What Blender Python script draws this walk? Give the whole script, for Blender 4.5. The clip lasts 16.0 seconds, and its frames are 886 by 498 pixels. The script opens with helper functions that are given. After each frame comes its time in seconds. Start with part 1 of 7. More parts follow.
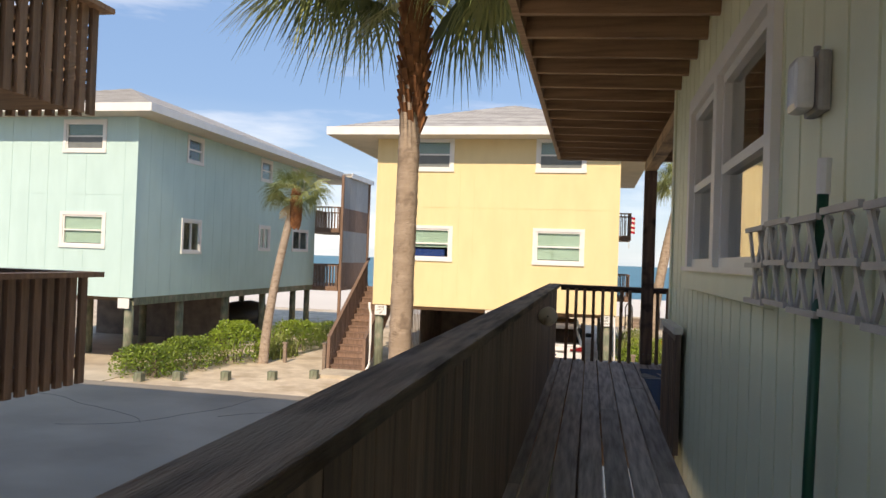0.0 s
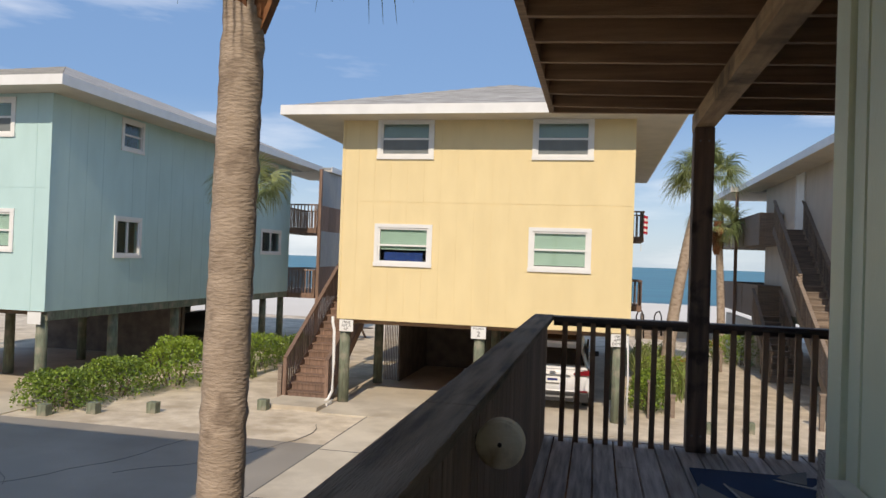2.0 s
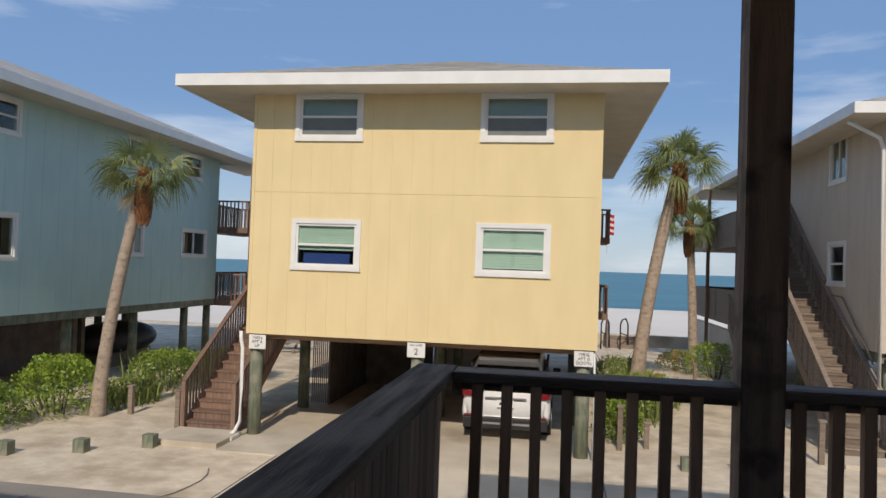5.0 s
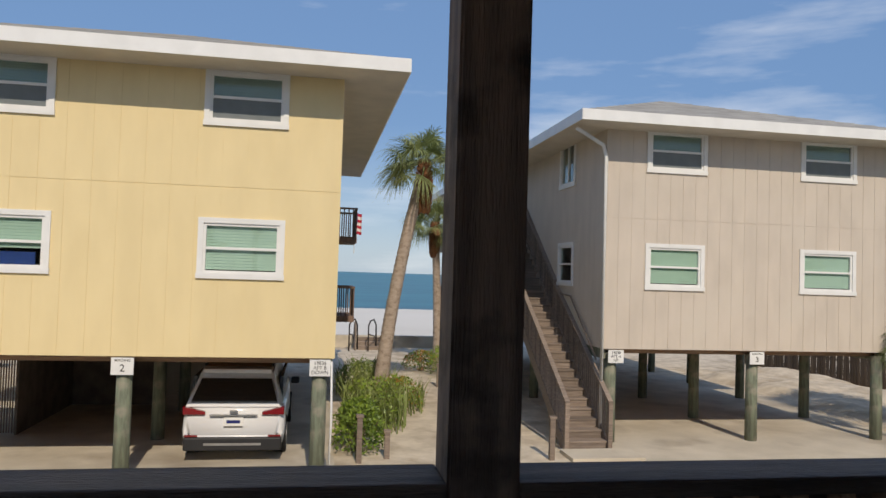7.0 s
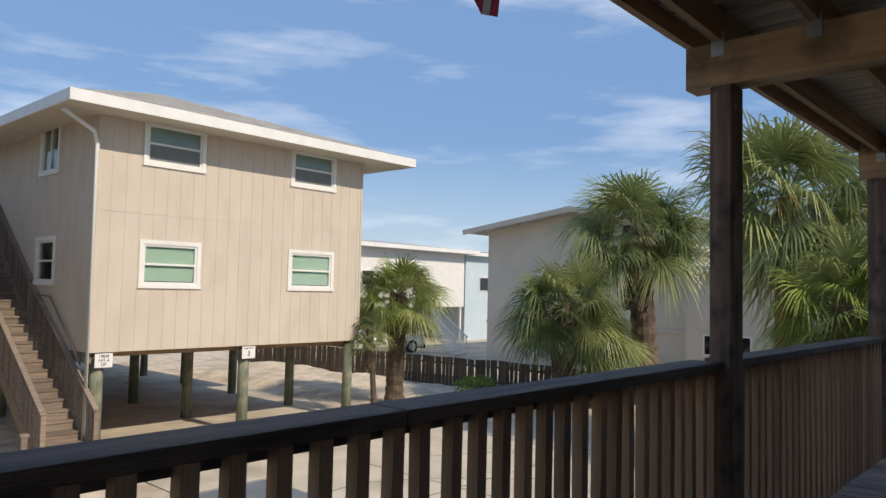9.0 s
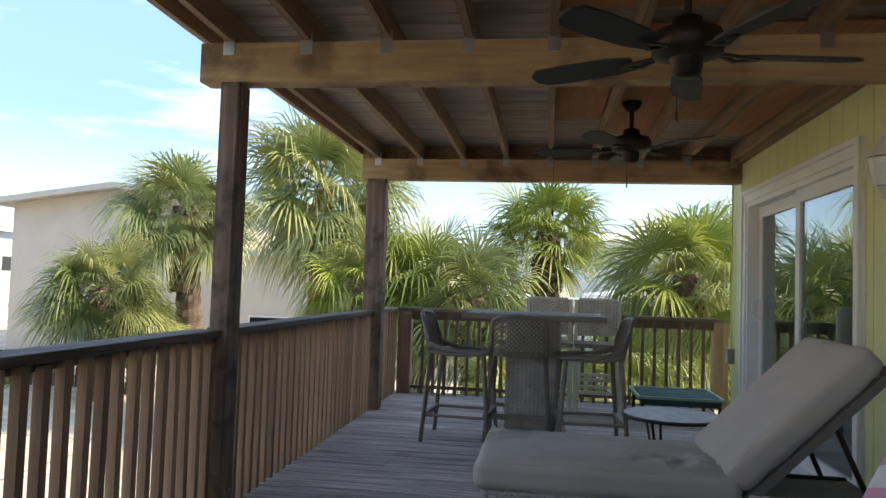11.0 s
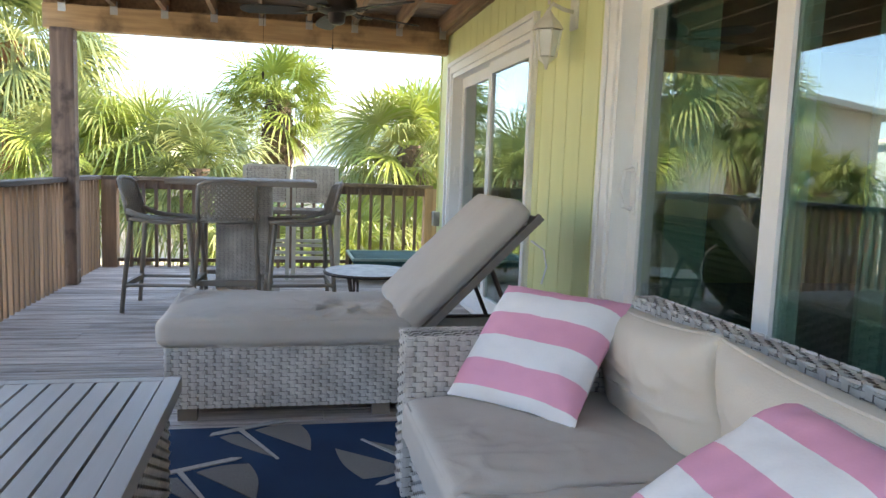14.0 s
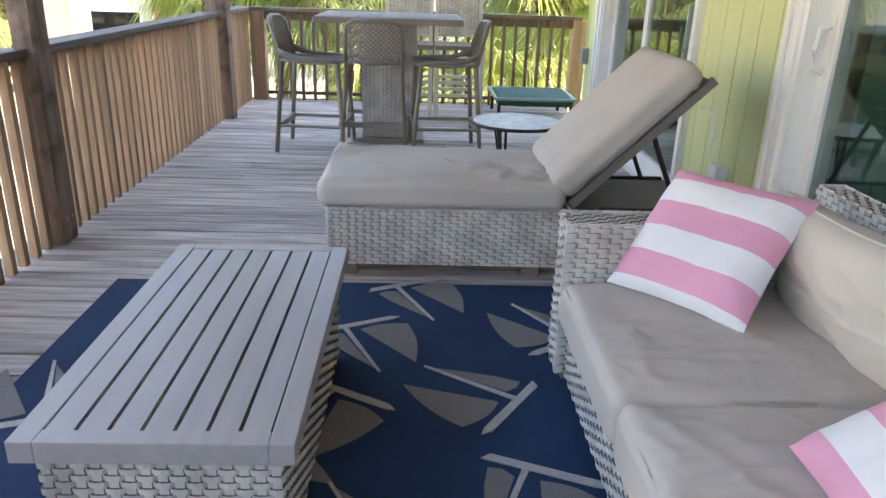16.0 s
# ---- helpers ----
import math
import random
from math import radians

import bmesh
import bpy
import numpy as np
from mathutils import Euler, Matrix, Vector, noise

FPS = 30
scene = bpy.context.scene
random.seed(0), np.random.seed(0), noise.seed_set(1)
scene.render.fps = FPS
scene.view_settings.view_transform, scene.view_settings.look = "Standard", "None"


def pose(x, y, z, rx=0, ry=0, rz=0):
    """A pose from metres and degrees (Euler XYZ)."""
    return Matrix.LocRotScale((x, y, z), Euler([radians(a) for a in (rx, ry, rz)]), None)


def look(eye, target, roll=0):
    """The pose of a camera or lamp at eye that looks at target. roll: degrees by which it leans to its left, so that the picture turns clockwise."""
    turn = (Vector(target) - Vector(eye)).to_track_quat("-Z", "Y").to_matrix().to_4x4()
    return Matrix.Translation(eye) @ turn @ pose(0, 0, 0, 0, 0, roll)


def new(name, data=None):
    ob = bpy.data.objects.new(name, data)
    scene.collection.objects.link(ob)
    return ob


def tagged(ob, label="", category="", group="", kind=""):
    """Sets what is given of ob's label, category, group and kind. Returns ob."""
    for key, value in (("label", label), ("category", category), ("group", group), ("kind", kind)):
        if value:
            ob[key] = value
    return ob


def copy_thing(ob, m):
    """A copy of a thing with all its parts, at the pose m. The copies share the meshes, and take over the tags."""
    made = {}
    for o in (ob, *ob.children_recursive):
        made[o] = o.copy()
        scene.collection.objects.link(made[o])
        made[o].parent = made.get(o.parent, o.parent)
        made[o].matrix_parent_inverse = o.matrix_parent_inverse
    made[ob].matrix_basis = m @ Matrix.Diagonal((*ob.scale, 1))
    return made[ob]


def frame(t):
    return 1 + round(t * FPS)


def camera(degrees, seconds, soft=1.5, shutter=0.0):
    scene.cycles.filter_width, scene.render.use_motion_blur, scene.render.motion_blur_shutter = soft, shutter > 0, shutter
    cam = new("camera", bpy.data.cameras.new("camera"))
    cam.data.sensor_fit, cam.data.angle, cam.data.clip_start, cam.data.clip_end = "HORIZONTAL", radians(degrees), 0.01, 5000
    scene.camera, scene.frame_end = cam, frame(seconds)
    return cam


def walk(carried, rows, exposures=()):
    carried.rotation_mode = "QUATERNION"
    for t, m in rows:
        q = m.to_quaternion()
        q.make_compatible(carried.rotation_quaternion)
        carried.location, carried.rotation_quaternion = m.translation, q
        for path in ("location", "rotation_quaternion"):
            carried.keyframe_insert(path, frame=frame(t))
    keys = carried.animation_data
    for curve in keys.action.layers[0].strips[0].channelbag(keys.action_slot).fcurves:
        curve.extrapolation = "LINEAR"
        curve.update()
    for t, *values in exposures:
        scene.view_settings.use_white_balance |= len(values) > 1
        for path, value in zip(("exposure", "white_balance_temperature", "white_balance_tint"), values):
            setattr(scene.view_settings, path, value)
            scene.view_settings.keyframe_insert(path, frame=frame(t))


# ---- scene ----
cam = camera(62.6, 16.0)
PATH = [
    (0, (0.93, 0.745, 1.185), (0.532, 2.705, 1.212), 2.0),
    (0.5, (0.917, 2.169, 1.34), (0.509, 4.127, 1.369), 2.0),
    (1, (0.89, 3.305, 1.348), (0.457, 5.257, 1.375), 1.9),
    (1.5, (0.872, 3.842, 1.343), (0.439, 5.795, 1.369), 1.9),
    (2, (0.883, 4.349, 1.316), (0.469, 6.305, 1.345), 2.0),
    (2.5, (0.897, 4.853, 1.321), (0.503, 6.813, 1.351), 1.9),
    (3, (0.885, 5.361, 1.319), (0.507, 7.325, 1.351), 2.0),
    (5.3, (0.955, 7.556, 1.292), (0.664, 9.534, 1.338), 1.9),
    (5.5, (0.965, 7.722, 1.296), (0.717, 9.706, 1.339), 1.9),
    (6, (1.041, 8.086, 1.302), (0.95, 10.084, 1.351), 1.8),
    (6.5, (1.157, 8.341, 1.319), (1.272, 10.337, 1.375), 1.9),
    (7, (1.292, 8.504, 1.309), (1.633, 10.473, 1.377), 1.8),
    (7.5, (1.336, 8.495, 1.314), (1.922, 10.405, 1.397), 1.7),
    (8, (1.349, 8.493, 1.306), (2.223, 10.289, 1.4), 1.7),
    (8.5, (1.374, 8.622, 1.25), (2.574, 10.22, 1.355), 1.6),
    (9, (1.36, 8.6, 1.213), (2.842, 9.938, 1.324), 1.3),
    (9.5, (1.315, 8.5, 1.208), (2.994, 9.581, 1.315), 1.1),
    (10, (1.212, 8.391, 1.195), (3.022, 9.237, 1.295), 0.8),
    (10.2, (1.193, 8.366, 1.193), (3.045, 9.115, 1.291), 1.0),
    (12.3, (1.149, 8.066, 1.119), (3.121, 7.749, 1.213), 2.1),
    (12.5, (1.132, 8.04, 1.108), (3.1, 7.696, 1.196), 2.0),
    (13, (1.121, 8.01, 1.089), (3.083, 7.63, 1.16), 2.0),
    (13.5, (1.13, 8.011, 1.095), (3.088, 7.605, 1.076), 2.1),
    (14, (1.13, 8.013, 1.109), (3.074, 7.594, 0.891), 2.1),
    (14.5, (1.146, 8.019, 1.112), (3.055, 7.622, 0.666), 2.2),
    (15, (1.154, 8.063, 1.158), (3.028, 7.728, 0.545), 2.4),
    (15.5, (1.2, 8.092, 1.212), (3.066, 7.876, 0.525), 2.2),
    (16, (1.231, 8.109, 1.285), (3.101, 8.036, 0.58), 1.9),
]
walk(cam, [(t, look(eye, target, roll)) for t, eye, target, roll in PATH],
     [(0.0, 0.54, 8350, 16), (0.5, 0.4, 8100, 16), (1.5, 0.22, 7650, 14), (3.0, 0.08, 7300, 13), (7.0, -0.1, 7250, 12), (8.0, -0.08, 7250, 12), (9.0, 0.2, 7450, 12), (10.0, 0.68, 7900, 13), (12.5, 2.6, 8250, 9), (14.0, 2.78, 8250, 11), (15.5, 3.15, 8800, 13), (16.0, 3.2, 8850, 13)])

# ---- light ----
SUN_EL, SUN_AZ = 39.5, 3.0          # height above the horizon, degrees east of south
world = bpy.data.worlds.new("world")
scene.world = world
world.use_nodes = True
wn = world.node_tree.nodes
sky = wn.new("ShaderNodeTexSky")
sky.sky_type, sky.sun_disc = "NISHITA", False
sky.sun_elevation, sky.sun_rotation = radians(SUN_EL), radians(180 - SUN_AZ)
sky.dust_density, sky.ozone_density = 0.6, 2.0
# thin high clouds
wtc = wn.new("ShaderNodeTexCoord")
wmap = wn.new("ShaderNodeMapping")
wmap.inputs["Scale"].default_value = (1.6, 1.6, 9.0)
wno = wn.new("ShaderNodeTexNoise")
wno.inputs["Scale"].default_value, wno.inputs["Detail"].default_value, wno.inputs["Roughness"].default_value = 1.7, 6.0, 0.55
wramp = wn.new("ShaderNodeValToRGB")
wramp.color_ramp.elements[0].position, wramp.color_ramp.elements[1].position = 0.50, 0.74
wramp.color_ramp.elements[1].color = (0.42, 0.42, 0.42, 1)
wmix = wn.new("ShaderNodeMixRGB")
wmix.inputs["Color2"].default_value = (7.5, 8.0, 8.6, 1)
wl = world.node_tree.links
wl.new(wtc.outputs["Generated"], wmap.inputs["Vector"])
wl.new(wmap.outputs["Vector"], wno.inputs["Vector"])
wl.new(wno.outputs["Fac"], wramp.inputs["Fac"])
wl.new(wramp.outputs["Color"], wmix.inputs["Fac"])
wsep, wgr, wblend = wn.new("ShaderNodeSeparateXYZ"), wn.new("ShaderNodeValToRGB"), wn.new("ShaderNodeMixRGB")
ge = wgr.color_ramp.elements
ge[0].position, ge[0].color = 0.0, (2.6, 3.75, 5.2, 1)
ge[1].position, ge[1].color = 0.62, (1.1, 2.15, 4.4, 1)
mid = ge.new(0.2)
mid.color = (0.9, 2.0, 4.2, 1)
wblend.inputs["Fac"].default_value = 0.8
wl.new(wtc.outputs["Generated"], wsep.inputs["Vector"])
wl.new(wsep.outputs["Z"], wgr.inputs["Fac"])
wl.new(sky.outputs["Color"], wblend.inputs["Color1"])
wl.new(wgr.outputs["Color"], wblend.inputs["Color2"])
wl.new(wblend.outputs["Color"], wmix.inputs["Color1"])
wl.new(wmix.outputs["Color"], wn["Background"].inputs["Color"])
wn["Background"].inputs["Strength"].default_value = 0.15
sun = new("sun", bpy.data.lights.new("sun", "SUN"))
sun.data.energy, sun.data.angle, sun.data.color = 3.0, radians(0.5), (1.0, 0.94, 0.84)
sun.matrix_world = look((0, 0, 20), (-math.sin(radians(SUN_AZ)) * math.cos(radians(SUN_EL)),
                                     math.cos(radians(SUN_AZ)) * math.cos(radians(SUN_EL)), 20 - math.sin(radians(SUN_EL))))


# ---- materials ----
def material(name, c1, c2=None, rough=0.7, scale=8.0, stretch=(1, 1, 1), bump=0.15, metal=0.0, vary=0.0, fine=60.0, spec=0.4, stain=None, coords="Object"):
    """Two-scale noise between two colours, with fine relief; vary: brightness steps from piece to piece."""
    m = bpy.data.materials.new(name)
    m.use_nodes = True
    n, l = m.node_tree.nodes, m.node_tree.links
    p = n["Principled BSDF"]
    p.inputs["Roughness"].default_value, p.inputs["Metallic"].default_value = rough, metal
    p.inputs["Specular IOR Level"].default_value = spec
    c2 = c2 or tuple(v * 0.8 for v in c1)
    tc, mp = n.new("ShaderNodeTexCoord"), n.new("ShaderNodeMapping")
    mp.inputs["Scale"].default_value = stretch
    l.new(tc.outputs[coords], mp.inputs["Vector"])
    a, b = n.new("ShaderNodeTexNoise"), n.new("ShaderNodeTexNoise")
    a.inputs["Scale"].default_value, a.inputs["Detail"].default_value = scale, 5
    b.inputs["Scale"].default_value, b.inputs["Detail"].default_value = fine, 4
    for t in (a, b):
        l.new(mp.outputs["Vector"], t.inputs["Vector"])
    mx = n.new("ShaderNodeMixRGB")
    mx.inputs["Color1"].default_value, mx.inputs["Color2"].default_value = (*c1, 1), (*c2, 1)
    ad = n.new("ShaderNodeMath")
    ad.operation = "MULTIPLY_ADD"
    ad.inputs[1].default_value, ad.inputs[2].default_value = 0.5, -0.25
    l.new(b.outputs["Fac"], ad.inputs[0])
    st = n.new("ShaderNodeMapRange")
    st.inputs["From Min"].default_value, st.inputs["From Max"].default_value = 0.33, 0.67
    l.new(a.outputs["Fac"], st.inputs["Value"])
    sm = n.new("ShaderNodeMath")
    sm.use_clamp = True
    l.new(st.outputs["Result"], sm.inputs[0])
    l.new(ad.outputs["Value"], sm.inputs[1])
    l.new(sm.outputs["Value"], mx.inputs["Fac"])
    out = mx.outputs["Color"]
    if stain:
        s, r, sx = n.new("ShaderNodeTexNoise"), n.new("ShaderNodeValToRGB"), n.new("ShaderNodeMixRGB")
        s.inputs["Scale"].default_value, s.inputs["Detail"].default_value = stain[1], 8
        r.color_ramp.elements[0].position, r.color_ramp.elements[1].position = 0.52, 0.68
        l.new(tc.outputs[coords], s.inputs["Vector"])
        l.new(s.outputs["Fac"], r.inputs["Fac"])
        l.new(r.outputs["Color"], sx.inputs["Fac"])
        l.new(out, sx.inputs["Color1"])
        sx.inputs["Color2"].default_value = (*stain[0], 1)
        out = sx.outputs["Color"]
    if vary:
        oi, mr, hv = n.new("ShaderNodeObjectInfo"), n.new("ShaderNodeMapRange"), n.new("ShaderNodeHueSaturation")
        mr.inputs["To Min"].default_value, mr.inputs["To Max"].default_value = 1 - vary, 1 + vary
        l.new(oi.outputs["Random"], mr.inputs["Value"])
        l.new(mr.outputs["Result"], hv.inputs["Value"])
        l.new(out, hv.inputs["Color"])
        out = hv.outputs["Color"]
    l.new(out, p.inputs["Base Color"])
    if bump:
        bp = n.new("ShaderNodeBump")
        bp.inputs["Strength"].default_value, bp.inputs["Distance"].default_value = bump, 0.02
        l.new(b.outputs["Fac"], bp.inputs["Height"])
        l.new(bp.outputs["Normal"], p.inputs["Normal"])
    return m


def glass_material(name, tint, gloss=0.06):
    m = bpy.data.materials.new(name)
    m.use_nodes = True
    n, l = m.node_tree.nodes, m.node_tree.links
    n.remove(n["Principled BSDF"])
    tr, gl, mx, fr = n.new("ShaderNodeBsdfTransparent"), n.new("ShaderNodeBsdfGlossy"), n.new("ShaderNodeMixShader"), n.new("ShaderNodeLayerWeight")
    tr.inputs["Color"].default_value = (*tint, 1)
    gl.inputs["Roughness"].default_value = 0.01
    fr.inputs["Blend"].default_value = 0.5
    pw, ma = n.new("ShaderNodeMath"), n.new("ShaderNodeMath")
    pw.operation, ma.operation = "POWER", "MULTIPLY_ADD"
    pw.inputs[1].default_value = 3.6
    ma.inputs[1].default_value, ma.inputs[2].default_value = 0.85, gloss
    l.new(fr.outputs["Facing"], pw.inputs[0])
    l.new(pw.outputs["Value"], ma.inputs[0])
    l.new(ma.outputs["Value"], mx.inputs["Fac"])
    l.new(tr.outputs["BSDF"], mx.inputs[1])
    l.new(gl.outputs["BSDF"], mx.inputs[2])
    l.new(mx.outputs["Shader"], n["Material Output"].inputs["Surface"])
    return m


ALONG_X, ALONG_Y, ALONG_Z = (1, 14, 14), (14, 1, 14), (14, 14, 1)
M = {
    "deck_y": material("weathered_deck_board", (0.60, 0.535, 0.495), (0.29, 0.245, 0.22), 0.75, 2.2, ALONG_Y, 0.6, vary=0.24, fine=22),
    "rail_dark": material("dark_stained_wood", (0.20, 0.128, 0.092), (0.115, 0.074, 0.055), 0.55, 2.0, ALONG_Z, 0.35, vary=0.2, fine=24),
    "cap_x": material("dark_rail_cap", (0.19, 0.14, 0.115), (0.085, 0.062, 0.052), 0.55, 1.9, ALONG_X, 0.6, fine=20, spec=0.3),
    "cap_y": material("worn_rail_cap", (0.33, 0.24, 0.175), (0.10, 0.072, 0.054), 0.8, 1.9, ALONG_Y, 0.7, fine=20, stain=((0.27, 0.215, 0.165), 2.5), spec=0.2),
    "board_z": material("brown_fence_board", (0.30, 0.20, 0.14), (0.17, 0.112, 0.08), 0.7, 2.0, ALONG_Z, 0.4, vary=0.25, fine=22),
    "joist": material("brown_joist_wood", (0.37, 0.24, 0.15), (0.22, 0.14, 0.088), 0.75, 2.0, ALONG_X, 0.35, vary=0.2, fine=22),
    "beam": material("treated_pine_beam", (0.58, 0.385, 0.21), (0.41, 0.26, 0.14), 0.7, 2.0, ALONG_Y, 0.4, fine=20, stain=((0.15, 0.09, 0.05), 2.8)),
    "under": material("weathered_board_underside", (0.60, 0.49, 0.385), (0.38, 0.30, 0.235), 0.8, 2.0, ALONG_Y, 0.4, vary=0.25, fine=22),
    "ply": material("rust_red_plywood", (0.56, 0.25, 0.12), (0.45, 0.19, 0.09), 0.8, 3.0, ALONG_X, 0.2),
    "post": material("weathered_post", (0.29, 0.20, 0.15), (0.15, 0.10, 0.078), 0.75, 1.8, ALONG_Z, 0.5, fine=20, stain=((0.04, 0.028, 0.024), 5.0)),
    "picket": material("brown_picket", (0.4, 0.26, 0.17), (0.25, 0.16, 0.11), 0.75, 1.8, ALONG_Z, 0.4, vary=0.28, fine=20),
    "green": material("light_green_siding", (0.66, 0.68, 0.34), (0.61, 0.63, 0.31), 0.55, 1.6, (3, 3, 1), 0.1, fine=40),
    "green_w": material("pale_green_siding", (0.78, 0.82, 0.62), (0.74, 0.78, 0.585), 0.5, 1.6, (3, 3, 1), 0.1, fine=40),
    "yellow": material("pale_yellow_siding", (0.8, 0.645, 0.36), (0.75, 0.6, 0.33), 0.65, 0.8, (3, 3, 1), 0.1, fine=30),
    "mint": material("mint_siding", (0.50, 0.69, 0.67), (0.46, 0.645, 0.625), 0.65, 0.8, (3, 3, 1), 0.1, fine=30),
    "beige": material("warm_beige_siding", (0.62, 0.535, 0.445), (0.55, 0.475, 0.395), 0.65, 0.8, (3, 3, 1), 0.1, fine=30, stain=((0.60, 0.525, 0.44), 0.7)),
    "white": material("white_trim_paint", (0.80, 0.79, 0.76), (0.74, 0.73, 0.70), 0.45, 3.0, bump=0.05),
    "soffit": material("tan_soffit", (0.60, 0.55, 0.47), (0.52, 0.48, 0.41), 0.7, 2.0, bump=0.05),
    "shingle": material("grey_shingles", (0.40, 0.395, 0.38), (0.28, 0.275, 0.265), 0.9, 2.0, bump=0.4, vary=0.2, fine=50),
    "blind": material("pale_green_blind", (0.52, 0.64, 0.55), (0.46, 0.57, 0.49), 0.6, 4.0, bump=0.0),
    "blind_grey": material("grey_blind", (0.40, 0.44, 0.43), (0.34, 0.38, 0.37), 0.6, 4.0, bump=0.0),
    "screen": material("grey_insect_screen", (0.19, 0.21, 0.21), (0.165, 0.185, 0.185), 0.7, 4.0, bump=0.0),
    # the dark of unlit rooms is put into these two colours
    "dark_in": material("painted_room_dark", (0.035, 0.04, 0.042), (0.02, 0.022, 0.024), 0.8, 2.0, bump=0.0),
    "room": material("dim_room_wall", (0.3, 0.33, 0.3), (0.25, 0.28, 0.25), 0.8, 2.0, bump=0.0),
    "curtain": material("sage_curtain", (0.27, 0.34, 0.31), (0.22, 0.28, 0.255), 0.9, 5.0, ALONG_Z, 0.2),
    "bluecloth": material("deep_blue_cloth", (0.02, 0.06, 0.28), (0.015, 0.04, 0.18), 0.8, 20.0, bump=0.0),
    "glass": glass_material("window_glass", (0.86, 0.93, 0.90), 0.045),
    "glass_wall": glass_material("walkway_window_glass", (0.80, 0.88, 0.85), 0.22),
    "glass_dark": glass_material("tinted_door_glass", (0.64, 0.80, 0.74), 0.19),
    "pile": material("green_treated_pile", (0.22, 0.25, 0.175), (0.13, 0.14, 0.10), 0.85, 3.0, (6, 6, 1), 0.4, fine=20, stain=((0.30, 0.27, 0.21), 3.0)),
    "stair": material("grey_brown_stair_wood", (0.3, 0.235, 0.185), (0.19, 0.145, 0.115), 0.8, 2.0, ALONG_X, 0.4, vary=0.22, fine=20),
    "stair_y": material("red_brown_stair_wood", (0.29, 0.185, 0.135), (0.17, 0.108, 0.08), 0.8, 2.0, ALONG_Z, 0.4, vary=0.22, fine=20),
    "sand": material("pale_sand", (0.70, 0.60, 0.465), (0.52, 0.43, 0.32), 0.95, 2.4, bump=1.0, fine=9, stain=((0.44, 0.355, 0.255), 1.1)),
    "beach": material("white_beach_sand", (0.74, 0.69, 0.61), (0.66, 0.61, 0.53), 0.95, 0.05, bump=0.3, fine=2),
    "concrete": material("stained_concrete", (0.63, 0.555, 0.44), (0.50, 0.435, 0.34), 0.85, 0.9, bump=0.25, fine=25, stain=((0.38, 0.32, 0.245), 0.6)),
    "asphalt": material("worn_grey_asphalt", (0.33, 0.295, 0.25), (0.24, 0.215, 0.185), 0.95, 0.5, bump=0.5, fine=60, stain=((0.29, 0.265, 0.23), 0.4), spec=0.15),
    "crack": material("tar_crack", (0.15, 0.142, 0.13), None, 0.9),
    "trunk": material("ringed_palm_trunk", (0.46, 0.37, 0.30), (0.36, 0.285, 0.225), 0.9, 5.0, (1, 1, 3.0), 0.6, fine=26, stain=((0.27, 0.21, 0.165), 9.0)),
    "boot": material("red_brown_palm_boot", (0.30, 0.13, 0.055), (0.16, 0.068, 0.032), 0.9, 5.0, bump=0.6, fine=24),
    "bark": material("shaggy_palm_bark", (0.16, 0.115, 0.085), (0.08, 0.058, 0.045), 0.95, 5.0, bump=0.6, fine=24),
    "fence": material("grey_brown_fence", (0.155, 0.12, 0.09), (0.08, 0.06, 0.047), 0.9, 2.0, ALONG_Z, 0.4, vary=0.25, fine=20),
    "cream": material("cream_stucco", (0.60, 0.56, 0.48), (0.55, 0.51, 0.435), 0.8, 1.0, bump=0.15, fine=30),
    "bluewall": material("pale_blue_wall", (0.52, 0.62, 0.68), (0.48, 0.58, 0.64), 0.8, 1.0, bump=0.1),
    "carpaint": material("white_car_paint", (0.78, 0.78, 0.78), (0.76, 0.76, 0.76), 0.18, 2.0, bump=0.0, spec=0.6),
    "carblack": material("black_car_plastic", (0.025, 0.025, 0.027), None, 0.5, 5.0, bump=0.05),
    "carglass": material("dark_car_glass", (0.012, 0.014, 0.016), None, 0.05, 5.0, bump=0.0, spec=0.7),
    "carlight": material("red_car_light", (0.22, 0.008, 0.012), None, 0.15, 5.0, bump=0.0, spec=0.6),
    "tan": material("tan_reflection", (0.32, 0.21, 0.12), None, 0.7),
    "tyre": material("black_rubber", (0.02, 0.02, 0.02), None, 0.85),
    "chrome": material("brushed_metal", (0.55, 0.55, 0.55), None, 0.3, metal=0.9, bump=0.0),
    "ink": material("black_ink", (0.03, 0.03, 0.03), None, 0.7, bump=0.0),
    "wicker": material("grey_wicker", (0.70, 0.655, 0.60), (0.45, 0.41, 0.37), 0.6, 9.0, bump=0.1, fine=70),
    # shade between strands is put into this colour; feet and frames use it too
    "wicker_core": material("dark_gap_shade_and_frame", (0.19, 0.17, 0.15), None, 0.85),
    "cushion": material("taupe_cushion", (0.53, 0.475, 0.415), (0.495, 0.44, 0.385), 0.9, 3.5, bump=0.08, fine=160, stain=((0.47, 0.415, 0.36), 3.0)),
    "cushion_b": material("sand_cushion", (0.63, 0.57, 0.485), (0.585, 0.525, 0.445), 0.9, 3.5, bump=0.08, fine=160),
    "pink": material("pink_cloth", (0.78, 0.37, 0.49), (0.73, 0.34, 0.45), 0.9, 5.0, bump=0.04, fine=140),
    "whitecloth": material("white_cloth", (0.80, 0.79, 0.78), (0.75, 0.74, 0.73), 0.9, 5.0, bump=0.04, fine=140),
    "rug": material("navy_rug", (0.008, 0.04, 0.105), (0.006, 0.028, 0.078), 0.95, 3.0, bump=0.4, fine=240),
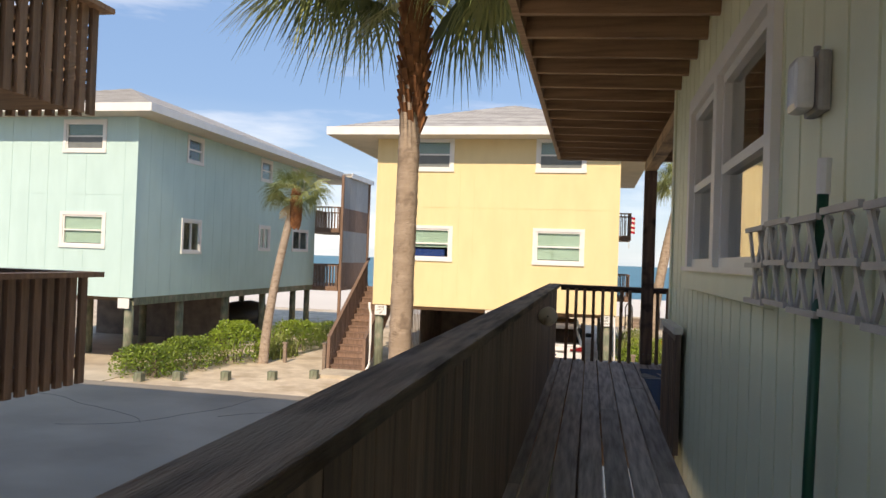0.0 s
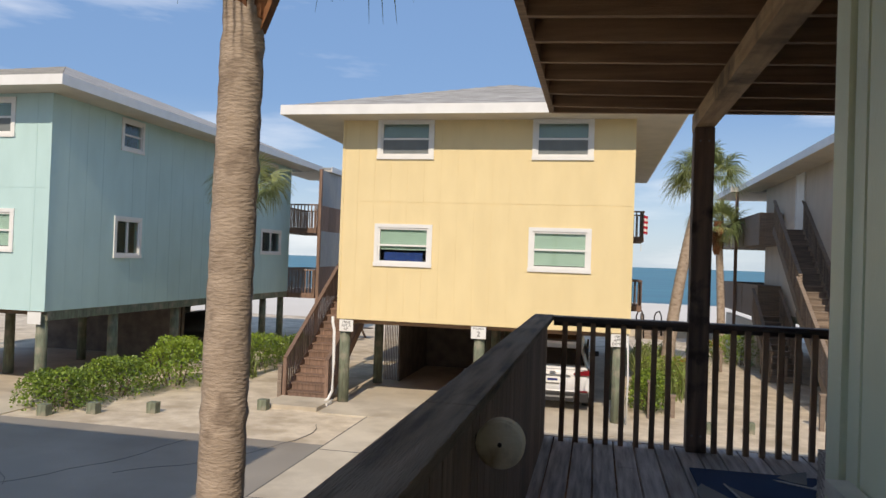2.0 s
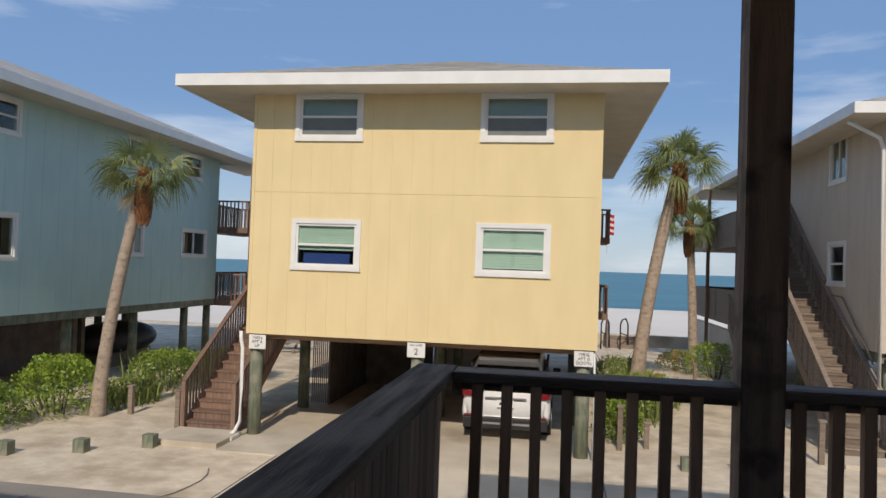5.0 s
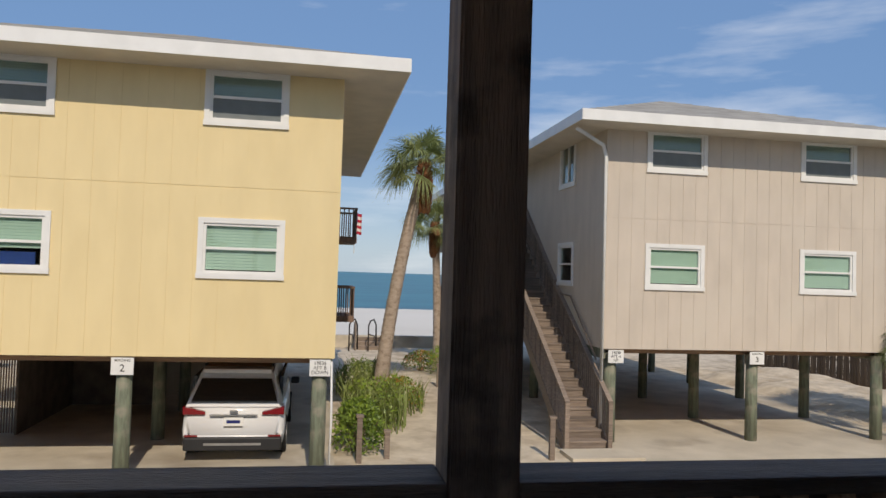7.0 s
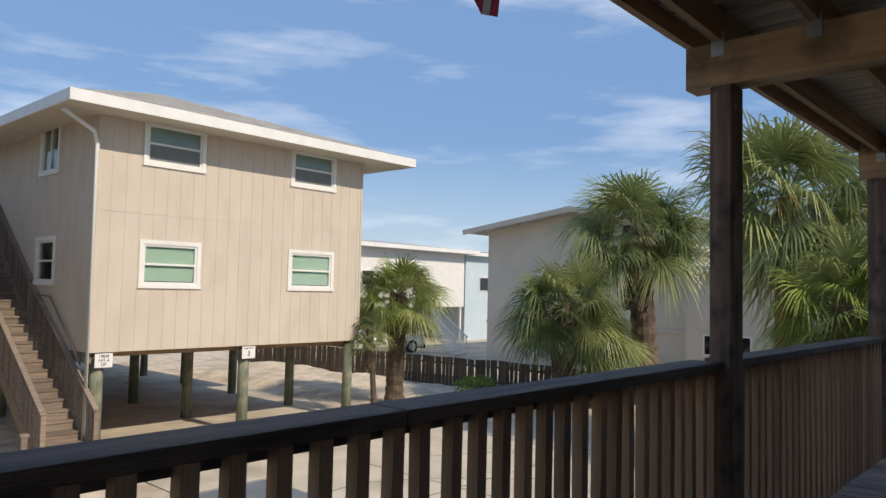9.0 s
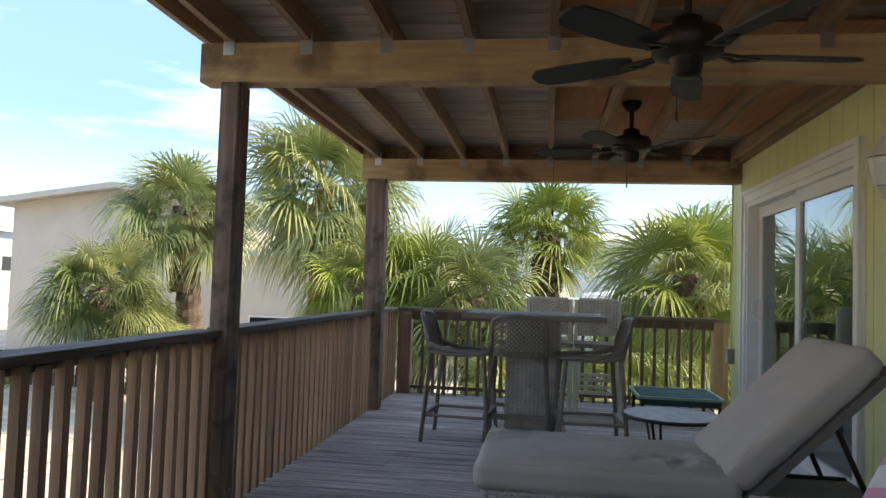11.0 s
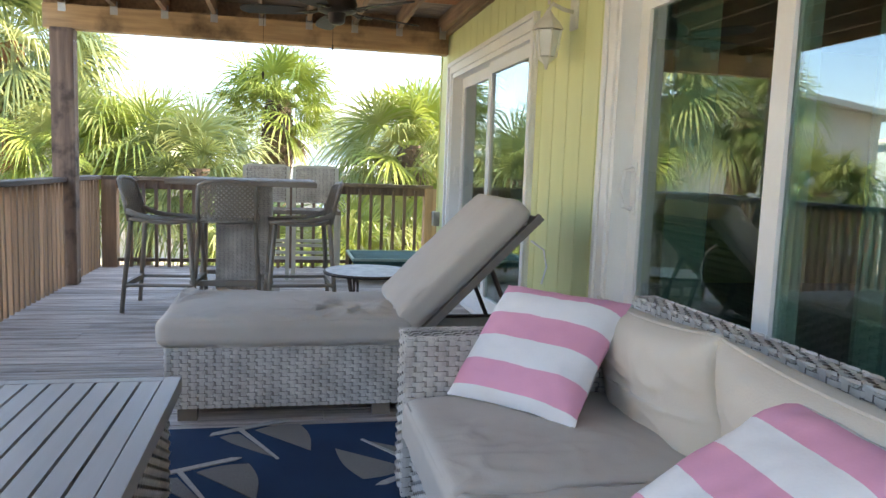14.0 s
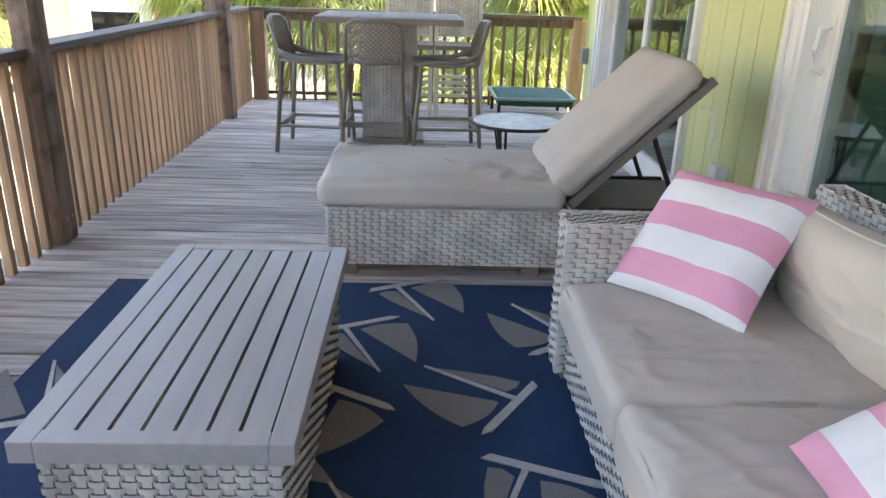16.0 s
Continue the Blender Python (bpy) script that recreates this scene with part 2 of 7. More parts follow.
    "rug_grey": material("grey_rug_weave", (0.235, 0.225, 0.215), (0.16, 0.155, 0.15), 0.95, 90.0, (1, 3, 1), bump=0.3, fine=240),
    "rug_white": material("pale_rug_weave", (0.47, 0.46, 0.44), None, 0.95, 60.0, bump=0.3, fine=240),
    "slat": material("grey_aluminium_slat", (0.38, 0.35, 0.335), (0.34, 0.315, 0.30), 0.38, 2.0, ALONG_X, 0.05),
    "resin": material("brown_grey_resin", (0.25, 0.212, 0.175), (0.21, 0.178, 0.147), 0.55, 6.0, bump=0.08),
    "tabletop": material("grey_wood_tabletop", (0.30, 0.25, 0.205), (0.21, 0.175, 0.145), 0.7, 2.0, ALONG_Y, 0.3),
    "metal_dark": material("dark_bronze_metal", (0.055, 0.04, 0.033), (0.035, 0.027, 0.023), 0.45, 9.0, metal=0.6, bump=0.05),
    "blade": material("charcoal_fan_blade", (0.045, 0.045, 0.045), (0.032, 0.032, 0.032), 0.55, 4.0, bump=0.1),
    "mosaic": material("pale_stone_tabletop", (0.62, 0.60, 0.56), (0.42, 0.41, 0.39), 0.4, 16.0, bump=0.1),
    "cot": material("dark_teal_fabric", (0.035, 0.105, 0.095), (0.025, 0.08, 0.072), 0.8, 6.0, bump=0.2),
    "cot_rim": material("pale_teal_trim", (0.32, 0.45, 0.38), None, 0.7),
    "lampwhite": material("aged_white_metal", (0.70, 0.68, 0.60), (0.58, 0.56, 0.49), 0.5, 8.0, bump=0.05),
    "frost": material("frosted_lamp_glass", (0.72, 0.72, 0.68), (0.62, 0.62, 0.59), 0.25, 8.0, bump=0.1),
    "greymetal": material("grey_cast_metal", (0.32, 0.31, 0.29), (0.25, 0.24, 0.225), 0.5, 12.0, bump=0.1),
    "pole_green": material("dark_green_pole", (0.012, 0.085, 0.05), None, 0.35, bump=0.0),
    "gate": material("grey_plastic_gate", (0.46, 0.45, 0.44), (0.40, 0.39, 0.385), 0.5, 8.0, bump=0.05),
    "flag_red": material("flag_red", (0.62, 0.03, 0.06), None, 0.8, bump=0.1),
    "flag_blue": material("flag_blue", (0.02, 0.03, 0.16), None, 0.8, bump=0.1),
    "knot": material("sawn_log_end", (0.84, 0.74, 0.56), (0.76, 0.64, 0.46), 0.8, 5.0, bump=0.2, stain=((0.40, 0.29, 0.17), 9.0)),
    "screen_ply": material("grey_plywood_screen", (0.42, 0.43, 0.42), (0.33, 0.335, 0.33), 0.85, 1.6, ALONG_Z, 0.2, vary=0.12),
    "mint_pad": material("grey_lattice_wood", (0.20, 0.165, 0.14), (0.12, 0.10, 0.085), 0.8, 3.0, bump=0.2),
}


def leafy(name, c1, c2, rough=0.4):
    m = material(name, c1, c2, rough, 1.3, bump=0.0, fine=9)
    n, l = m.node_tree.nodes, m.node_tree.links
    p, o = n["Principled BSDF"], n["Material Output"]
    tl, mx = n.new("ShaderNodeBsdfTranslucent"), n.new("ShaderNodeMixShader")
    mx.inputs["Fac"].default_value = 0.24
    src = p.inputs["Base Color"].links[0].from_socket
    l.new(src, tl.inputs["Color"])
    l.new(p.outputs["BSDF"], mx.inputs[1])
    l.new(tl.outputs["BSDF"], mx.inputs[2])
    l.new(mx.outputs["Shader"], o.inputs["Surface"])
    return m


for key, c1, c2 in (("frond", (0.40, 0.425, 0.17), (0.20, 0.245, 0.09)), ("frond_dark", (0.22, 0.27, 0.105), (0.11, 0.15, 0.055)), ("frond_lime", (0.33, 0.39, 0.085), (0.18, 0.245, 0.055)),
                    ("frond_dry", (0.42, 0.33, 0.17), (0.30, 0.22, 0.12)), ("bush", (0.19, 0.27, 0.05), (0.10, 0.16, 0.035)), ("bush_lime", (0.29, 0.39, 0.05), (0.17, 0.27, 0.04)),
                    ("bush_red", (0.50, 0.20, 0.06), (0.38, 0.26, 0.05)), ("grassy", (0.30, 0.34, 0.11), (0.18, 0.23, 0.07))):
    M[key] = leafy(key + "_leaf", c1, c2)
M["sea"] = material("sea_water", (0.035, 0.20, 0.245), (0.02, 0.13, 0.18), 0.35, 0.02, (1, 4, 1), 0.0, fine=0.3, spec=0.15)


# ---- mesh helpers ----
def B(bm, x0, x1, y0, y1, z0, z1, m=None):
    """A box, turned by m."""
    v = [bm.verts.new((x, y, z)) for x in (x0, x1) for y in (y0, y1) for z in (z0, z1)]
    for f in ((0, 1, 3, 2), (4, 6, 7, 5), (0, 4, 5, 1), (2, 3, 7, 6), (0, 2, 6, 4), (1, 5, 7, 3)):
        bm.faces.new([v[i] for i in f])
    if m is not None:
        bmesh.ops.transform(bm, matrix=m, verts=v)
    return v


def beam_between(bm, a, b, w, h, up=(0, 0, 1)):
    """A bar of section w by h from a to b."""
    a, b = Vector(a), Vector(b)
    d = (b - a).normalized()
    s = d.cross(Vector(up))
    s = s.normalized() if s.length > 1e-6 else Vector((1, 0, 0))
    u = s.cross(d)
    q = [(-w / 2, -h / 2), (w / 2, -h / 2), (w / 2, h / 2), (-w / 2, h / 2)]
    v = [bm.verts.new(p + s * i + u * j) for p in (a, b) for i, j in q]
    for f in ((3, 2, 1, 0), (4, 5, 6, 7), (0, 1, 5, 4), (1, 2, 6, 5), (2, 3, 7, 6), (3, 0, 4, 7)):
        bm.faces.new([v[i] for i in f])


def tube(bm, pts, radii, n=8, cap=True):
    """A round bar through points."""
    rings = []
    for i, p in enumerate(pts):
        p = Vector(p)
        d = (Vector(pts[min(i + 1, len(pts) - 1)]) - Vector(pts[max(i - 1, 0)])).normalized()
        s = d.cross(Vector((0, 0, 1)))
        s = s.normalized() if s.length > 1e-4 else Vector((1, 0, 0))
        u = s.cross(d)
        r = radii[i] if isinstance(radii, (list, tuple)) else radii
        rings.append([bm.verts.new(p + (s * math.cos(k * math.tau / n) + u * math.sin(k * math.tau / n)) * r) for k in range(n)])
    for a, b in zip(rings, rings[1:]):
        for k in range(n):
            bm.faces.new((a[k], a[(k + 1) % n], b[(k + 1) % n], b[k]))
    if cap:
        bm.faces.new(rings[0][::-1])
        bm.faces.new(rings[-1])


def mesh_of(name, bm, mat, smooth=False, bevel=0.0):
    if bevel:
        bmesh.ops.bevel(bm, geom=[e for e in bm.edges], offset=bevel, segments=2, affect="EDGES", profile=0.6)
    bmesh.ops.recalc_face_normals(bm, faces=bm.faces)
    me = bpy.data.meshes.new(name)
    bm.to_mesh(me)
    bm.free()
    for k in (mat if isinstance(mat, (list, tuple)) else [mat]):
        me.materials.append(M[k])
    if smooth:
        for p in me.polygons:
            p.use_smooth = True
    return me


def part(name, bm, mat, parent=None, label="", smooth=False, bevel=0.0):
    ob = new(name, mesh_of(name, bm, mat, smooth, bevel))
    ob.parent = parent
    return tagged(ob, label) if label else ob


def boxpart(name, dims, mat, parent=None, label="", bevel=0.0, m=None):
    bm = bmesh.new()
    B(bm, *dims, m)
    return part(name, bm, mat, parent, label, bevel=bevel)


def thing(name, at, label, category, group="", kind="", rz=0):
    ob = new(name)
    ob.empty_display_size = 0.1
    ob.matrix_basis = pose(*at, 0, 0, rz)
    return tagged(ob, label, category, group, kind)


def rects(u0, u1, z0, z1, holes):
    """The wall between (u0, z0) and (u1, z1) without its holes, as rectangles."""
    us = sorted({u0, u1, *[min(max(h[k], u0), u1) for h in holes for k in (0, 1)]})
    out = []
    for a, b in zip(us, us[1:]):
        if b - a < 1e-4:
            continue
        z = z0
        for h in sorted((h for h in holes if h[0] < b - 1e-4 and h[1] > a + 1e-4), key=lambda h: h[2]):
            if h[2] > z + 1e-4:
                out.append((a, b, z, min(h[2], z1)))
            z = max(z, h[3])
        if z < z1 - 1e-4:
            out.append((a, b, z, z1))
    return out


# ---- ground ----
GZ = -2.25
bm = bmesh.new()
ys = [(-1500, GZ), (44, GZ), (62, GZ - 0.25), (90, GZ - 0.62), (110, GZ - 1.6), (160, GZ - 4), (3500, GZ - 6)]
row0 = None
for y, z in ys:
    row1 = [bm.verts.new((x, y, z)) for x in (-2500, -60, 60, 2500)]
    if row0:
        for k in range(3):
            bm.faces.new((row0[k], row0[k + 1], row1[k + 1], row1[k]))
    row0 = row1
tagged(part("ground", bm, "sand"), "pale tan sand with leaf litter and footprints", "sand", kind="structure")
bm = bmesh.new()
row0 = None
for y, z in ((44, GZ + 0.012), (62, GZ - 0.238), (90, GZ - 0.60), (104, GZ - 1.1)):
    row1 = [bm.verts.new((x, y, z)) for x in (-600, 600)]
    if row0:
        bm.faces.new((row0[0], row0[1], row1[1], row1[0]))
    row0 = row1
tagged(part("beach_ground", bm, "beach"), "wide white sand beach sloping to the sea", "beach", kind="structure")
bm = bmesh.new()
bm.faces.new([bm.verts.new(p) for p in ((-2500, 88, GZ - 0.75), (2500, 88, GZ - 0.75), (2500, 3400, GZ - 0.75), (-2500, 3400, GZ - 0.75))])
tagged(part("water", bm, "sea"), "calm blue-green sea reaching the horizon", "sea", kind="structure")


def slab(name, x0, x1, y0, y1, z, mat, label, cat):
    return tagged(boxpart(name, (x0, x1, y0, y1, GZ - 0.1, GZ + z), mat), label, cat, kind="structure")


slab("pavement_1", -4.0, 30.0, 2.0, 19.9, 0.02, "concrete", "stained tan concrete driveway with joints", "driveway")
slab("road", -60, -4.0, 2.0, 17.3, 0.02, "asphalt", "worn grey asphalt driveway with cracks", "driveway")
slab("pavement_2", -5.2, 1.75, 19.91, 33.0, 0.024, "concrete", "concrete parking slab under a stilt house", "driveway")
slab("pavement_3", 7.5, 15.2, 19.91, 34.0, 0.024, "concrete", "concrete parking slab under a stilt house", "driveway")
slab("pavement_4", -20, -11.2, 17.31, 32.0, 0.024, "concrete", "concrete parking slab under a stilt house", "driveway")
slab("pavement_5", 23, 60, 31.5, 60, 0.02, "concrete", "pale concrete parking area beyond a fence", "driveway")
# joints and cracks in the pavement
bm = bmesh.new()
for x in (-4.0, -1.8, 1.75, 4.6, 7.5, 11.2, 15.2):
    B(bm, x - 0.012, x + 0.012, 12.0, 19.9, GZ + 0.018, GZ + 0.024)
for y in (14.2, 17.0):
    B(bm, -4.0, 18.0, y - 0.012, y + 0.012, GZ + 0.018, GZ + 0.0242)
rng = random.Random(5)
for x, y, a in ((-9, 13.0, 0.3), (-12, 15.5, -0.15), (-6.5, 14.6, 0.9), (9.0, 18.2, 0.25), (12.5, 19.0, -0.5), (3.0, 18.0, 0.1)):
    for _ in range(14):
        x2, y2 = x + math.cos(a) * 0.35, y + math.sin(a) * 0.35
        beam_between(bm, (x, y, GZ + 0.02), (x2, y2, GZ + 0.02), 0.011, 0.011)
        x, y, a = x2, y2, a + rng.uniform(-0.28, 0.28)
tagged(part("pavement_joints", bm, "crack"), "dark joints and cracks in the driveway", "crack", kind="stuff")


# ---- our own building ----
WX, NY = 1.535, 6.555                 # west wall, north wall
wall_w = tagged(new("wall_west"), "pale green vertical-groove siding wall beside the walkway", "wall", kind="structure")
wall_n = tagged(new("wall_north"), "light green vertical-groove siding wall behind the deck", "wall", kind="structure")
win_hole = (3.44, 5.40, 1.19, 2.12)
doors = [(1.78, 4.265, 0.02, 1.965), (5.485, 7.70, 0.02, 1.965)]
bm = bmesh.new()
for a, b, c, d in rects(-4.0, 6.38, -0.3, 2.56, [win_hole]):
    B(bm, WX + 0.02, WX + 0.15, a, b, c, d)
part("core", bm, "green_w", wall_w)
bm = bmesh.new()
for a, b, c, d in rects(WX + 0.02, 8.23, -0.3, 2.56, doors):
    B(bm, a, b, NY - 0.17, NY - 0.02, c, d)
part("core", bm, "green", wall_n)
PITCH = 0.203
u = -4.0
while u < NY - 0.12:
    e = min(u + PITCH, NY - 0.1)
    for a, b, c, d in rects(u, e - 0.019, -0.3, 2.56, [(win_hole[0] - 0.09, win_hole[1] + 0.09, win_hole[2] - 0.14, win_hole[3] + 0.09)]):
        boxpart("siding_board", (WX, WX + 0.02, a, b, c, d), "green_w", wall_w)
    u += PITCH
u = WX + 0.1
while u < 8.2:
    e = min(u + PITCH, 8.25)
    for a, b, c, d in rects(u, e - 0.008, -0.3, 2.56, [(h[0] - 0.1, h[1] + 0.1, h[2] - 0.3, h[3] + 0.1) for h in doors]):
        boxpart("siding_board", (a, b, NY - 0.02, NY, c, d), "green", wall_n)
    u += PITCH
boxpart("corner_trim", (WX - 0.012, WX + 0.012, NY - 0.1, NY + 0.012, -0.3, 2.56), "green_w", wall_w)
boxpart("corner_trim", (WX + 0.012, WX + 0.09, NY - 0.012, NY + 0.012, -0.3, 2.56), "green", wall_n)
tagged(boxpart("wall_east", (8.1, 8.25, -4.0, 6.38, -0.3, 2.56), "green"), "light green side wall of the house", "wall", kind="structure")
tagged(boxpart("wall_south", (WX, 8.25, -4.15, -4.0, -0.3, 2.56), "green"), "light green rear wall of the house", "wall", kind="structure")
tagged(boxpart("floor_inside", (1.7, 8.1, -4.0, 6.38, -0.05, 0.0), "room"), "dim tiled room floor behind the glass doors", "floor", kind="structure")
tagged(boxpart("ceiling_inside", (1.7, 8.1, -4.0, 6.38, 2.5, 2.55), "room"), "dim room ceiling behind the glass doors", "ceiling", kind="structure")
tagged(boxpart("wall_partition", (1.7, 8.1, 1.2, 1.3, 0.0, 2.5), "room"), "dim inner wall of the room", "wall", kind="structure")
# upper storey and roof above the camera, unseen; roof sized to shade the drive
tagged(boxpart("wall_upper", (WX, 8.25, -4.0, NY, 2.62, 5.4), "green"), "light green siding of the upper storey", "wall", kind="structure")
tagged(boxpart("roof_1", (0.1, 9.6, -5.0, 10.2, 5.45, 5.65), "shingle"), "unseen shingled roof over the upper deck, sized to shade the drive", "roof", kind="structure")


def sash_window(name, parent_at, w, h, wall_axis, label, trim=0.09, deep=0.06, blinds=True, cloth=False, slider=False, trim_mat="white", shade="blind", half=False, pane_mat="glass"):
    """A window in local coordinates: x along the wall, y out of it, z up from the sill."""
    ob = thing(name, parent_at, label, "window", kind="structure")
    for n, d in () if trim < 0.01 else (("trim", (-trim, 0, 0, 0, -0.0, h)), ("trim", (w, w + trim, 0, 0, 0, h)), ("trim", (-trim, w + trim, 0, 0, h, h + trim)), ("window_sill", (-trim - 0.01, w + trim + 0.01, 0, 0, -trim, 0))):
        y1 = 0.03 if n == "trim" else 0.042
        boxpart(n, (d[0], d[1], -0.01, y1, d[4], d[5]), trim_mat, ob)
    f = 0.045
    bm = bmesh.new()
    for d in ((0, f, 0, h), (w - f, w, 0, h), (f, w - f, 0, f), (f, w - f, h - f, h)):
        B(bm, d[0], d[1], -deep, 0.005, d[2], d[3])
    part("window_frame", bm, "white", ob)
    if slider:
        boxpart("meeting_rail", (w / 2 - 0.025, w / 2 + 0.025, -deep, 0.0, f, h - f), "white", ob)
    else:
        boxpart("meeting_rail", (f, w - f, -deep, 0.008, h * 0.5 - 0.022, h * 0.5 + 0.022), "white", ob)
    pane = boxpart("pane", (f, w - f, -deep * 0.6, -deep * 0.6 + 0.006, f, h - f), pane_mat, ob)
    pane.visible_shadow = False
    if blinds:
        bm = bmesh.new()
        z = f + 0.02
        low = 0.0 if not cloth else h * 0.36
        while z < h - f:
            if z > low:
                B(bm, f, w - f, -deep - 0.006, -deep - 0.001, z, z + 0.046)
            z += 0.05
        part("blind", bm, shade, ob)
    if half:
        boxpart("insect_screen", (f, w - f, -deep * 0.35, -deep * 0.35 + 0.003, f, h * 0.5 - 0.02), "screen", ob, "dark grey insect screen")
    if cloth:
        boxpart("blue_towel", (f + 0.1, w - f - 0.1, -deep - 0.03, -deep - 0.008, f, h * 0.3), "bluecloth", ob, "deep blue cloth behind the pane")
    # near-black sheet stands in for the unlit room behind the pane
    boxpart("dark_room_sheet", (-0.02, w + 0.02, -deep - 0.35, -deep - 0.3, -0.05, h + 0.05), "dark_in", ob)
    return ob


# the large window by the walkway, double with sashes
for k, (y0, y1) in enumerate(((3.44, 4.46), (4.56, 5.40))):
    w = sash_window("window_%d" % (k + 1), (WX, y1, 1.19), y1 - y0, 0.93, "x", "white-trimmed sash window reflecting the houses opposite", trim=0.001, blinds=False, pane_mat="glass_wall")
    w.matrix_basis = pose(WX + 0.004, y0, 1.19, 0, 0, 90)
big = tagged(new("window_trim"), "white and pale green trim round the walkway window", "trim", kind="structure")
for d in ((3.34, 3.44, 1.19, 2.12), (5.40, 5.49, 1.19, 2.12), (3.34, 5.49, 2.12, 2.21), (4.46, 4.56, 1.19, 2.12)):
    boxpart("trim_board", (WX - 0.03, WX + 0.02, *d), "white", big)
boxpart("sill_board", (WX - 0.035, WX + 0.02, 3.34, 5.49, 1.06, 1.19), "green_w", big)
boxpart("sill_nose", (WX - 0.055, WX - 0.0355, 3.36, 5.47, 1.165, 1.19), "white", big)


def sliding_door(name, x0, x1, split, label):
    ob = tagged(new(name), label, "sliding door", kind="structure")
    z1 = 1.965
    for d in ((x0 - 0.1, x0, 0.0, z1), (x1, x1 + 0.1, 0.0, z1), (x0 - 0.1, x1 + 0.1, z1, z1 + 0.1)):
        boxpart("casing", (d[0], d[1], NY - 0.015, NY + 0.026, d[2], d[3]), "white", ob, bevel=0.004)
    for d in ((x0 - 0.1, x0 - 0.065, 0.0, z1 + 0.065), (x1 + 0.065, x1 + 0.1, 0.0, z1 + 0.065), (x0 - 0.1, x1 + 0.1, z1 + 0.065, z1 + 0.1)):
        boxpart("casing_moulding", (d[0], d[1], NY + 0.0265, NY + 0.042, d[2], d[3]), "white", ob, bevel=0.005)
    for d in ((x0, x0 + 0.03, 0.02, z1), (x1 - 0.03, x1, 0.02, z1), (x0 + 0.03, x1 - 0.03, z1 - 0.04, z1)):
        boxpart("jamb", (d[0], d[1], NY - 0.15, NY + 0.012, d[2], d[3]), "white", ob)
    boxpart("threshold", (x0, x1, NY - 0.15, NY + 0.05, 0.0, 0.035), "white", ob)
    for a, b, y in ((x0 + 0.03, split + 0.05, NY - 0.05), (split - 0.05, x1 - 0.03, NY - 0.1)):
        p = boxpart("door_panel", (a, a + 0.085, y - 0.02, y + 0.02, 0.035, z1 - 0.04), "white", ob)
        boxpart("stile", (b - 0.085, b, y - 0.02, y + 0.02, 0.035, z1 - 0.04), "white", p)
        boxpart("top_rail", (a + 0.085, b - 0.085, y - 0.02, y + 0.02, z1 - 0.13, z1 - 0.04), "white", p)
        boxpart("bottom_rail", (a + 0.085, b - 0.085, y - 0.02, y + 0.02, 0.035, 0.14), "white", p)
        boxpart("pane", (a + 0.085, b - 0.085, y - 0.004, y + 0.004, 0.14, z1 - 0.13), "glass_dark", p).visible_shadow = False
    bm = bmesh.new()
    hx = x1 - 0.072
    tube(bm, [(hx, NY - 0.07, 1.14), (hx, NY - 0.03, 1.13), (hx, NY - 0.02, 1.05), (hx, NY - 0.03, 0.97), (hx, NY - 0.07, 0.96)], 0.011, 8)
    B(bm, hx - 0.018, hx + 0.018, NY - 0.081, NY - 0.074, 0.93, 1.17)
    part("door_handle", bm, "white", ob)
    return ob


sliding_door("door_1", 1.78, 4.265, 3.16, "white framed sliding glass door, closed, behind the sofa")
sliding_door("door_2", 5.485, 7.70, 6.55, "white framed sliding glass door, closed, at the deck's end")
# curtains inside
for x0, n in ((3.85, 7), (6.2, 7), (1.80, 23)):
    bm = bmesh.new()
    pts = [(x0 + 0.055 * i, NY - 0.24 + 0.035 * (i % 2)) for i in range(n)]
    for (a, c), (b, d) in zip(pts, pts[1:]):
        v = [bm.verts.new(p) for p in ((a, c, 0.02), (b, d, 0.02), (b, d, 2.1), (a, c, 2.1))]
        bm.faces.new(v)
    ob = part("curtain", bm, "curtain")
    md = ob.modifiers.new("thick", "SOLIDIFY")
    md.thickness = 0.006
    tagged(ob, "sage green curtain hanging behind the glass door", "curtain")

# ---- deck ----
deck = tagged(new("floor"), "weathered grey deck of long boards", "deck", kind="structure")
DX1, DY1 = 9.12, 10.0
rng = random.Random(11)
x = 0.46
while x < DX1 - 0.1:
    y0, y1 = (-4.0, DY1) if x < WX - 0.12 else (NY + 0.012, DY1)
    cuts, y = [y0], y0 + rng.uniform(0.8, 3.2)
    while y < y1 - 0.6:
        cuts.append(y)
        y += rng.uniform(2.2, 3.8)
    cuts.append(y1)
    for a, b in zip(cuts, cuts[1:]):
        boxpart("deck_board", (x + 0.004, x + 0.137, a + 0.002, b - 0.002, -0.034 - rng.uniform(0, 0.003), 0.0 - rng.uniform(0, 0.003)), "deck_y", deck)
    x += 0.146
frame_d = tagged(new("deck_frame"), "dark wooden joists and rim under the deck", "deck frame", kind="structure")
for y in (-3.9, -1.5, 1.0, 3.5, 6.0):
    boxpart("joist", (0.44, WX, y - 0.02, y + 0.02, -0.22, -0.037), "joist", frame_d)
for y in (6.6, 7.2, 7.8, 8.4, 9.0, 9.6):
    boxpart("joist", (0.44, DX1, y - 0.02, y + 0.02, -0.22, -0.037), "joist", frame_d)
boxpart("stringer", (0.80, 1.02, -4.0, 9.9, -0.075, -0.0375), "joist", frame_d)
boxpart("stringer", (1.021, 1.42, 6.9, 8.9, -0.075, -0.0375), "joist", frame_d)
boxpart("rim", (0.40, DX1 + 0.04, DY1 - 0.02, DY1 + 0.02, -0.24, -0.002), "rail_dark", frame_d)
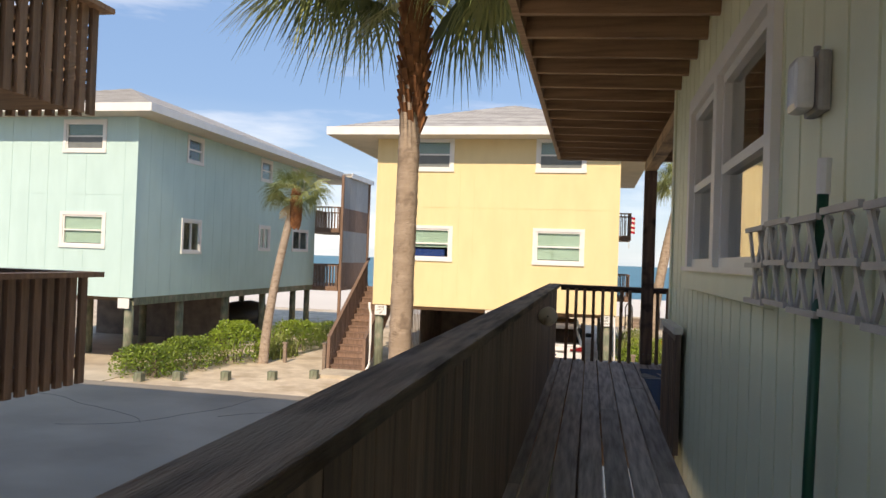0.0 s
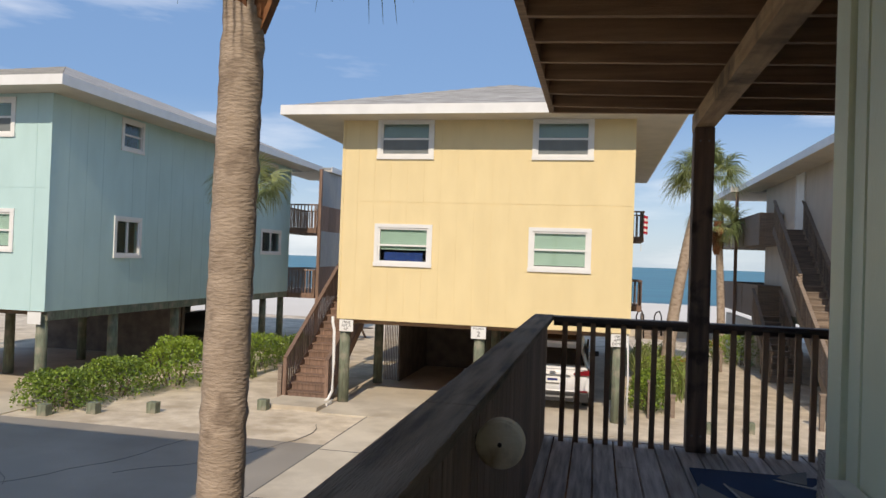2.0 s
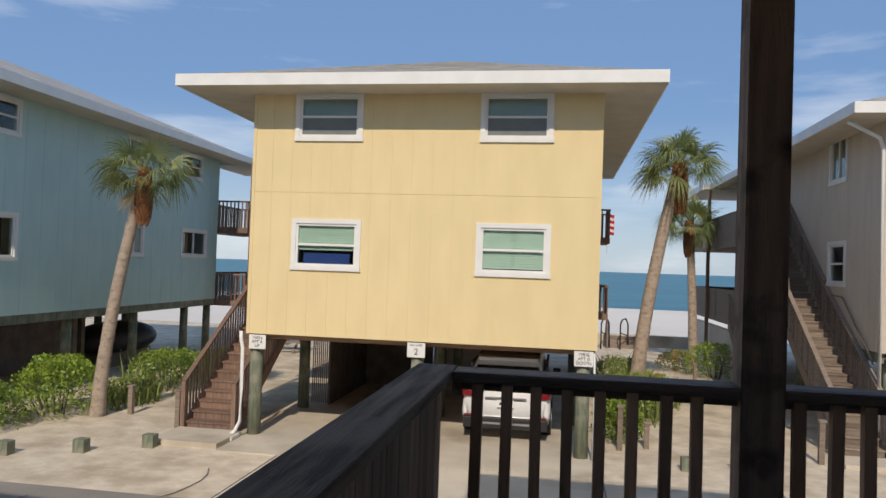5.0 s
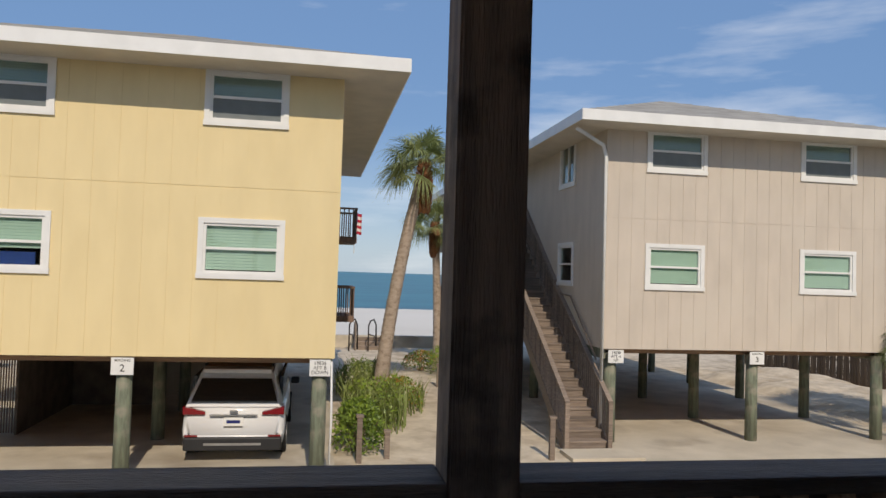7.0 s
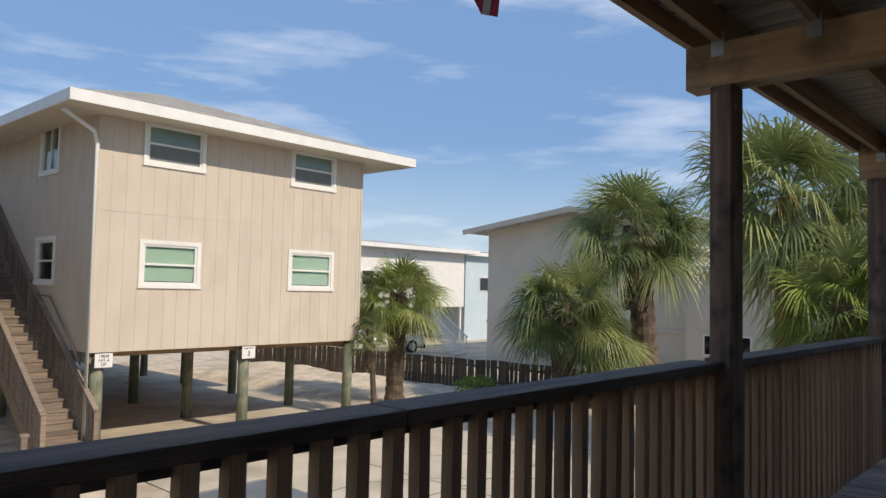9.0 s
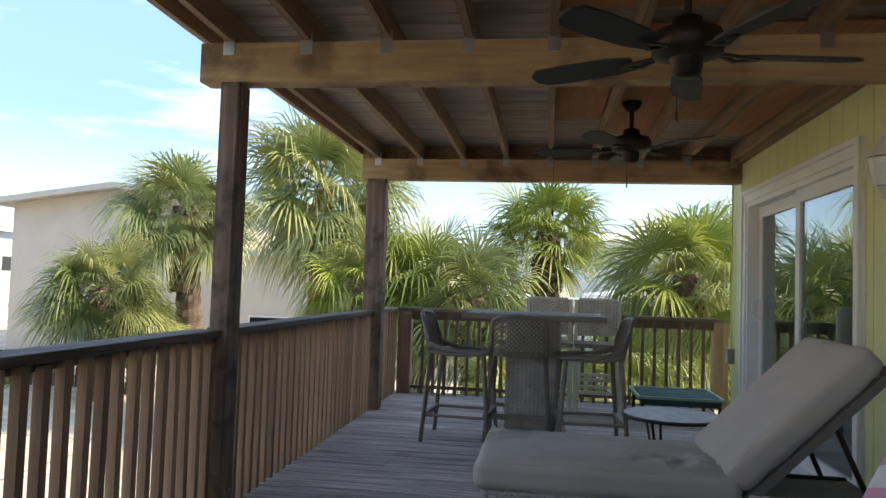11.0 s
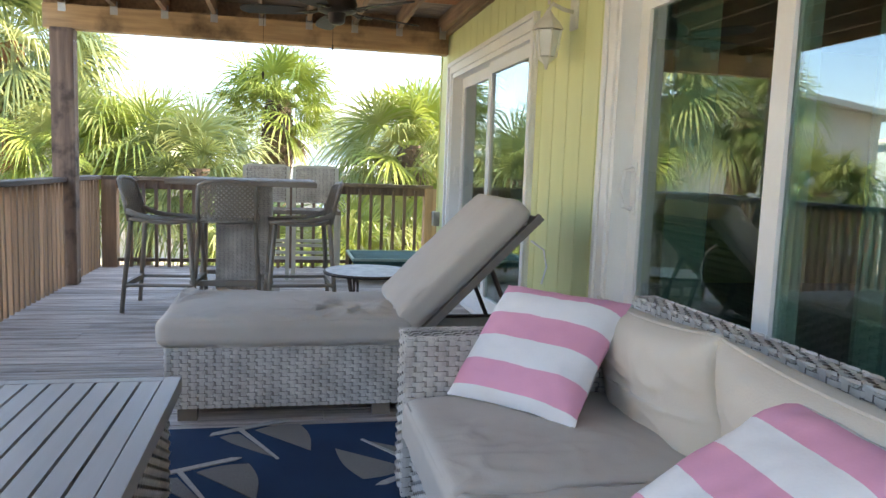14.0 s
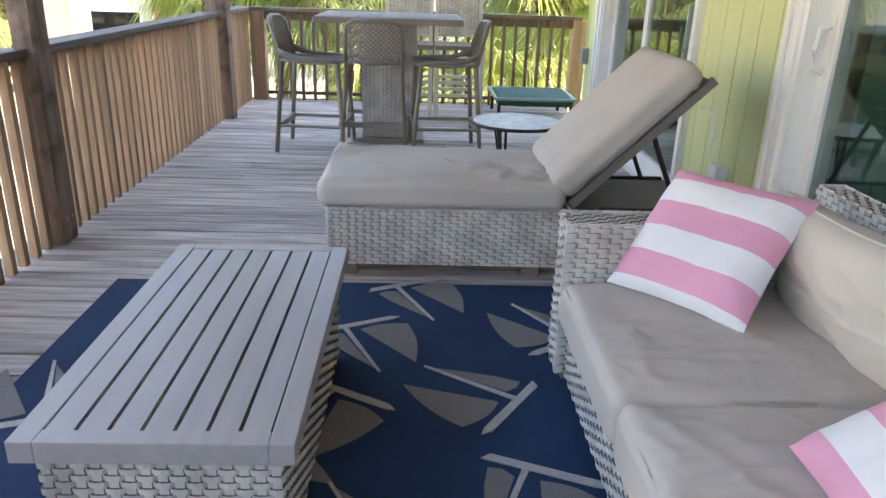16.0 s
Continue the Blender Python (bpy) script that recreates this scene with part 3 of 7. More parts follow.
boxpart("rim", (0.38, 0.42, -4.0, DY1 - 0.02, -0.24, -0.002), "rail_dark", frame_d)
boxpart("rim", (DX1, DX1 + 0.04, 6.5, DY1 - 0.02, -0.24, -0.002), "rail_dark", frame_d)
for x, y in ((0.6, -3.5), (0.6, 1.5), (0.6, 6.0), (0.6, 9.7), (4.6, 9.7), (8.9, 9.7), (8.9, 6.7), (1.8, 6.2), (8.0, 6.2), (8.0, -3.8), (1.8, -3.8)):
    bm = bmesh.new()
    tube(bm, [(x, y, GZ - 0.1), (x, y, -0.22)], 0.13, 12)
    part("pile", bm, "pile", frame_d)

# upper deck over the walkway and the deck
up = tagged(new("ceiling"), "underside of an upper deck with joists, beams and boards", "ceiling", kind="structure")


def jz(x):
    return 2.50 - 0.13 * min(max((x - 0.5) / 4.1, 0), 1)


bm = bmesh.new()
y = -3.9
while y < 10.0:
    xe = WX if y < NY + 0.02 else 8.06
    pts = [0.52, min(4.6, xe)] + ([xe] if xe > 4.6 else [])
    for a, b in zip(pts, pts[1:]):
        beam_between(bm, (a, y, jz(a) + 0.07), (b, y, jz(b) + 0.07), 0.038, 0.14)
    y += 0.405
part("joist_grid", bm, "joist", up)
bm = bmesh.new()
x = 0.52
rng = random.Random(3)
while x < 8.0:
    y0 = -4.0 if x < WX - 0.14 else NY + 0.005
    B(bm, x, x + 0.128, y0, 10.06, jz(x) + 0.141 + rng.uniform(0, 0.004), jz(x) + 0.177)
    x += 0.143
part("deck_boards_above", bm, "under", up)
boxpart("rim", (0.48, 0.52, -4.0, 10.10, 2.50, 2.70), "joist", up)
bm = bmesh.new()
beam_between(bm, (0.5, 10.085, 2.585), (4.6, 10.085, 2.52), 0.038, 0.18)
beam_between(bm, (4.6, 10.085, 2.52), (8.12, 10.085, 2.52), 0.038, 0.18)
part("rim", bm, "joist", up)
boxpart("beam", (1.55, 1.68, 6.57, 10.06, 2.335, 2.452), "beam", up, "pale treated pine beam")
boxpart("beam", (4.60, 4.73, 6.57, 10.02, 2.165, 2.362), "beam", up, "pale treated pine beam")
boxpart("beam", (7.90, 8.03, 6.57, 10.02, 2.165, 2.362), "beam", up, "pale treated pine beam")
boxpart("rim", (8.06, 8.10, 6.57, 10.06, 2.30, 2.56), "joist", up)
boxpart("ledger", (WX + 0.1, 8.06, NY + 0.002, NY + 0.042, 2.34, 2.50), "joist", up)
bm = bmesh.new()
for k in (0, 1, 2, 3):
    y = 6.62 + 0.41 * k
    B(bm, 2.0, 4.55, y + 0.03, y + 0.38, 2.485, 2.495)
    B(bm, 4.78, 7.3 - 0.5 * (k % 2), y + 0.03, y + 0.38, 2.485, 2.495)
part("plywood", bm, "ply", up, "rust-red plywood panels between joists")
bm = bmesh.new()
for xb in (4.60, 7.90):
    y = -3.9
    while y < 10.0:
        if y > NY:
            B(bm, xb - 0.004, xb + 0.0, y - 0.03, y + 0.03, 2.30, 2.41)
        y += 0.405
part("joist_tie", bm, "chrome", up, "small galvanised metal ties")


def big_post(x, z1, label, y=9.855, hy=0.05):
    ob = thing("deck_post", (x, y, 0), label, "post", "deck posts")
    bm = bmesh.new()
    B(bm, -0.07, 0.07, -hy, hy, -0.002, z1)
    bmesh.ops.bevel(bm, geom=[e for e in bm.edges], offset=0.006, segments=2, affect="EDGES")
    part("shaft", bm, "post", ob)
    for z in (0.12, z1 - 0.1):
        for q in (-0.03, 0.03):
            bm = bmesh.new()
            tube(bm, [(q, -hy - 0.004, z), (q, -hy + 0.001, z)], 0.009, 6)
            part("bolt", bm, "greymetal", ob)


big_post(1.615, 2.335, "dark weathered square wooden deck post with cracks", 9.91, 0.07)
big_post(4.665, 2.165, "weathered brown square post carrying a pine beam")
big_post(7.93, 2.165, "weathered brown square post at the deck's far end", 9.87, 0.09)

# ---- railings ----
rail_f = tagged(new("front_railing"), "dark brown wooden railing with square balusters", "railing", kind="structure")
for a, b in ((0.58, 1.545), (1.685, 2.62), (2.624, 4.595), (4.735, 6.8), (6.804, 7.86), (8.0, 9.05)):
    boxpart("rail_cap", (a, b, 9.84, 9.985, 0.885, 0.922), "cap_x", rail_f, bevel=0.006)
    boxpart("top_rail", (a, b, 9.895, 9.933, 0.852, 0.885), "cap_x", rail_f)
me = None
x = 0.66
rng = random.Random(8)
while x < 9.0:
    if not any(abs(x - p) < 0.10 for p in (1.615, 4.665, 7.93)):
        bm = bmesh.new()
        B(bm, -0.019, 0.019, -0.019, 0.019, -0.12, 0.88)
        if me is None:
            ob = part("baluster", bm, "picket", rail_f)
            me = ob.data
        else:
            bm.free()
            ob = new("baluster", me)
            ob.parent = rail_f
        ob.matrix_basis = pose(x, 9.954 if x < 0 else 9.875, 0, rng.uniform(-0.4, 0.4), rng.uniform(-0.5, 0.5), 0)
    x += 0.108
rail_e = tagged(new("end_railing"), "brown wooden railing across the deck's far end", "railing", kind="structure")
boxpart("rail_cap", (9.0, 9.13, 6.45, 9.84, 0.885, 0.922), "cap_y", rail_e, bevel=0.006)
boxpart("top_rail", (9.045, 9.083, 6.5, 9.84, 0.80, 0.885), "rail_dark", rail_e)
boxpart("bottom_rail", (9.045, 9.083, 6.5, 9.84, 0.05, 0.085), "rail_dark", rail_e)
boxpart("end_post", (8.99, 9.13, 6.40, 6.54, -0.002, 0.885), "picket", rail_e)
boxpart("end_post", (8.99, 9.13, 9.70, 9.84, -0.002, 0.885), "picket", rail_e)
y = 6.64
me_e = None
while y < 9.66:
    if me_e is None:
        bm = bmesh.new()
        B(bm, -0.016, 0.016, -0.016, 0.016, -0.06, 0.86)
        # darker wood here stands for the shaded side of these balusters
        ob = part("baluster", bm, "rail_dark", rail_e)
        me_e = ob.data
    else:
        ob = new("baluster", me_e)
    ob.parent = rail_e
    ob.matrix_basis = pose(9.025, y, 0)
    y += 0.122
rail_w = tagged(new("walkway_railing"), "solid brown board railing with a wide worn cap", "railing", kind="structure")
y = -4.0
rng = random.Random(21)
while y < 9.86:
    e = min(y + 0.142, 9.9)
    boxpart("fence_board", (0.515 + rng.uniform(-0.003, 0.003), 0.535, y + 0.003, e - 0.004 - rng.choice((0, 0, 0, 0.006)), 0.005, 0.888), "board_z", rail_w)
    y += 0.142
for a, b in ((-4.0, -0.6), (-0.596, 3.1), (3.104, 6.3), (6.304, 9.985)):
    boxpart("rail_cap", (0.43, 0.578, a, b, 0.888, 0.926), "cap_y", rail_w, bevel=0.007)
boxpart("top_rail", (0.47, 0.513, -4.0, 9.9, 0.81, 0.888), "rail_dark", rail_w)
boxpart("bottom_rail", (0.47, 0.513, -4.0, 9.9, 0.08, 0.17), "rail_dark", rail_w)
boxpart("end_post", (0.43, 0.515, 9.9, 9.98, -0.002, 0.888), "rail_dark", rail_w)

# ---- stilt houses ----
def place_window(parent, name, face, u, z, w, h, off, **kw):
    """A window on a house face; u is the lowest coordinate along the wall."""
    ob = sash_window(name, (0, 0, 0), w, h, face, "", **kw)
    if face == "s":
        ob.matrix_basis = pose(u + w, off, z, 0, 0, 180)
    elif face == "e":
        ob.matrix_basis = pose(off, u + w, z, 0, 0, -90)
    elif face == "w":
        ob.matrix_basis = pose(off, u, z, 0, 0, 90)
    return ob


def stilt_house(name, x0, x1, y0, y1, mat, label, south, east=(), west=(), z0=-0.20, z1=4.62, grooves=0.30, cloth=None, eave=4.80, o_w=1.08, o_e=1.08):
    house = thing(name, (x0, y0, 0), label, "house", "stilt houses")
    W, D = x1 - x0, y1 - y0
    g = 0.012
    def cut(a, b):
        return [a] + [q * grooves for q in range(math.ceil(a / grooves), int(b / grooves) + 1) if a + 0.02 < q * grooves < b - 0.02] + [b]

    bm = bmesh.new()
    face = rects(0, W, z0, z1, [(u - x0, u - x0 + w, z, z + h) for u, z, w, h in south])
    for a, b, c, d in face:
        B(bm, a, b, 0.007, 0.14, c, d)
    wall = part("wall_south", bm, mat, house)
    for a, b, c, d in face:
        k = cut(a, b)
        for p, q in zip(k, k[1:]):
            for zz0, zz1 in ((c, min(d, 2.63)), (max(c, 2.655), d)):
                if zz1 > zz0 + 0.02:
                    boxpart("siding_board", (p + (0.0035 if p != a else 0), q - (0.0035 if q != b else 0), 0, 0.007, zz0, zz1), mat, wall)
    for nm, xx, holes, sgn in (("wall_east", W, east, 1), ("wall_west", 0, west, -1)):
        bm = bmesh.new()
        face = rects(0.14, D - 0.14, z0, z1, [(u - y0, u - y0 + w, z, z + h) for u, z, w, h in holes])
        for a, b, c, d in face:
            B(bm, *((xx - 0.14, xx - 0.007) if sgn > 0 else (0.007, 0.14)), a, b, c, d)
        wall = part(nm, bm, mat, house)
        for a, b, c, d in face:
            k = cut(a, b)
            for p, q in zip(k, k[1:]):
                boxpart("siding_board", (*((xx - 0.007, xx) if sgn > 0 else (0.0, 0.007)), p + (0.0035 if p != a else 0), q - (0.0035 if q != b else 0), c, d), mat, wall)
    boxpart("wall_north", (0, W, D - 0.14, D, z0, z1), mat, house)
    boxpart("underside", (0.14, W - 0.14, 0.14, D - 0.14, z0 + 0.02, z0 + 0.12), "joist", house, "dark joisted underside")
    boxpart("sill_beam", (0.13, W - 0.13, 0.30, 0.40, z0 - 0.12, z0 + 0.02), "joist", house)
    boxpart("sill_beam", (0.02, 0.12, 0.13, D, z0 - 0.22, z0), "pile", house)
    boxpart("sill_beam", (W - 0.12, W - 0.02, 0.13, D, z0 - 0.22, z0), "pile", house)
    # hip roof with fascia and soffit
    o = 1.08
    of = 0.82
    bm = bmesh.new()
    e = eave
    r = eave + 1.72
    half = W / 2 + o
    v = [bm.verts.new(p) for p in ((-o_w, -of, e), (W + o_e, -of, e), (W + o_e, D + o, e), (-o_w, D + o, e), (W / 2, half * 1.0, r), (W / 2, D - half * 0.75, r))]
    for f in ((0, 1, 4), (1, 2, 5, 4), (2, 3, 5), (3, 0, 4, 5), (0, 3, 2, 1)):
        bm.faces.new([v[i] for i in f])
    roof = part("roof", bm, "shingle", house, "low grey shingled hip roof")
    # shingle courses as thin raised strips
    bm = bmesh.new()
    for k in range(1, 16):
        t = k / 16.0
        a, b = Vector((-o_w, -of, e)).lerp(Vector((W / 2, half, r)), t), Vector((W + o_e, -of, e)).lerp(Vector((W / 2, half, r)), t)
        beam_between(bm, a + Vector((0, 0, 0.004)), b + Vector((0, 0, 0.004)), 0.02, 0.012)
    tagged(part("shingle_course", bm, "shingle", roof), kind="stuff")
    for d in ((-o_w - 0.02, W + o_e + 0.02, -of - 0.02, -of), (-o_w - 0.02, W + o_e + 0.02, D + o, D + o + 0.02), (-o_w - 0.02, -o_w, -of, D + o), (W + o_e, W + o_e + 0.02, -of, D + o)):
        boxpart("fascia", (*d, e - 0.21, e + 0.015), "white", house, "white painted fascia board")
    for d in ((-o_w, W + o_e, -of, -0.001), (-o_w, -0.001, 0.0, D + o), (W + 0.001, W + o_e, 0.0, D + o)):
        boxpart("soffit", (*d, e - 0.20, e - 0.18), "soffit", house)
    # corner boards
    for xx in (-0.012, W - 0.05):
        boxpart("corner_board", (xx, xx + 0.062, -0.014, 0.0, z0, z1), mat, house)
    for k, (u, z, w, h) in enumerate(south):
        wob = place_window(None, "window", "s", u, z, w, h, y0, cloth=(cloth == k), shade="blind_grey" if z > 3 else "blind", half=z > 3)
        wob.parent = house
        wob.matrix_parent_inverse = house.matrix_basis.inverted()
    for holes, face, off in ((east, "e", x1), (west, "w", x0)):
        for u, z, w, h in holes:
            wob = place_window(None, "window", face, u, z, w, h, off, blinds=False, slider=z < 3 and face == "e" or w < h)
            wob.parent = house
            wob.matrix_parent_inverse = house.matrix_basis.inverted()
    for ob in house.children:
        if ob.name.startswith("window") and "kind" in ob:
            for key in ("kind", "category", "label"):
                if key in ob:
                    del ob[key]
    return house


yel_s = [(-4.28, 3.77, 1.21, 0.80), (-0.56, 3.77, 1.21, 0.80), (-4.28, 1.20, 1.24, 0.84), (-0.58, 1.20, 1.24, 0.84)]
stilt_house("yellow_beach_house", -5.24, 1.65, 21.17, 33.0, "yellow", "pale yellow two-storey stilt house with white windows", yel_s, cloth=2, grooves=0.41, eave=4.82, o_w=1.28, o_e=1.05)
bei_s = [(8.47, 3.77, 1.25, 0.80), (12.22, 3.77, 1.25, 0.80), (8.47, 1.19, 1.22, 0.84), (12.22, 1.19, 1.26, 0.84)]
bei_w = [(25.5, 3.65, 0.95, 1.05), (25.5, 1.2, 0.95, 0.9)]
stilt_house("beige_beach_house", 7.45, 14.5, 23.47, 35.5, "beige", "warm beige two-storey stilt house with white windows", bei_s, (), bei_w, grooves=0.30, eave=4.78, o_w=0.88, o_e=1.18)
min_s = [(-13.78, 3.92, 1.2, 0.76), (-13.78, 1.23, 1.28, 0.84)]
min_e = [(21.45, 4.0, 0.8, 0.7), (21.3, 1.15, 0.98, 0.93), (26.64, 4.0, 0.82, 0.7), (26.64, 1.33, 0.82, 0.82), (29.8, 1.36, 1.6, 0.8), (29.6, 4.0, 1.3, 0.7)]
stilt_house("mint_beach_house", -18.6, -11.5, 18.87, 32.3, "mint", "mint green two-storey stilt house with white windows", min_s, min_e, (), grooves=0.61, z1=4.86, eave=5.05, o_e=0.9)


def stilts(house_name, x0, x1, ys, xs, group):
    for i, y in enumerate(ys):
        for x in xs:
            ob = thing("house_pile", (x, y, GZ), "round green-grey treated timber pile under a house", "pile", group)
            bm = bmesh.new()
            tube(bm, [(0, 0, -0.1), (0, 0, 1.0), (0, 0, 1.96)], [0.135, 0.13, 0.125], 14)
            part("shaft", bm, "pile", ob, smooth=True)


stilts("yellow", 0, 0, (21.33, 24.2, 27.2, 30.2, 32.7), (-5.08, -1.76, 1.42), "piles under the yellow house")
stilts("beige", 0, 0, (23.65, 26.2, 29.2, 32.2, 35.2), (7.7, 11.1, 14.3), "piles under the beige house")
stilts("mint", 0, 0, (19.05, 21.6, 24.5, 27.5, 30.5, 32.1), (-18.3, -14.9, -11.7), "piles under the mint house")


def text_part(name, body, size, at, parent, mat="ink"):
    cu = bpy.data.curves.new(name, "FONT")
    cu.body, cu.size, cu.align_x, cu.align_y, cu.extrude = body, size, "CENTER", "CENTER", 0.002
    tmp = bpy.data.objects.new(name, cu)
    scene.collection.objects.link(tmp)
    me = bpy.data.meshes.new_from_object(tmp.evaluated_get(bpy.context.evaluated_depsgraph_get()))
    bpy.data.objects.remove(tmp)
    me.materials.clear()
    me.materials.append(M[mat])
    ob = new(name, me)
    ob.parent = parent
    ob.matrix_basis = pose(*at, 90, 0, 0)
    return ob


def house_sign(x, y, number=None, lines=()):
    ob = thing("house_sign", (x, y, -0.36), "small white sign with black writing under a house", "sign", "house signs")
    boxpart("board", (-0.175, 0.175, -0.02, 0.0, -0.14, 0.14), "white", ob)
    if number:
        text_part("number", number, 0.17, (0, -0.022, -0.035), ob)
        text_part("writing", "BUILDING", 0.055, (0, -0.022, 0.095), ob)
    for k, t in enumerate(lines):
        text_part("writing", t, 0.085, (0, -0.022, 0.08 - 0.08 * k), ob)
    return ob


house_sign(-1.76, 21.165, "2")
house_sign(1.42, 21.165, None, ("19836", "APT B", "DOWN"))
house_sign(-5.0, 21.165, None, ("19836", "APT A", "UP"))
house_sign(11.1, 23.465, "3")
house_sign(7.75, 23.465, None, ("19838", "APT A", "UP"))
ob = thing("house_sign", (-11.75, 18.865, -0.36), "small blank white sign at the mint house's corner", "sign", "house signs")
boxpart("board", (-0.175, 0.175, -0.02, 0.0, -0.14, 0.14), "white", ob)


bm = bmesh.new()
ob = thing("downpipe", (-5.32, 21.12, GZ), "white drain pipe running down beside a pile", "downpipe", "downpipes")
tube(bm, [(0.0, -0.05, 2.1), (0.01, -0.05, 1.95), (0.07, -0.10, 1.78), (0.08, -0.11, 1.0), (0.08, -0.11, 0.32), (0.0, -0.16, 0.14), (-0.06, -0.24, 0.07)], 0.036, 10)
part("pipe", bm, "white", ob, smooth=True)
boxpart("splash_block", (-0.24, 0.10, -0.50, -0.16, 0.02, 0.09), "white", ob)
bm = bmesh.new()
ob = thing("downpipe", (7.40, 23.42, GZ), "white drain pipe down the beige house's corner", "downpipe", "downpipes")
tube(bm, [(-0.75, -0.2, 6.75), (-0.08, -0.04, 6.45), (0, -0.03, 6.2), (0, -0.03, 0.3)], 0.042, 8)
part("pipe", bm, "white", ob, smooth=True)
bm = bmesh.new()
ob = thing("downpipe", (1.62, 21.22, GZ), "thin white pipe beside a pile of the yellow house", "downpipe", "downpipes")
tube(bm, [(0.0, -0.06, 2.0), (0.02, -0.06, 1.0), (0.0, -0.06, 0.02)], 0.022, 8)
part("pipe", bm, "white", ob, smooth=True)


# ---- outside stairs ----
def stair(name, x0, x1, y0, n, rise, going, mat, label, z0=GZ + 0.03):
    ob = thing(name, (x0, y0, z0), label, "stairs", "outside stairs")
    w = x1 - x0
    for k in range(n):
        boxpart("tread", (0.04, w - 0.04, k * going - 0.02, k * going + going + 0.015, (k + 1) * rise - 0.04, (k + 1) * rise), mat, ob)
        boxpart("riser", (0.06, w - 0.06, k * going, k * going + 0.02, k * rise, (k + 1) * rise - 0.04), mat, ob)
    L, H = n * going, n * rise
    for s in (0, 1):
        xx = 0.0 if s == 0 else w
        bm = bmesh.new()
        beam_between(bm, (xx, 0.0, 0.0), (xx, L, H), 0.04, 0.26)
        part("stringer", bm, mat, ob)
        bm = bmesh.new()
        beam_between(bm, (xx, -0.08, 0.98), (xx, L, H + 0.95), 0.10, 0.04)
        part("handrail", bm, mat, ob)
        boxpart("newel_post", (xx - 0.045, xx + 0.045, -0.1, -0.01, 0.0, 0.98), mat, ob)
        k = 0.08
        while k < L:
            boxpart("baluster", (xx - 0.016, xx + 0.016, k - 0.016, k + 0.016, k / L * H + 0.0, k / L * H + 0.96), mat, ob)
            k += 0.125
    return ob


st = stair("wooden_stairs", -6.55, -5.46, 21.25, 14, 0.17, 0.255, "stair_y", "red-brown wooden stairs with slatted side rails")
st = stair("wooden_stairs", 6.46, 7.40, 22.92, 14, 0.175, 0.265, "stair", "grey weathered wooden stairs climbing beside a house")
stair("wooden_stairs", 6.40, 7.30, 29.4, 11, 0.175, 0.26, "stair", "shaded wooden stairs to the lower porch")
st2 = stair("wooden_stairs", 6.52, 7.40, 26.65, 14, 0.175, 0.235, "stair", "dark upper flight of wooden stairs beside a house", z0=GZ + 2.48)
tagged(boxpart("stair_pad", (-6.6, -5.25, 20.05, 21.15, GZ - 0.05, GZ + 0.10), "concrete", bevel=0.01), "low concrete pad at the foot of stairs", "concrete pad")
tagged(boxpart("stair_pad", (6.3, 7.8, 22.0, 22.8, GZ - 0.05, GZ + 0.08), "concrete", bevel=0.01), "low concrete pad at the foot of stairs", "concrete pad")
ob = thing("wall_handrail", (7.40, 23.6, 0), "dark pipe handrail bent along the house wall", "handrail")
bm = bmesh.new()
tube(bm, [(0, 0.1, -0.45), (0, 1.85, 0.87), (0, 2.9, 0.92), (0, 5.8, 3.3)], 0.022, 6)
part("pipe", bm, "stair", ob, smooth=True)
ob = thing("house_door", (7.44, 29.9, 2.62), "white door on the upper storey beside the stairs", "door")
boxpart("leaf", (-0.03, 0.0, 0.06, 0.96, 0, 2.0), "white", ob)
boxpart("casing", (-0.045, -0.001, -0.02, 0.058, 0, 2.08), "white", ob)
boxpart("casing", (-0.045, -0.001, 0.962, 1.04, 0, 2.08), "white", ob)


def balcony(name, x0, x1, y0, y1, z, mat, label, posts=True, solid=False):
    ob = thing(name, (x0, y0, z), label, "balcony", "house balconies")
    w, d = x1 - x0, y1 - y0
    boxpart("floor", (0, w, 0, d, -0.2, 0.0), mat, ob)
    for a in ((0, w, 0.0, 0.06), (0, w, d - 0.06, d), (0, 0.06, 0.06, d - 0.06), (w - 0.06, w, 0.06, d - 0.06)):
        boxpart("rail", (a[0], a[1], a[2], a[3], 0.92, 0.98), mat, ob)
    bm = bmesh.new()
    gap = 0.15 if not solid else 0.105
    bw = 0.02 if not solid else 0.05
    k = 0.05
    while k < w:
        for yy in (0.03, d - 0.03):
            B(bm, k - bw, k + bw, yy - 0.02, yy + 0.02, 0.0, 0.92)
        k += gap
    k = 0.05
    while k < d:
        for xx in (0.03, w - 0.03):
            B(bm, xx - 0.02, xx + 0.02, k - bw, k + bw, 0.0, 0.92)
        k += gap
    tagged(part("balustrade", bm, mat, ob), kind="stuff")
    return ob


for z in (2.42, -0.25):
    balcony("house_balcony", -12.6, -10.36, 32.35, 36.6, z, "stair_y", "dark wooden balcony behind the mint house")
balcony("house_balcony", -5.24, 2.6, 33.05, 35.2, 2.45, "stair_y", "dark wooden balcony behind the yellow house")
balcony("house_balcony", -5.24, 2.6, 33.05, 35.2, -0.2, "stair_y", "brown wooden balcony behind the yellow house")
for z in (2.45, -0.2):
    balcony("house_balcony", 6.62, 14.5, 35.55, 40.4, z, "stair", "brown board porch behind the beige house", solid=True)
    balcony("house_balcony", 6.62, 7.40, 32.6, 35.5, z, "stair", "brown board side balcony of the beige house", solid=True)
ob = thing("porch_roof", (6.3, 36.6, 4.58), "low porch roof with a white edge", "roof")
boxpart("slab", (0, 9.4, 0, 4.4, 0.0, 0.06), "soffit", ob)
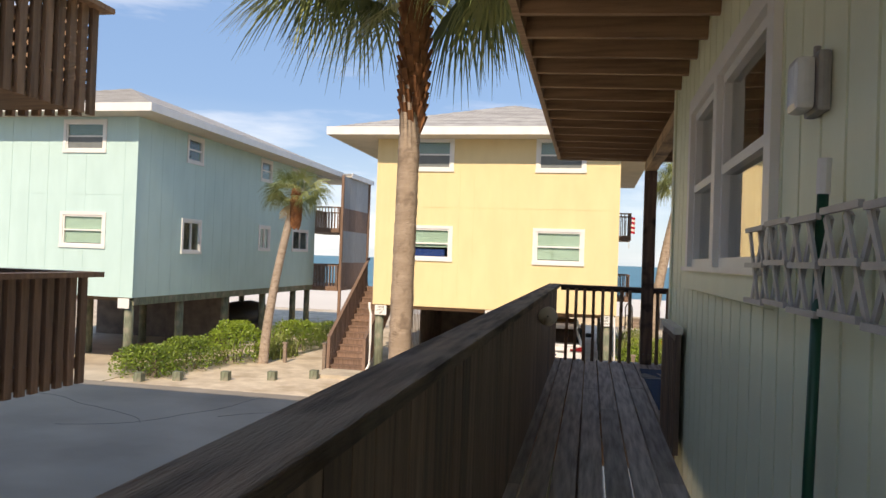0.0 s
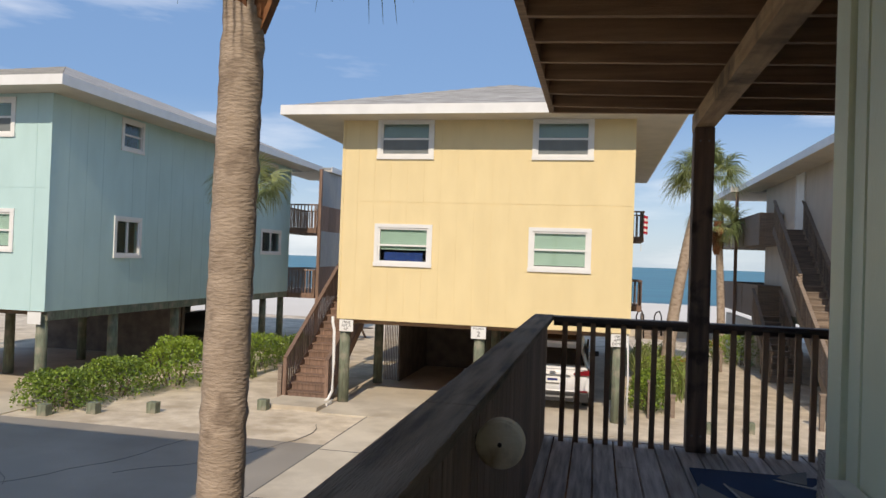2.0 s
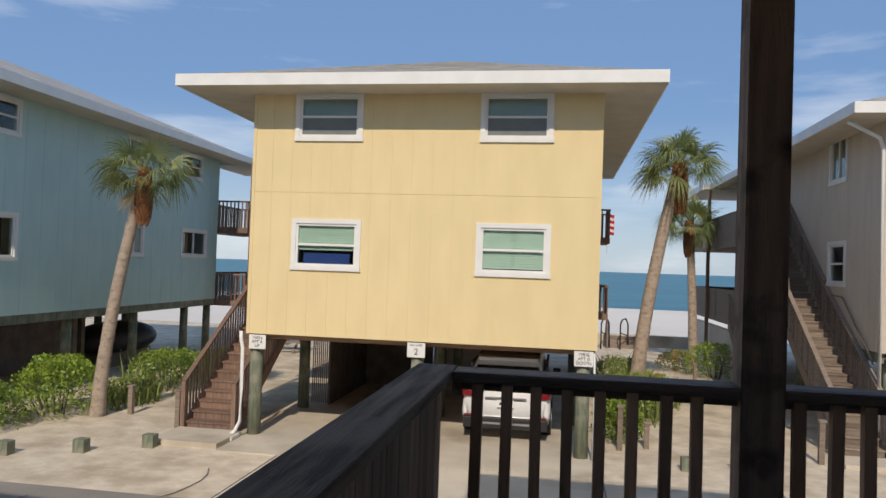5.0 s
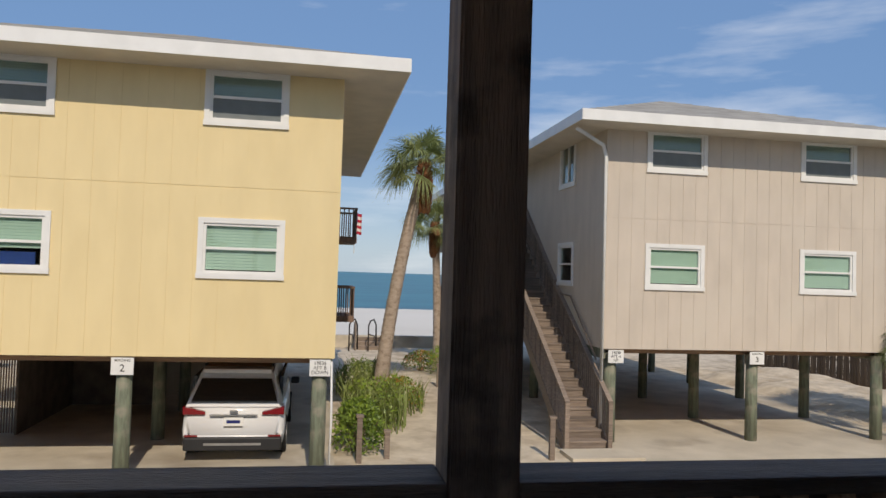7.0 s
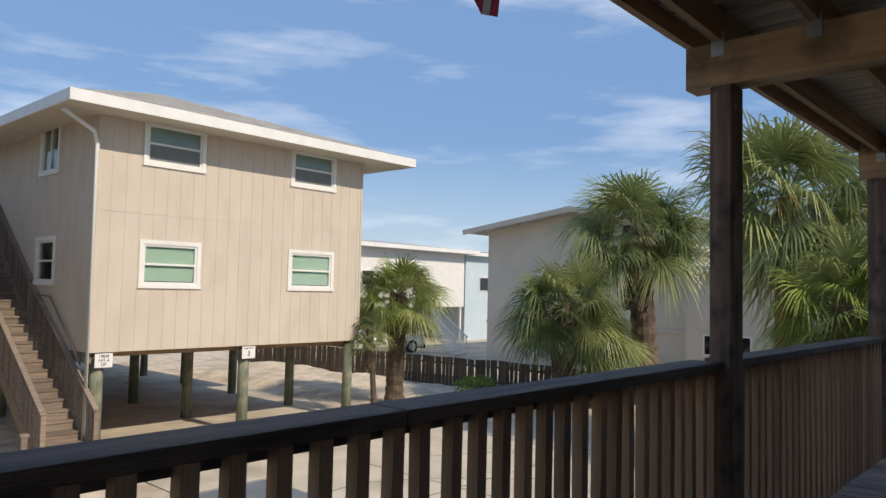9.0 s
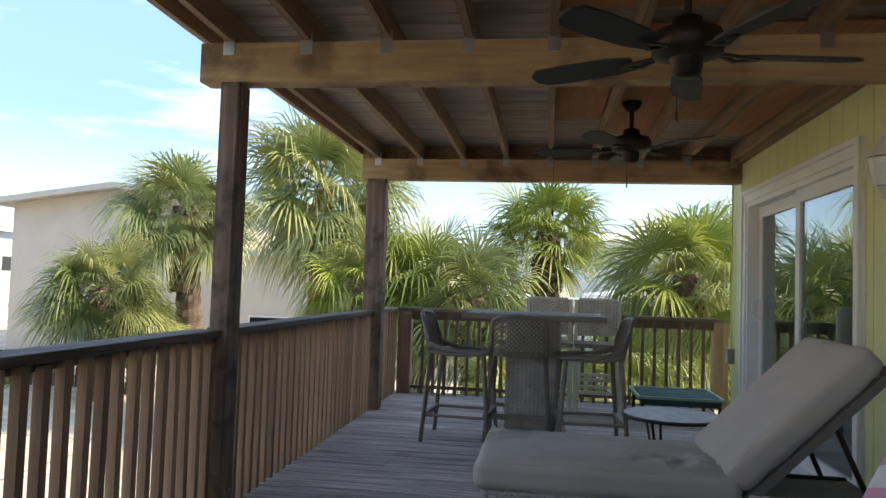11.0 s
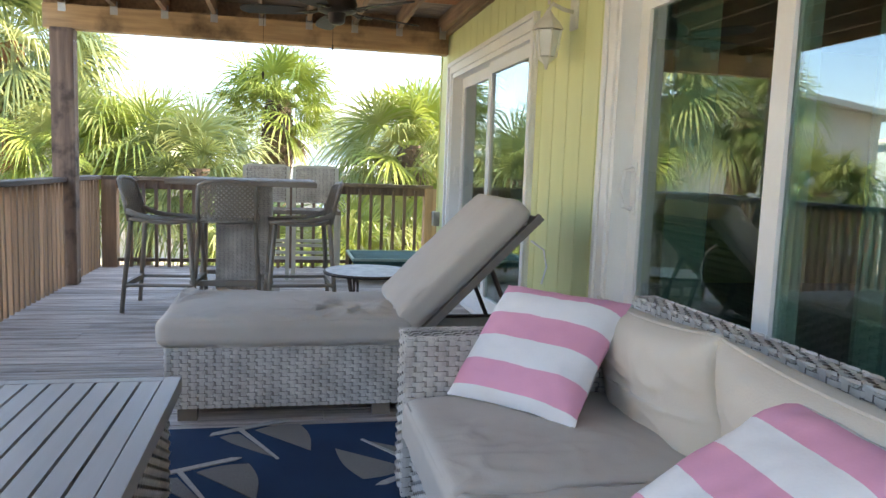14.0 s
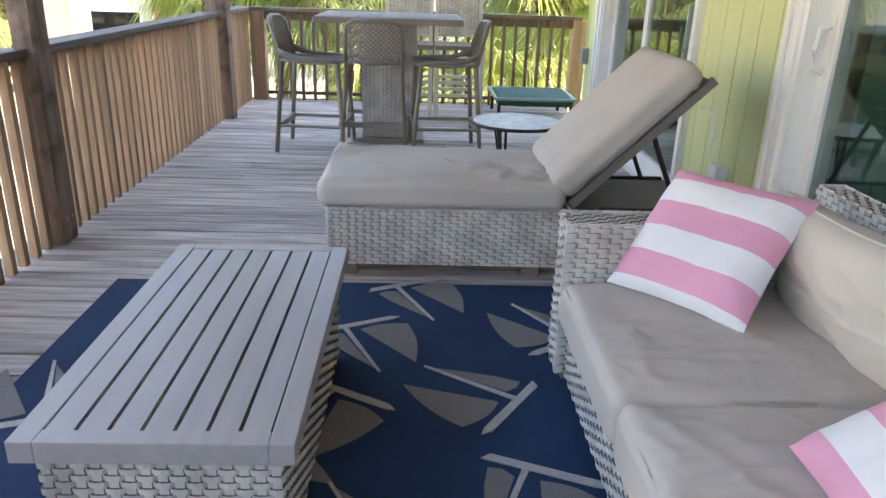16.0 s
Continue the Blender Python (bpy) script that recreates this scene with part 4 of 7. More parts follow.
boxpart("covering", (0, 9.4, 0, 4.4, 0.061, 0.2), "shingle", ob)
boxpart("fascia", (-0.03, -0.001, 0, 4.4, -0.02, 0.22), "white", ob)
ob = thing("porch_roof", (-12.6, 33.42, 4.86), "low porch roof with a white edge", "roof")
boxpart("slab", (0, 2.4, 0, 3.5, 0.0, 0.06), "soffit", ob)
boxpart("covering", (0, 2.4, 0, 3.5, 0.061, 0.17), "shingle", ob)
boxpart("fascia", (2.401, 2.43, 0, 3.5, -0.02, 0.2), "white", ob)
for x, y, z1 in ((-10.28, 32.5, 4.85), (-10.28, 36.5, 4.85), (6.55, 36.7, 4.57), (6.55, 40.3, 4.57)):
    ob = thing("balcony_post", (x, y, GZ), "slender dark wooden balcony post", "post", "balcony posts")
    boxpart("shaft", (-0.06, 0.06, -0.06, 0.06, -0.05, z1 - GZ), "stair_y", ob)
ob = thing("balcony_screen", (-10.30, 32.6, 0), "weathered grey plywood privacy screen", "screen")
for z0, z1, mt in ((-0.27, 0.85, "stair_y"), (0.853, 2.32, "screen_ply"), (2.323, 3.37, "stair_y"), (3.373, 4.84, "screen_ply")):
    for k in range(4):
        boxpart("panel", (-0.03, 0.0, k * 0.95, k * 0.95 + 0.94, z0, z1), mt, ob)


def flag(at, w, h, rz, label, tilt=0):
    ob = thing("flag", at, label, "flag", rz=rz)
    for k in range(7):
        bm = bmesh.new()
        n = 8
        z0, z1 = -h * k / 7, -h * (k + 1) / 7
        vs = []
        for i in range(n + 1):
            x = w * i / n
            y = 0.06 * math.sin(i * 1.3) * i / n
            vs.append((bm.verts.new((x, y, z0 - 0.15 * x)), bm.verts.new((x, y, z1 - 0.15 * x))))
        for a, b in zip(vs, vs[1:]):
            bm.faces.new((a[0], b[0], b[1], a[1]))
        p = part("stripe", bm, "flag_red" if k % 2 == 0 else "whitecloth", ob)
        md = p.modifiers.new("thick", "SOLIDIFY")
        md.thickness = 0.004
    boxpart("canton", (0, w * 0.42, -0.012, 0.012, -h * 0.5, 0), "flag_blue", ob)
    bm = bmesh.new()
    tube(bm, [(-0.02, 0, 0.08), (-0.02, 0, -h - 0.7)], 0.014, 6)
    part("pole", bm, "white", ob)
    return ob


flag((2.63, 34.9, 3.40), 0.22, 0.75, 15, "striped flag hanging from a balcony pole")
# the corner of a flag hung from the upper deck over the railing
ob = thing("hanging_flag", (3.82, 10.58, 2.44), "corner of a red and white flag on the deck above", "flag")
for k in range(4):
    bm = bmesh.new()
    a, b = -0.16 + 0.08 * k, -0.08 + 0.08 * k
    zz = lambda q: 0.18 * abs(q) + (0.1 * q if q > 0 else -0.35 * q)
    v = [bm.verts.new(p) for p in ((a, 0.02 * k, zz(a)), (b, 0.02 * k + 0.02, zz(b)), (b + 0.1, 0.02 * k + 0.02, zz(b) + 0.7), (a + 0.1, 0.02 * k, zz(a) + 0.7))]
    bm.faces.new(v)
    p = part("stripe", bm, "whitecloth" if k == 2 else "flag_red", ob)
    md = p.modifiers.new("thick", "SOLIDIFY")
    md.thickness = 0.004

bm = bmesh.new()
tube(bm, [(-0.1, -0.54, 0.12), (0.0, 0.0, 0.72), (0.12, 0.06, 0.95)], 0.012, 6)
part("pole", bm, "white", ob)

# ---- posts and blocks along the drive ----
for x, y in ((-7.4, 19.2), (-6.46, 19.85), (-8.5, 18.7), (-9.6, 18.2), (3.3, 21.05), (4.25, 21.4), (-10.4, 17.7)):
    ob = thing("parking_block", (x, y, GZ), "short green-stained timber bollard in the sand", "bollard", "timber bollards")
    bm = bmesh.new()
    B(bm, -0.11, 0.11, -0.1, 0.1, -0.05, 0.24)
    part("stump", bm, "pile", ob, bevel=0.012)
for x, y, h in ((-6.72, 21.3, 0.78), (5.95, 22.25, 0.8), (2.2, 22.2, 0.85), (2.75, 22.5, 0.5), (-10.4, 18.4, 0.7), (-8.4, 22.3, 0.6), (6.6, 31.5, 0.8), (5.2, 31.2, 0.7), (6.9, 29.5, 0.8)):
    ob = thing("path_post", (x, y, GZ), "weathered square timber path post", "post", "path posts")
    boxpart("shaft", (-0.05, 0.05, -0.05, 0.05, -0.05, h), "stair", ob)
    boxpart("cap", (-0.07, 0.07, -0.07, 0.07, h, h + 0.045), "stair", ob)

# ---- things under the houses and on the beach path ----
ob = thing("lattice_storage", (-4.6, 24.6, GZ), "dark lattice-sided storage bay under the yellow house", "storage")
boxpart("panel", (0, 0.04, 0, 3.5, 0.03, 1.95), "mint_pad", ob)
boxpart("panel", (-0.5, 2.0, 3.4, 3.44, 0.03, 1.95), "mint_pad", ob)
for k in range(9):
    boxpart("slat", (-0.45 + k * 0.05, -0.43 + k * 0.05, 0.1, 0.13, 0.05, 1.9), "stair_y", ob)
tagged(boxpart("storage_wall", (-2.9, 0.2, 30.0, 30.15, GZ, -0.2), "beige"), "beige storage wall under the house", "wall", kind="structure")
# the undercroft's shade is put into this wall's dark colour
tagged(boxpart("storage_wall_2", (-18.2, -12.6, 26.4, 26.55, GZ, -0.2), "mint_pad"), "storage wall coloured dark as the shade under the house", "wall", kind="structure")
tagged(boxpart("storage_wall_3", (-14.6, -12.2, 25.5, 25.65, GZ, -0.5), "mint_pad"), "weathered storage panel under the house", "wall", kind="structure")
ob = thing("boat_cover", (-13.2, 29.0, GZ), "dark tarpaulin over a small boat", "boat")
bm = bmesh.new()
bmesh.ops.create_icosphere(bm, subdivisions=3, radius=1.0)
for v in bm.verts:
    v.co = Vector((v.co.x * 0.9, v.co.y * 1.9, max(v.co.z, -0.7) * 0.55 + 0.85 + 0.05 * noise.noise(v.co * 3)))
part("tarpaulin", bm, "carblack", ob, smooth=True)
boxpart("cradle", (-0.5, 0.5, -1.2, 1.2, 0.0, 0.5), "stair", ob)
ob = thing("picnic_table", (-9.6, 34.5, GZ), "weathered wooden picnic table in shade", "table")
boxpart("tabletop", (-0.9, 0.9, -0.38, 0.38, 0.70, 0.75), "stair", ob)
for s in (-1, 1):
    boxpart("bench", (-0.9, 0.9, s * 0.68 - 0.13, s * 0.68 + 0.13, 0.41, 0.45), "stair", ob)
    bm = bmesh.new()
    beam_between(bm, (s * 0.6, -0.7, 0.0), (s * 0.6, 0.25, 0.70), 0.09, 0.04)
    beam_between(bm, (s * 0.6, 0.7, 0.0), (s * 0.6, -0.25, 0.70), 0.09, 0.04)
    part("leg", bm, "stair", ob)
ob = thing("trash_barrel", (8.7, 30.0, GZ), "rusty brown barrel under the beige house", "barrel")
bm = bmesh.new()
tube(bm, [(0, 0, 0.02), (0, 0, 0.3), (0, 0, 0.32), (0, 0, 0.6), (0, 0, 0.62), (0, 0, 0.9)], [0.3, 0.3, 0.315, 0.315, 0.3, 0.3], 16)
part("drum", bm, "stair_y", ob, smooth=True)
ob = thing("beach_steps", (3.3, 41.8, GZ), "small wooden steps with curved handrails to the beach", "steps")
for k in range(3):
    boxpart("tread", (0.0, 1.2, k * 0.3, k * 0.3 + 0.3, k * 0.17, k * 0.17 + 0.17), "stair", ob)
for s in (-0.15, 1.35):
    bm = bmesh.new()
    tube(bm, [(s, -0.3, 0.0), (s, -0.2, 0.95), (s, 0.1, 1.25), (s, 0.5, 1.2), (s, 1.1, 0.4)], 0.04, 8)
    tube(bm, [(s, 0.15, 0.0), (s, 0.15, 1.2)], 0.04, 8)
    tube(bm, [(s, 0.5, 0.0), (s, 0.5, 1.15)], 0.04, 8)
    part("handrail", bm, "stair", ob)
tagged(boxpart("sea_wall", (-8.0, 9.5, 43.0, 43.35, GZ - 0.2, GZ + 0.55), "concrete", bevel=0.02), "low pale concrete sea wall before the beach", "wall", kind="structure")
tagged(boxpart("white_wall", (6.72, 6.86, 33.0, 39.6, GZ, -0.62), "cream"), "white low wall under a balcony", "wall", kind="structure")


# ---- the parked car ----
def suv(at, rz, label):
    car = thing("parked_suv", at, label, "car", "parked cars", rz=rz)
    w = 0.9
    sec = [(-2.25, 0.42, 0.86, 0.74), (-2.2, 0.95, 0.9, 0.86), (-1.95, 1.02, 0.91, 0.88), (0.9, 1.0, 0.91, 0.88), (1.9, 0.88, 0.88, 0.84), (2.25, 0.70, 0.8, 0.7)]
    bm = bmesh.new()
    rings = []
    for y, z, wb, wt in sec:
        prof = [(-wb * 0.96, 0.30), (-wb, 0.52), (-wt, z), (wt, z), (wb, 0.52), (wb * 0.96, 0.30)]
        rings.append([bm.verts.new((x, y, zz)) for x, zz in prof])
    for a, b in zip(rings, rings[1:]):
        for k in range(6):
            bm.faces.new((a[k], a[(k + 1) % 6], b[(k + 1) % 6], b[k]))
    bm.faces.new(rings[0][::-1])
    bm.faces.new(rings[-1])
    bmesh.ops.bevel(bm, geom=[e for e in bm.edges], offset=0.04, segments=2, affect="EDGES")
    part("body", bm, "carpaint", car, smooth=True)
    bm = bmesh.new()
    rings = []
    for y, x, z in ((-2.16, 0.80, 1.0), (-1.75, 0.66, 1.56), (-1.2, 0.66, 1.64), (0.2, 0.66, 1.62), (1.2, 0.76, 1.0)):
        rings.append([bm.verts.new(p) for p in ((-0.86, y if z > 1.1 else y, 0.98), (-x, y, z), (x, y, z), (0.86, y, 0.98))])
    for a, b in zip(rings, rings[1:]):
        for k in range(3):
            bm.faces.new((a[k], a[k + 1], b[k + 1], b[k]))
    bm.faces.new(rings[0][::-1])
    part("cabin", bm, "carpaint", car)
    bm = bmesh.new()
    v = [bm.verts.new(p) for p in ((-0.76, -2.175, 1.09), (0.76, -2.175, 1.09), (0.63, -1.87, 1.46), (-0.63, -1.87, 1.46))]
    v2 = [bm.verts.new(p.co + Vector((0, 0.06, -0.04))) for p in v]
    bm.faces.new(v)
    for k in range(4):
        bm.faces.new((v[k], v[(k + 1) % 4], v2[(k + 1) % 4], v2[k]))
    part("rear_window", bm, "carglass", car)
    boxpart("roof_spoiler", (-0.62, 0.62, -1.88, -1.60, 1.56, 1.63), "carpaint", car, bevel=0.015)
    # tan sheet paints a brown reflection onto the car
    boxpart("roof_reflection", (-0.60, 0.60, -1.55, -0.5, 1.642, 1.652), "tan", car, "tan sheet painted as a reflection on the car")
    for s in (-1, 1):
        boxpart("side_window", (s * 0.80 - 0.03, s * 0.80 + 0.03, -1.5, 0.7, 1.08, 1.45), "carglass", car, m=pose(s * 0.0, 0, 0, 0, 0, 0))
        bm = bmesh.new()
        v = B(bm, min(s * 0.50, s * 0.89), max(s * 0.50, s * 0.89), -2.265, -2.1, 0.86, 1.0)
        for q in v:
            if abs(q.co.x) < 0.6 and q.co.z > 0.9:
                q.co.z -= 0.09
        part("tail_light", bm, "carlight", car, "red tail light", bevel=0.012)
        boxpart("reflector", (min(s * 0.62, s * 0.84), max(s * 0.62, s * 0.84), -2.292, -2.25, 0.47, 0.50), "carlight", car)
        boxpart("roof_rail", (s * 0.62 - 0.02, s * 0.62 + 0.02, -1.5, 0.1, 1.64, 1.68), "carblack", car)
        bm = bmesh.new()
        B(bm, min(s * 0.92, s * 1.10), max(s * 0.92, s * 1.10), 0.55, 0.68, 1.0, 1.14)
        part("mirror", bm, "carblack", car, bevel=0.03)
        for y in (-1.38, 1.38):
            bm = bmesh.new()
            tube(bm, [(s * 0.70, y, 0.34), (s * 0.92, y, 0.34)], 0.345, 20)
            t = part("tyre", bm, "tyre", car)
            bm = bmesh.new()
            tube(bm, [(s * 0.90, y, 0.34), (s * 0.93, y, 0.34)], 0.22, 12)
            part("rim", bm, "chrome", t)
    boxpart("bumper", (-0.86, 0.86, -2.31, -2.05, 0.22, 0.46), "carblack", car, "black plastic bumper", bevel=0.03)
    boxpart("bumper_strip", (-0.5, 0.5, -2.325, -2.3, 0.32, 0.36), "chrome", car)
    boxpart("number_plate", (-0.17, 0.17, -2.285, -2.2, 0.66, 0.81), "white", car)
    boxpart("plate_writing", (-0.12, 0.12, -2.29, -2.284, 0.71, 0.765), "flag_blue", car)
    boxpart("trim_bar", (-0.42, 0.42, -2.275, -2.2, 0.835, 0.86), "chrome", car)
    boxpart("badge", (-0.07, 0.07, -2.28, -2.25, 0.90, 0.94), "chrome", car)
    return car


suv((-0.08, 24.5, GZ + 0.03), 0, "white compact SUV parked under the yellow house")
suv((28.4, 37.3, GZ + 0.03), 80, "white SUV parked beyond the fence")


# ---- plants ----
def fan_leaf(bm, base, direction, length, spread, droop, rng, nseg=18, mi=0):
    """A costapalmate fan leaf: a petiole, a fan of narrow folded segments and hanging tips."""
    d = Vector(direction).normalized()
    side = d.cross(Vector((0, 0, 1)))
    side = side.normalized() if side.length > 1e-3 else Vector((1, 0, 0))
    turn = Matrix.Rotation(rng.uniform(-0.8, 0.8), 3, d)
    side = turn @ side
    upv = side.cross(d).normalized()
    hub = Vector(base) + d * length * 0.46 + Vector((0, 0, -droop * 0.10 * length))
    w = 0.012 * length + 0.004
    v = [bm.verts.new(Vector(base) + side * w), bm.verts.new(Vector(base) - side * w), bm.verts.new(hub - side * w * 0.6), bm.verts.new(hub + side * w * 0.6)]
    f = bm.faces.new(v)
    f.material_index = mi
    for k in range(nseg):
        a = (k / (nseg - 1) - 0.5) * spread + rng.uniform(-0.035, 0.035)
        L = length * 0.60 * (1.0 - 0.30 * (abs(a) / (spread / 2)) ** 1.5) * rng.uniform(0.82, 1.08)
        cup = 0.30 * math.cos(a * 0.8)
        dd = (d * math.cos(a) + side * math.sin(a) - upv * (0.25 - cup)).normalized()
        lift = upv * (0.02 * (1 if k % 2 else -1) * length)
        hang = droop * rng.uniform(0.7, 1.35)
        n = dd.cross(upv).normalized()
        ws = (0.002 * length, 0.0082 * length, 0.0075 * length, 0.004 * length, 0.0008)
        prev = None
        for q, ww in zip((0.0, 0.30, 0.58, 0.82, 1.0), ws):
            fall = hang * L * (0.25 * q ** 2 + 0.95 * max(0.0, q - 0.45) ** 1.5)
            p = hub + dd * L * (q - 0.20 * hang * max(0.0, q - 0.5)) + lift * q - Vector((0, 0, fall))
            cur = (bm.verts.new(p + n * ww), bm.verts.new(p - n * ww))
            if prev:
                f = bm.faces.new((prev[0], cur[0], cur[1], prev[1]))
                f.material_index = mi
            prev = cur


def palm(base, top, crown_r, trunk_r, label, mats=("frond", "frond_dark", "frond_dry"), bark="trunk", leaves=34, seed=1, dry=4, boots=True, low=-0.75, name="palm_tree", nseg=40, boot_scale=1.0):
    rng = random.Random(seed)
    ob = thing(name, base, label, "palm tree", "palm trees")
    H = Vector(top) - Vector(base)
    bm = bmesh.new()
    n = 110 if bark == "trunk" else 26
    pts, rad = [], []
    for i in range(n + 1):
        t = i / n
        pts.append((H.x * t ** 1.5, H.y * t ** 1.5, -0.1 + (H.z + 0.1) * t))
        rad.append(trunk_r * (1.18 - 0.25 * t + (0.25 * (1 - t) ** 6)) * (1 + (0.03 if i % 2 else -0.02) * (1 if bark == "trunk" else 2.5)) * rng.uniform(0.98, 1.02))
    tube(bm, pts, rad, 22 if bark == "trunk" else 14)
    if bark == "trunk":
        for v in bm.verts:
            out = Vector((v.co.x - H.x * max(0.0, v.co.z / H.z) ** 1.5, v.co.y - H.y * max(0.0, v.co.z / H.z) ** 1.5, 0)).normalized()
            jag = noise.noise(Vector((v.co.x * 9, v.co.y * 9, v.co.z * 17 + seed)))
            v.co += out * trunk_r * (0.035 * jag + 0.045 * noise.noise(Vector((v.co.x * 22, v.co.y * 22, v.co.z * 60))))
    part("trunk", bm, bark, ob, smooth=(bark == "trunk"))
    if boots:
        bm = bmesh.new()
        nb = 110
        bh = 0.9 * boot_scale * max(1.0, trunk_r / 0.13)
        for i in range(nb):
            t = i / nb
            a = i * 2.399
            r = trunk_r * (1.0 + 0.42 * math.sin(math.pi * min(1, t * 0.9 + 0.08)))
            p = H + Vector((math.cos(a) * r, math.sin(a) * r, -bh + bh * t))
            o = Vector((math.cos(a), math.sin(a), 0))
            beam_between(bm, p - o * 0.05 - Vector((0, 0, 0.05)), p + o * 0.02 + Vector((0, 0, 0.12)), 0.075 * trunk_r / 0.13, 0.03, up=o)
        tube(bm, [H + Vector((0, 0, -bh)), H + Vector((0, 0, -bh * 0.45)), H + Vector((0, 0, 0.15))], [trunk_r * 0.95, trunk_r * 1.38, trunk_r * 1.1], 12)
        part("leaf_base_collar", bm, "boot" if bark == "trunk" else "bark", ob, "red-brown leaf bases below the crown" if bark == "trunk" else "")
    bm = bmesh.new()
    leaves = int(leaves * 1.7)
    for i in range(leaves):
        a = i * 2.399 + rng.uniform(-0.3, 0.3)
        t = (i + 0.5) / leaves
        el = 1.35 - (1.35 - low) * (t ** 0.8) + rng.uniform(-0.12, 0.12)
        d = Vector((math.cos(a) * math.cos(el), math.sin(a) * math.cos(el), math.sin(el)))
        fan_leaf(bm, H + Vector((0, 0, 0.05)), d, 1.24 * crown_r * rng.choice((0.62, 0.85, 1.0, 1.0)) * rng.uniform(0.92, 1.1), rng.uniform(3.2, 4.6), rng.uniform(0.35, 1.0), rng, nseg, 0 if rng.random() < 0.62 else 1)
    for i in range(dry):
        a = rng.uniform(0, math.tau)
        fan_leaf(bm, H, (math.cos(a) * 0.5, math.sin(a) * 0.5, -0.85), crown_r * 0.8, 1.3, 0.3, rng, nseg, 2)
    tagged(part("crown", bm, mats, ob))
    return ob


palm((-0.86, 7.56, GZ), (-0.81, 7.60, 4.15), 1.52, 0.102, "tall palm with a ringed trunk beside the walkway", leaves=38, seed=4, dry=0, low=-0.25, nseg=52, boot_scale=1.9)
palm((-8.95, 21.9, GZ), (-8.0, 21.8, 3.05), 1.08, 0.12, "leaning palm in the shrub bed by the mint house", leaves=17, seed=7, boot_scale=1.2, low=-0.45, dry=1)
palm((3.1, 28.3, GZ), (4.15, 28.4, 4.3), 1.25, 0.16, "leaning palm in the bed beside the yellow house", leaves=22, seed=9, boot_scale=1.2, low=-0.35, dry=1)
palm((6.0, 36.2, GZ), (5.75, 36.2, 3.15), 1.25, 0.145, "shorter palm before the beach", leaves=20, seed=12, boot_scale=1.2, low=-0.4, dry=1)
palm((16.43, 24.0, GZ), (16.5, 24.0, 0.95), 1.55, 0.22, "low fan palm beside the beige house", ("frond", "frond_lime", "frond_dry"), "bark", 30, 13, 5, low=-0.7)
palm((15.0, 23.3, GZ), (14.75, 23.3, 0.0), 0.62, 0.07, "small fan palm beside the beige house", ("frond_dark", "frond", "frond_dry"), "bark", 16, 33, 2, low=-0.6)
palm((22.9, 19.3, GZ), (22.4, 19.4, 3.2), 2.3, 0.36, "stout fan palm with a shaggy trunk", ("frond", "frond_dark", "frond_dry"), "bark", 40, 14, 5, low=-0.8)
palm((19.8, 20.4, GZ), (19.8, 20.4, 0.7), 1.9, 0.26, "dense dark fan palm behind the railing", ("frond_dark", "frond", "frond_dry"), "bark", 40, 15, 3, low=-0.9)
palm((21.0, 20.0, GZ), (21.0, 20.0, -0.2), 1.5, 0.2, "low dark fan palm behind the railing", ("frond_dark", "frond", "frond_dry"), "bark", 26, 25, 3, low=-0.6)
palm((17.6, 13.5, GZ), (17.7, 13.5, 3.35), 2.3, 0.24, "tall cabbage palm with hanging grey-green fronds", ("frond", "frond_dark", "frond_dry"), "boot", 46, 16, 8, low=-1.15, boots=False)
palm((16.3, 12.0, GZ), (16.2, 12.0, 1.0), 1.7, 0.24, "fan palm with bright drooping fronds", ("frond_lime", "frond", "frond_dry"), "bark", 28, 17, 2, low=-0.8)
palm((16.8, 10.9, GZ), (16.8, 10.9, 1.2), 1.8, 0.2, "fan palm close beyond the deck", ("frond_lime", "frond", "frond_dry"), "bark", 30, 18, 2, low=-0.7)
palm((15.8, 9.7, GZ), (15.8, 9.7, 0.8), 1.7, 0.2, "dark green fan palm beyond the deck", ("frond_dark", "frond", "frond_dry"), "bark", 32, 19, 1, low=-0.8)
palm((18.0, 8.25, GZ), (18.1, 8.25, 2.35), 1.75, 0.24, "bright lime palm rising over the deck's end", ("frond_lime", "frond_lime", "frond_dry"), "bark", 30, 20, 2, low=-0.45)
palm((14.0, 5.85, GZ), (14.0, 5.9, 1.35), 1.65, 0.2, "olive fan palm with a shaggy trunk by the house corner", ("frond", "frond_lime", "frond_dry"), "bark", 36, 21, 4, low=-0.9)
palm((13.0, 8.6, GZ), (13.0, 8.6, -0.6), 1.4, 0.15, "low young fan palm below the deck's end", ("frond_lime", "frond", "frond_dry"), "bark", 20, 22, 0, low=-0.2, boots=False)
palm((12.6, 7.0, GZ), (12.6, 7.0, -0.5), 1.3, 0.15, "low young fan palm below the deck's end", ("frond_lime", "frond", "frond_dry"), "bark", 18, 23, 0, low=-0.2, boots=False)
palm((18.5, 4.0, GZ), (18.5, 4.0, 1.6), 1.9, 0.22, "fan palm beyond the house's far corner", ("frond", "frond_dark", "frond_dry"), "bark", 30, 24, 3, low=-0.7)


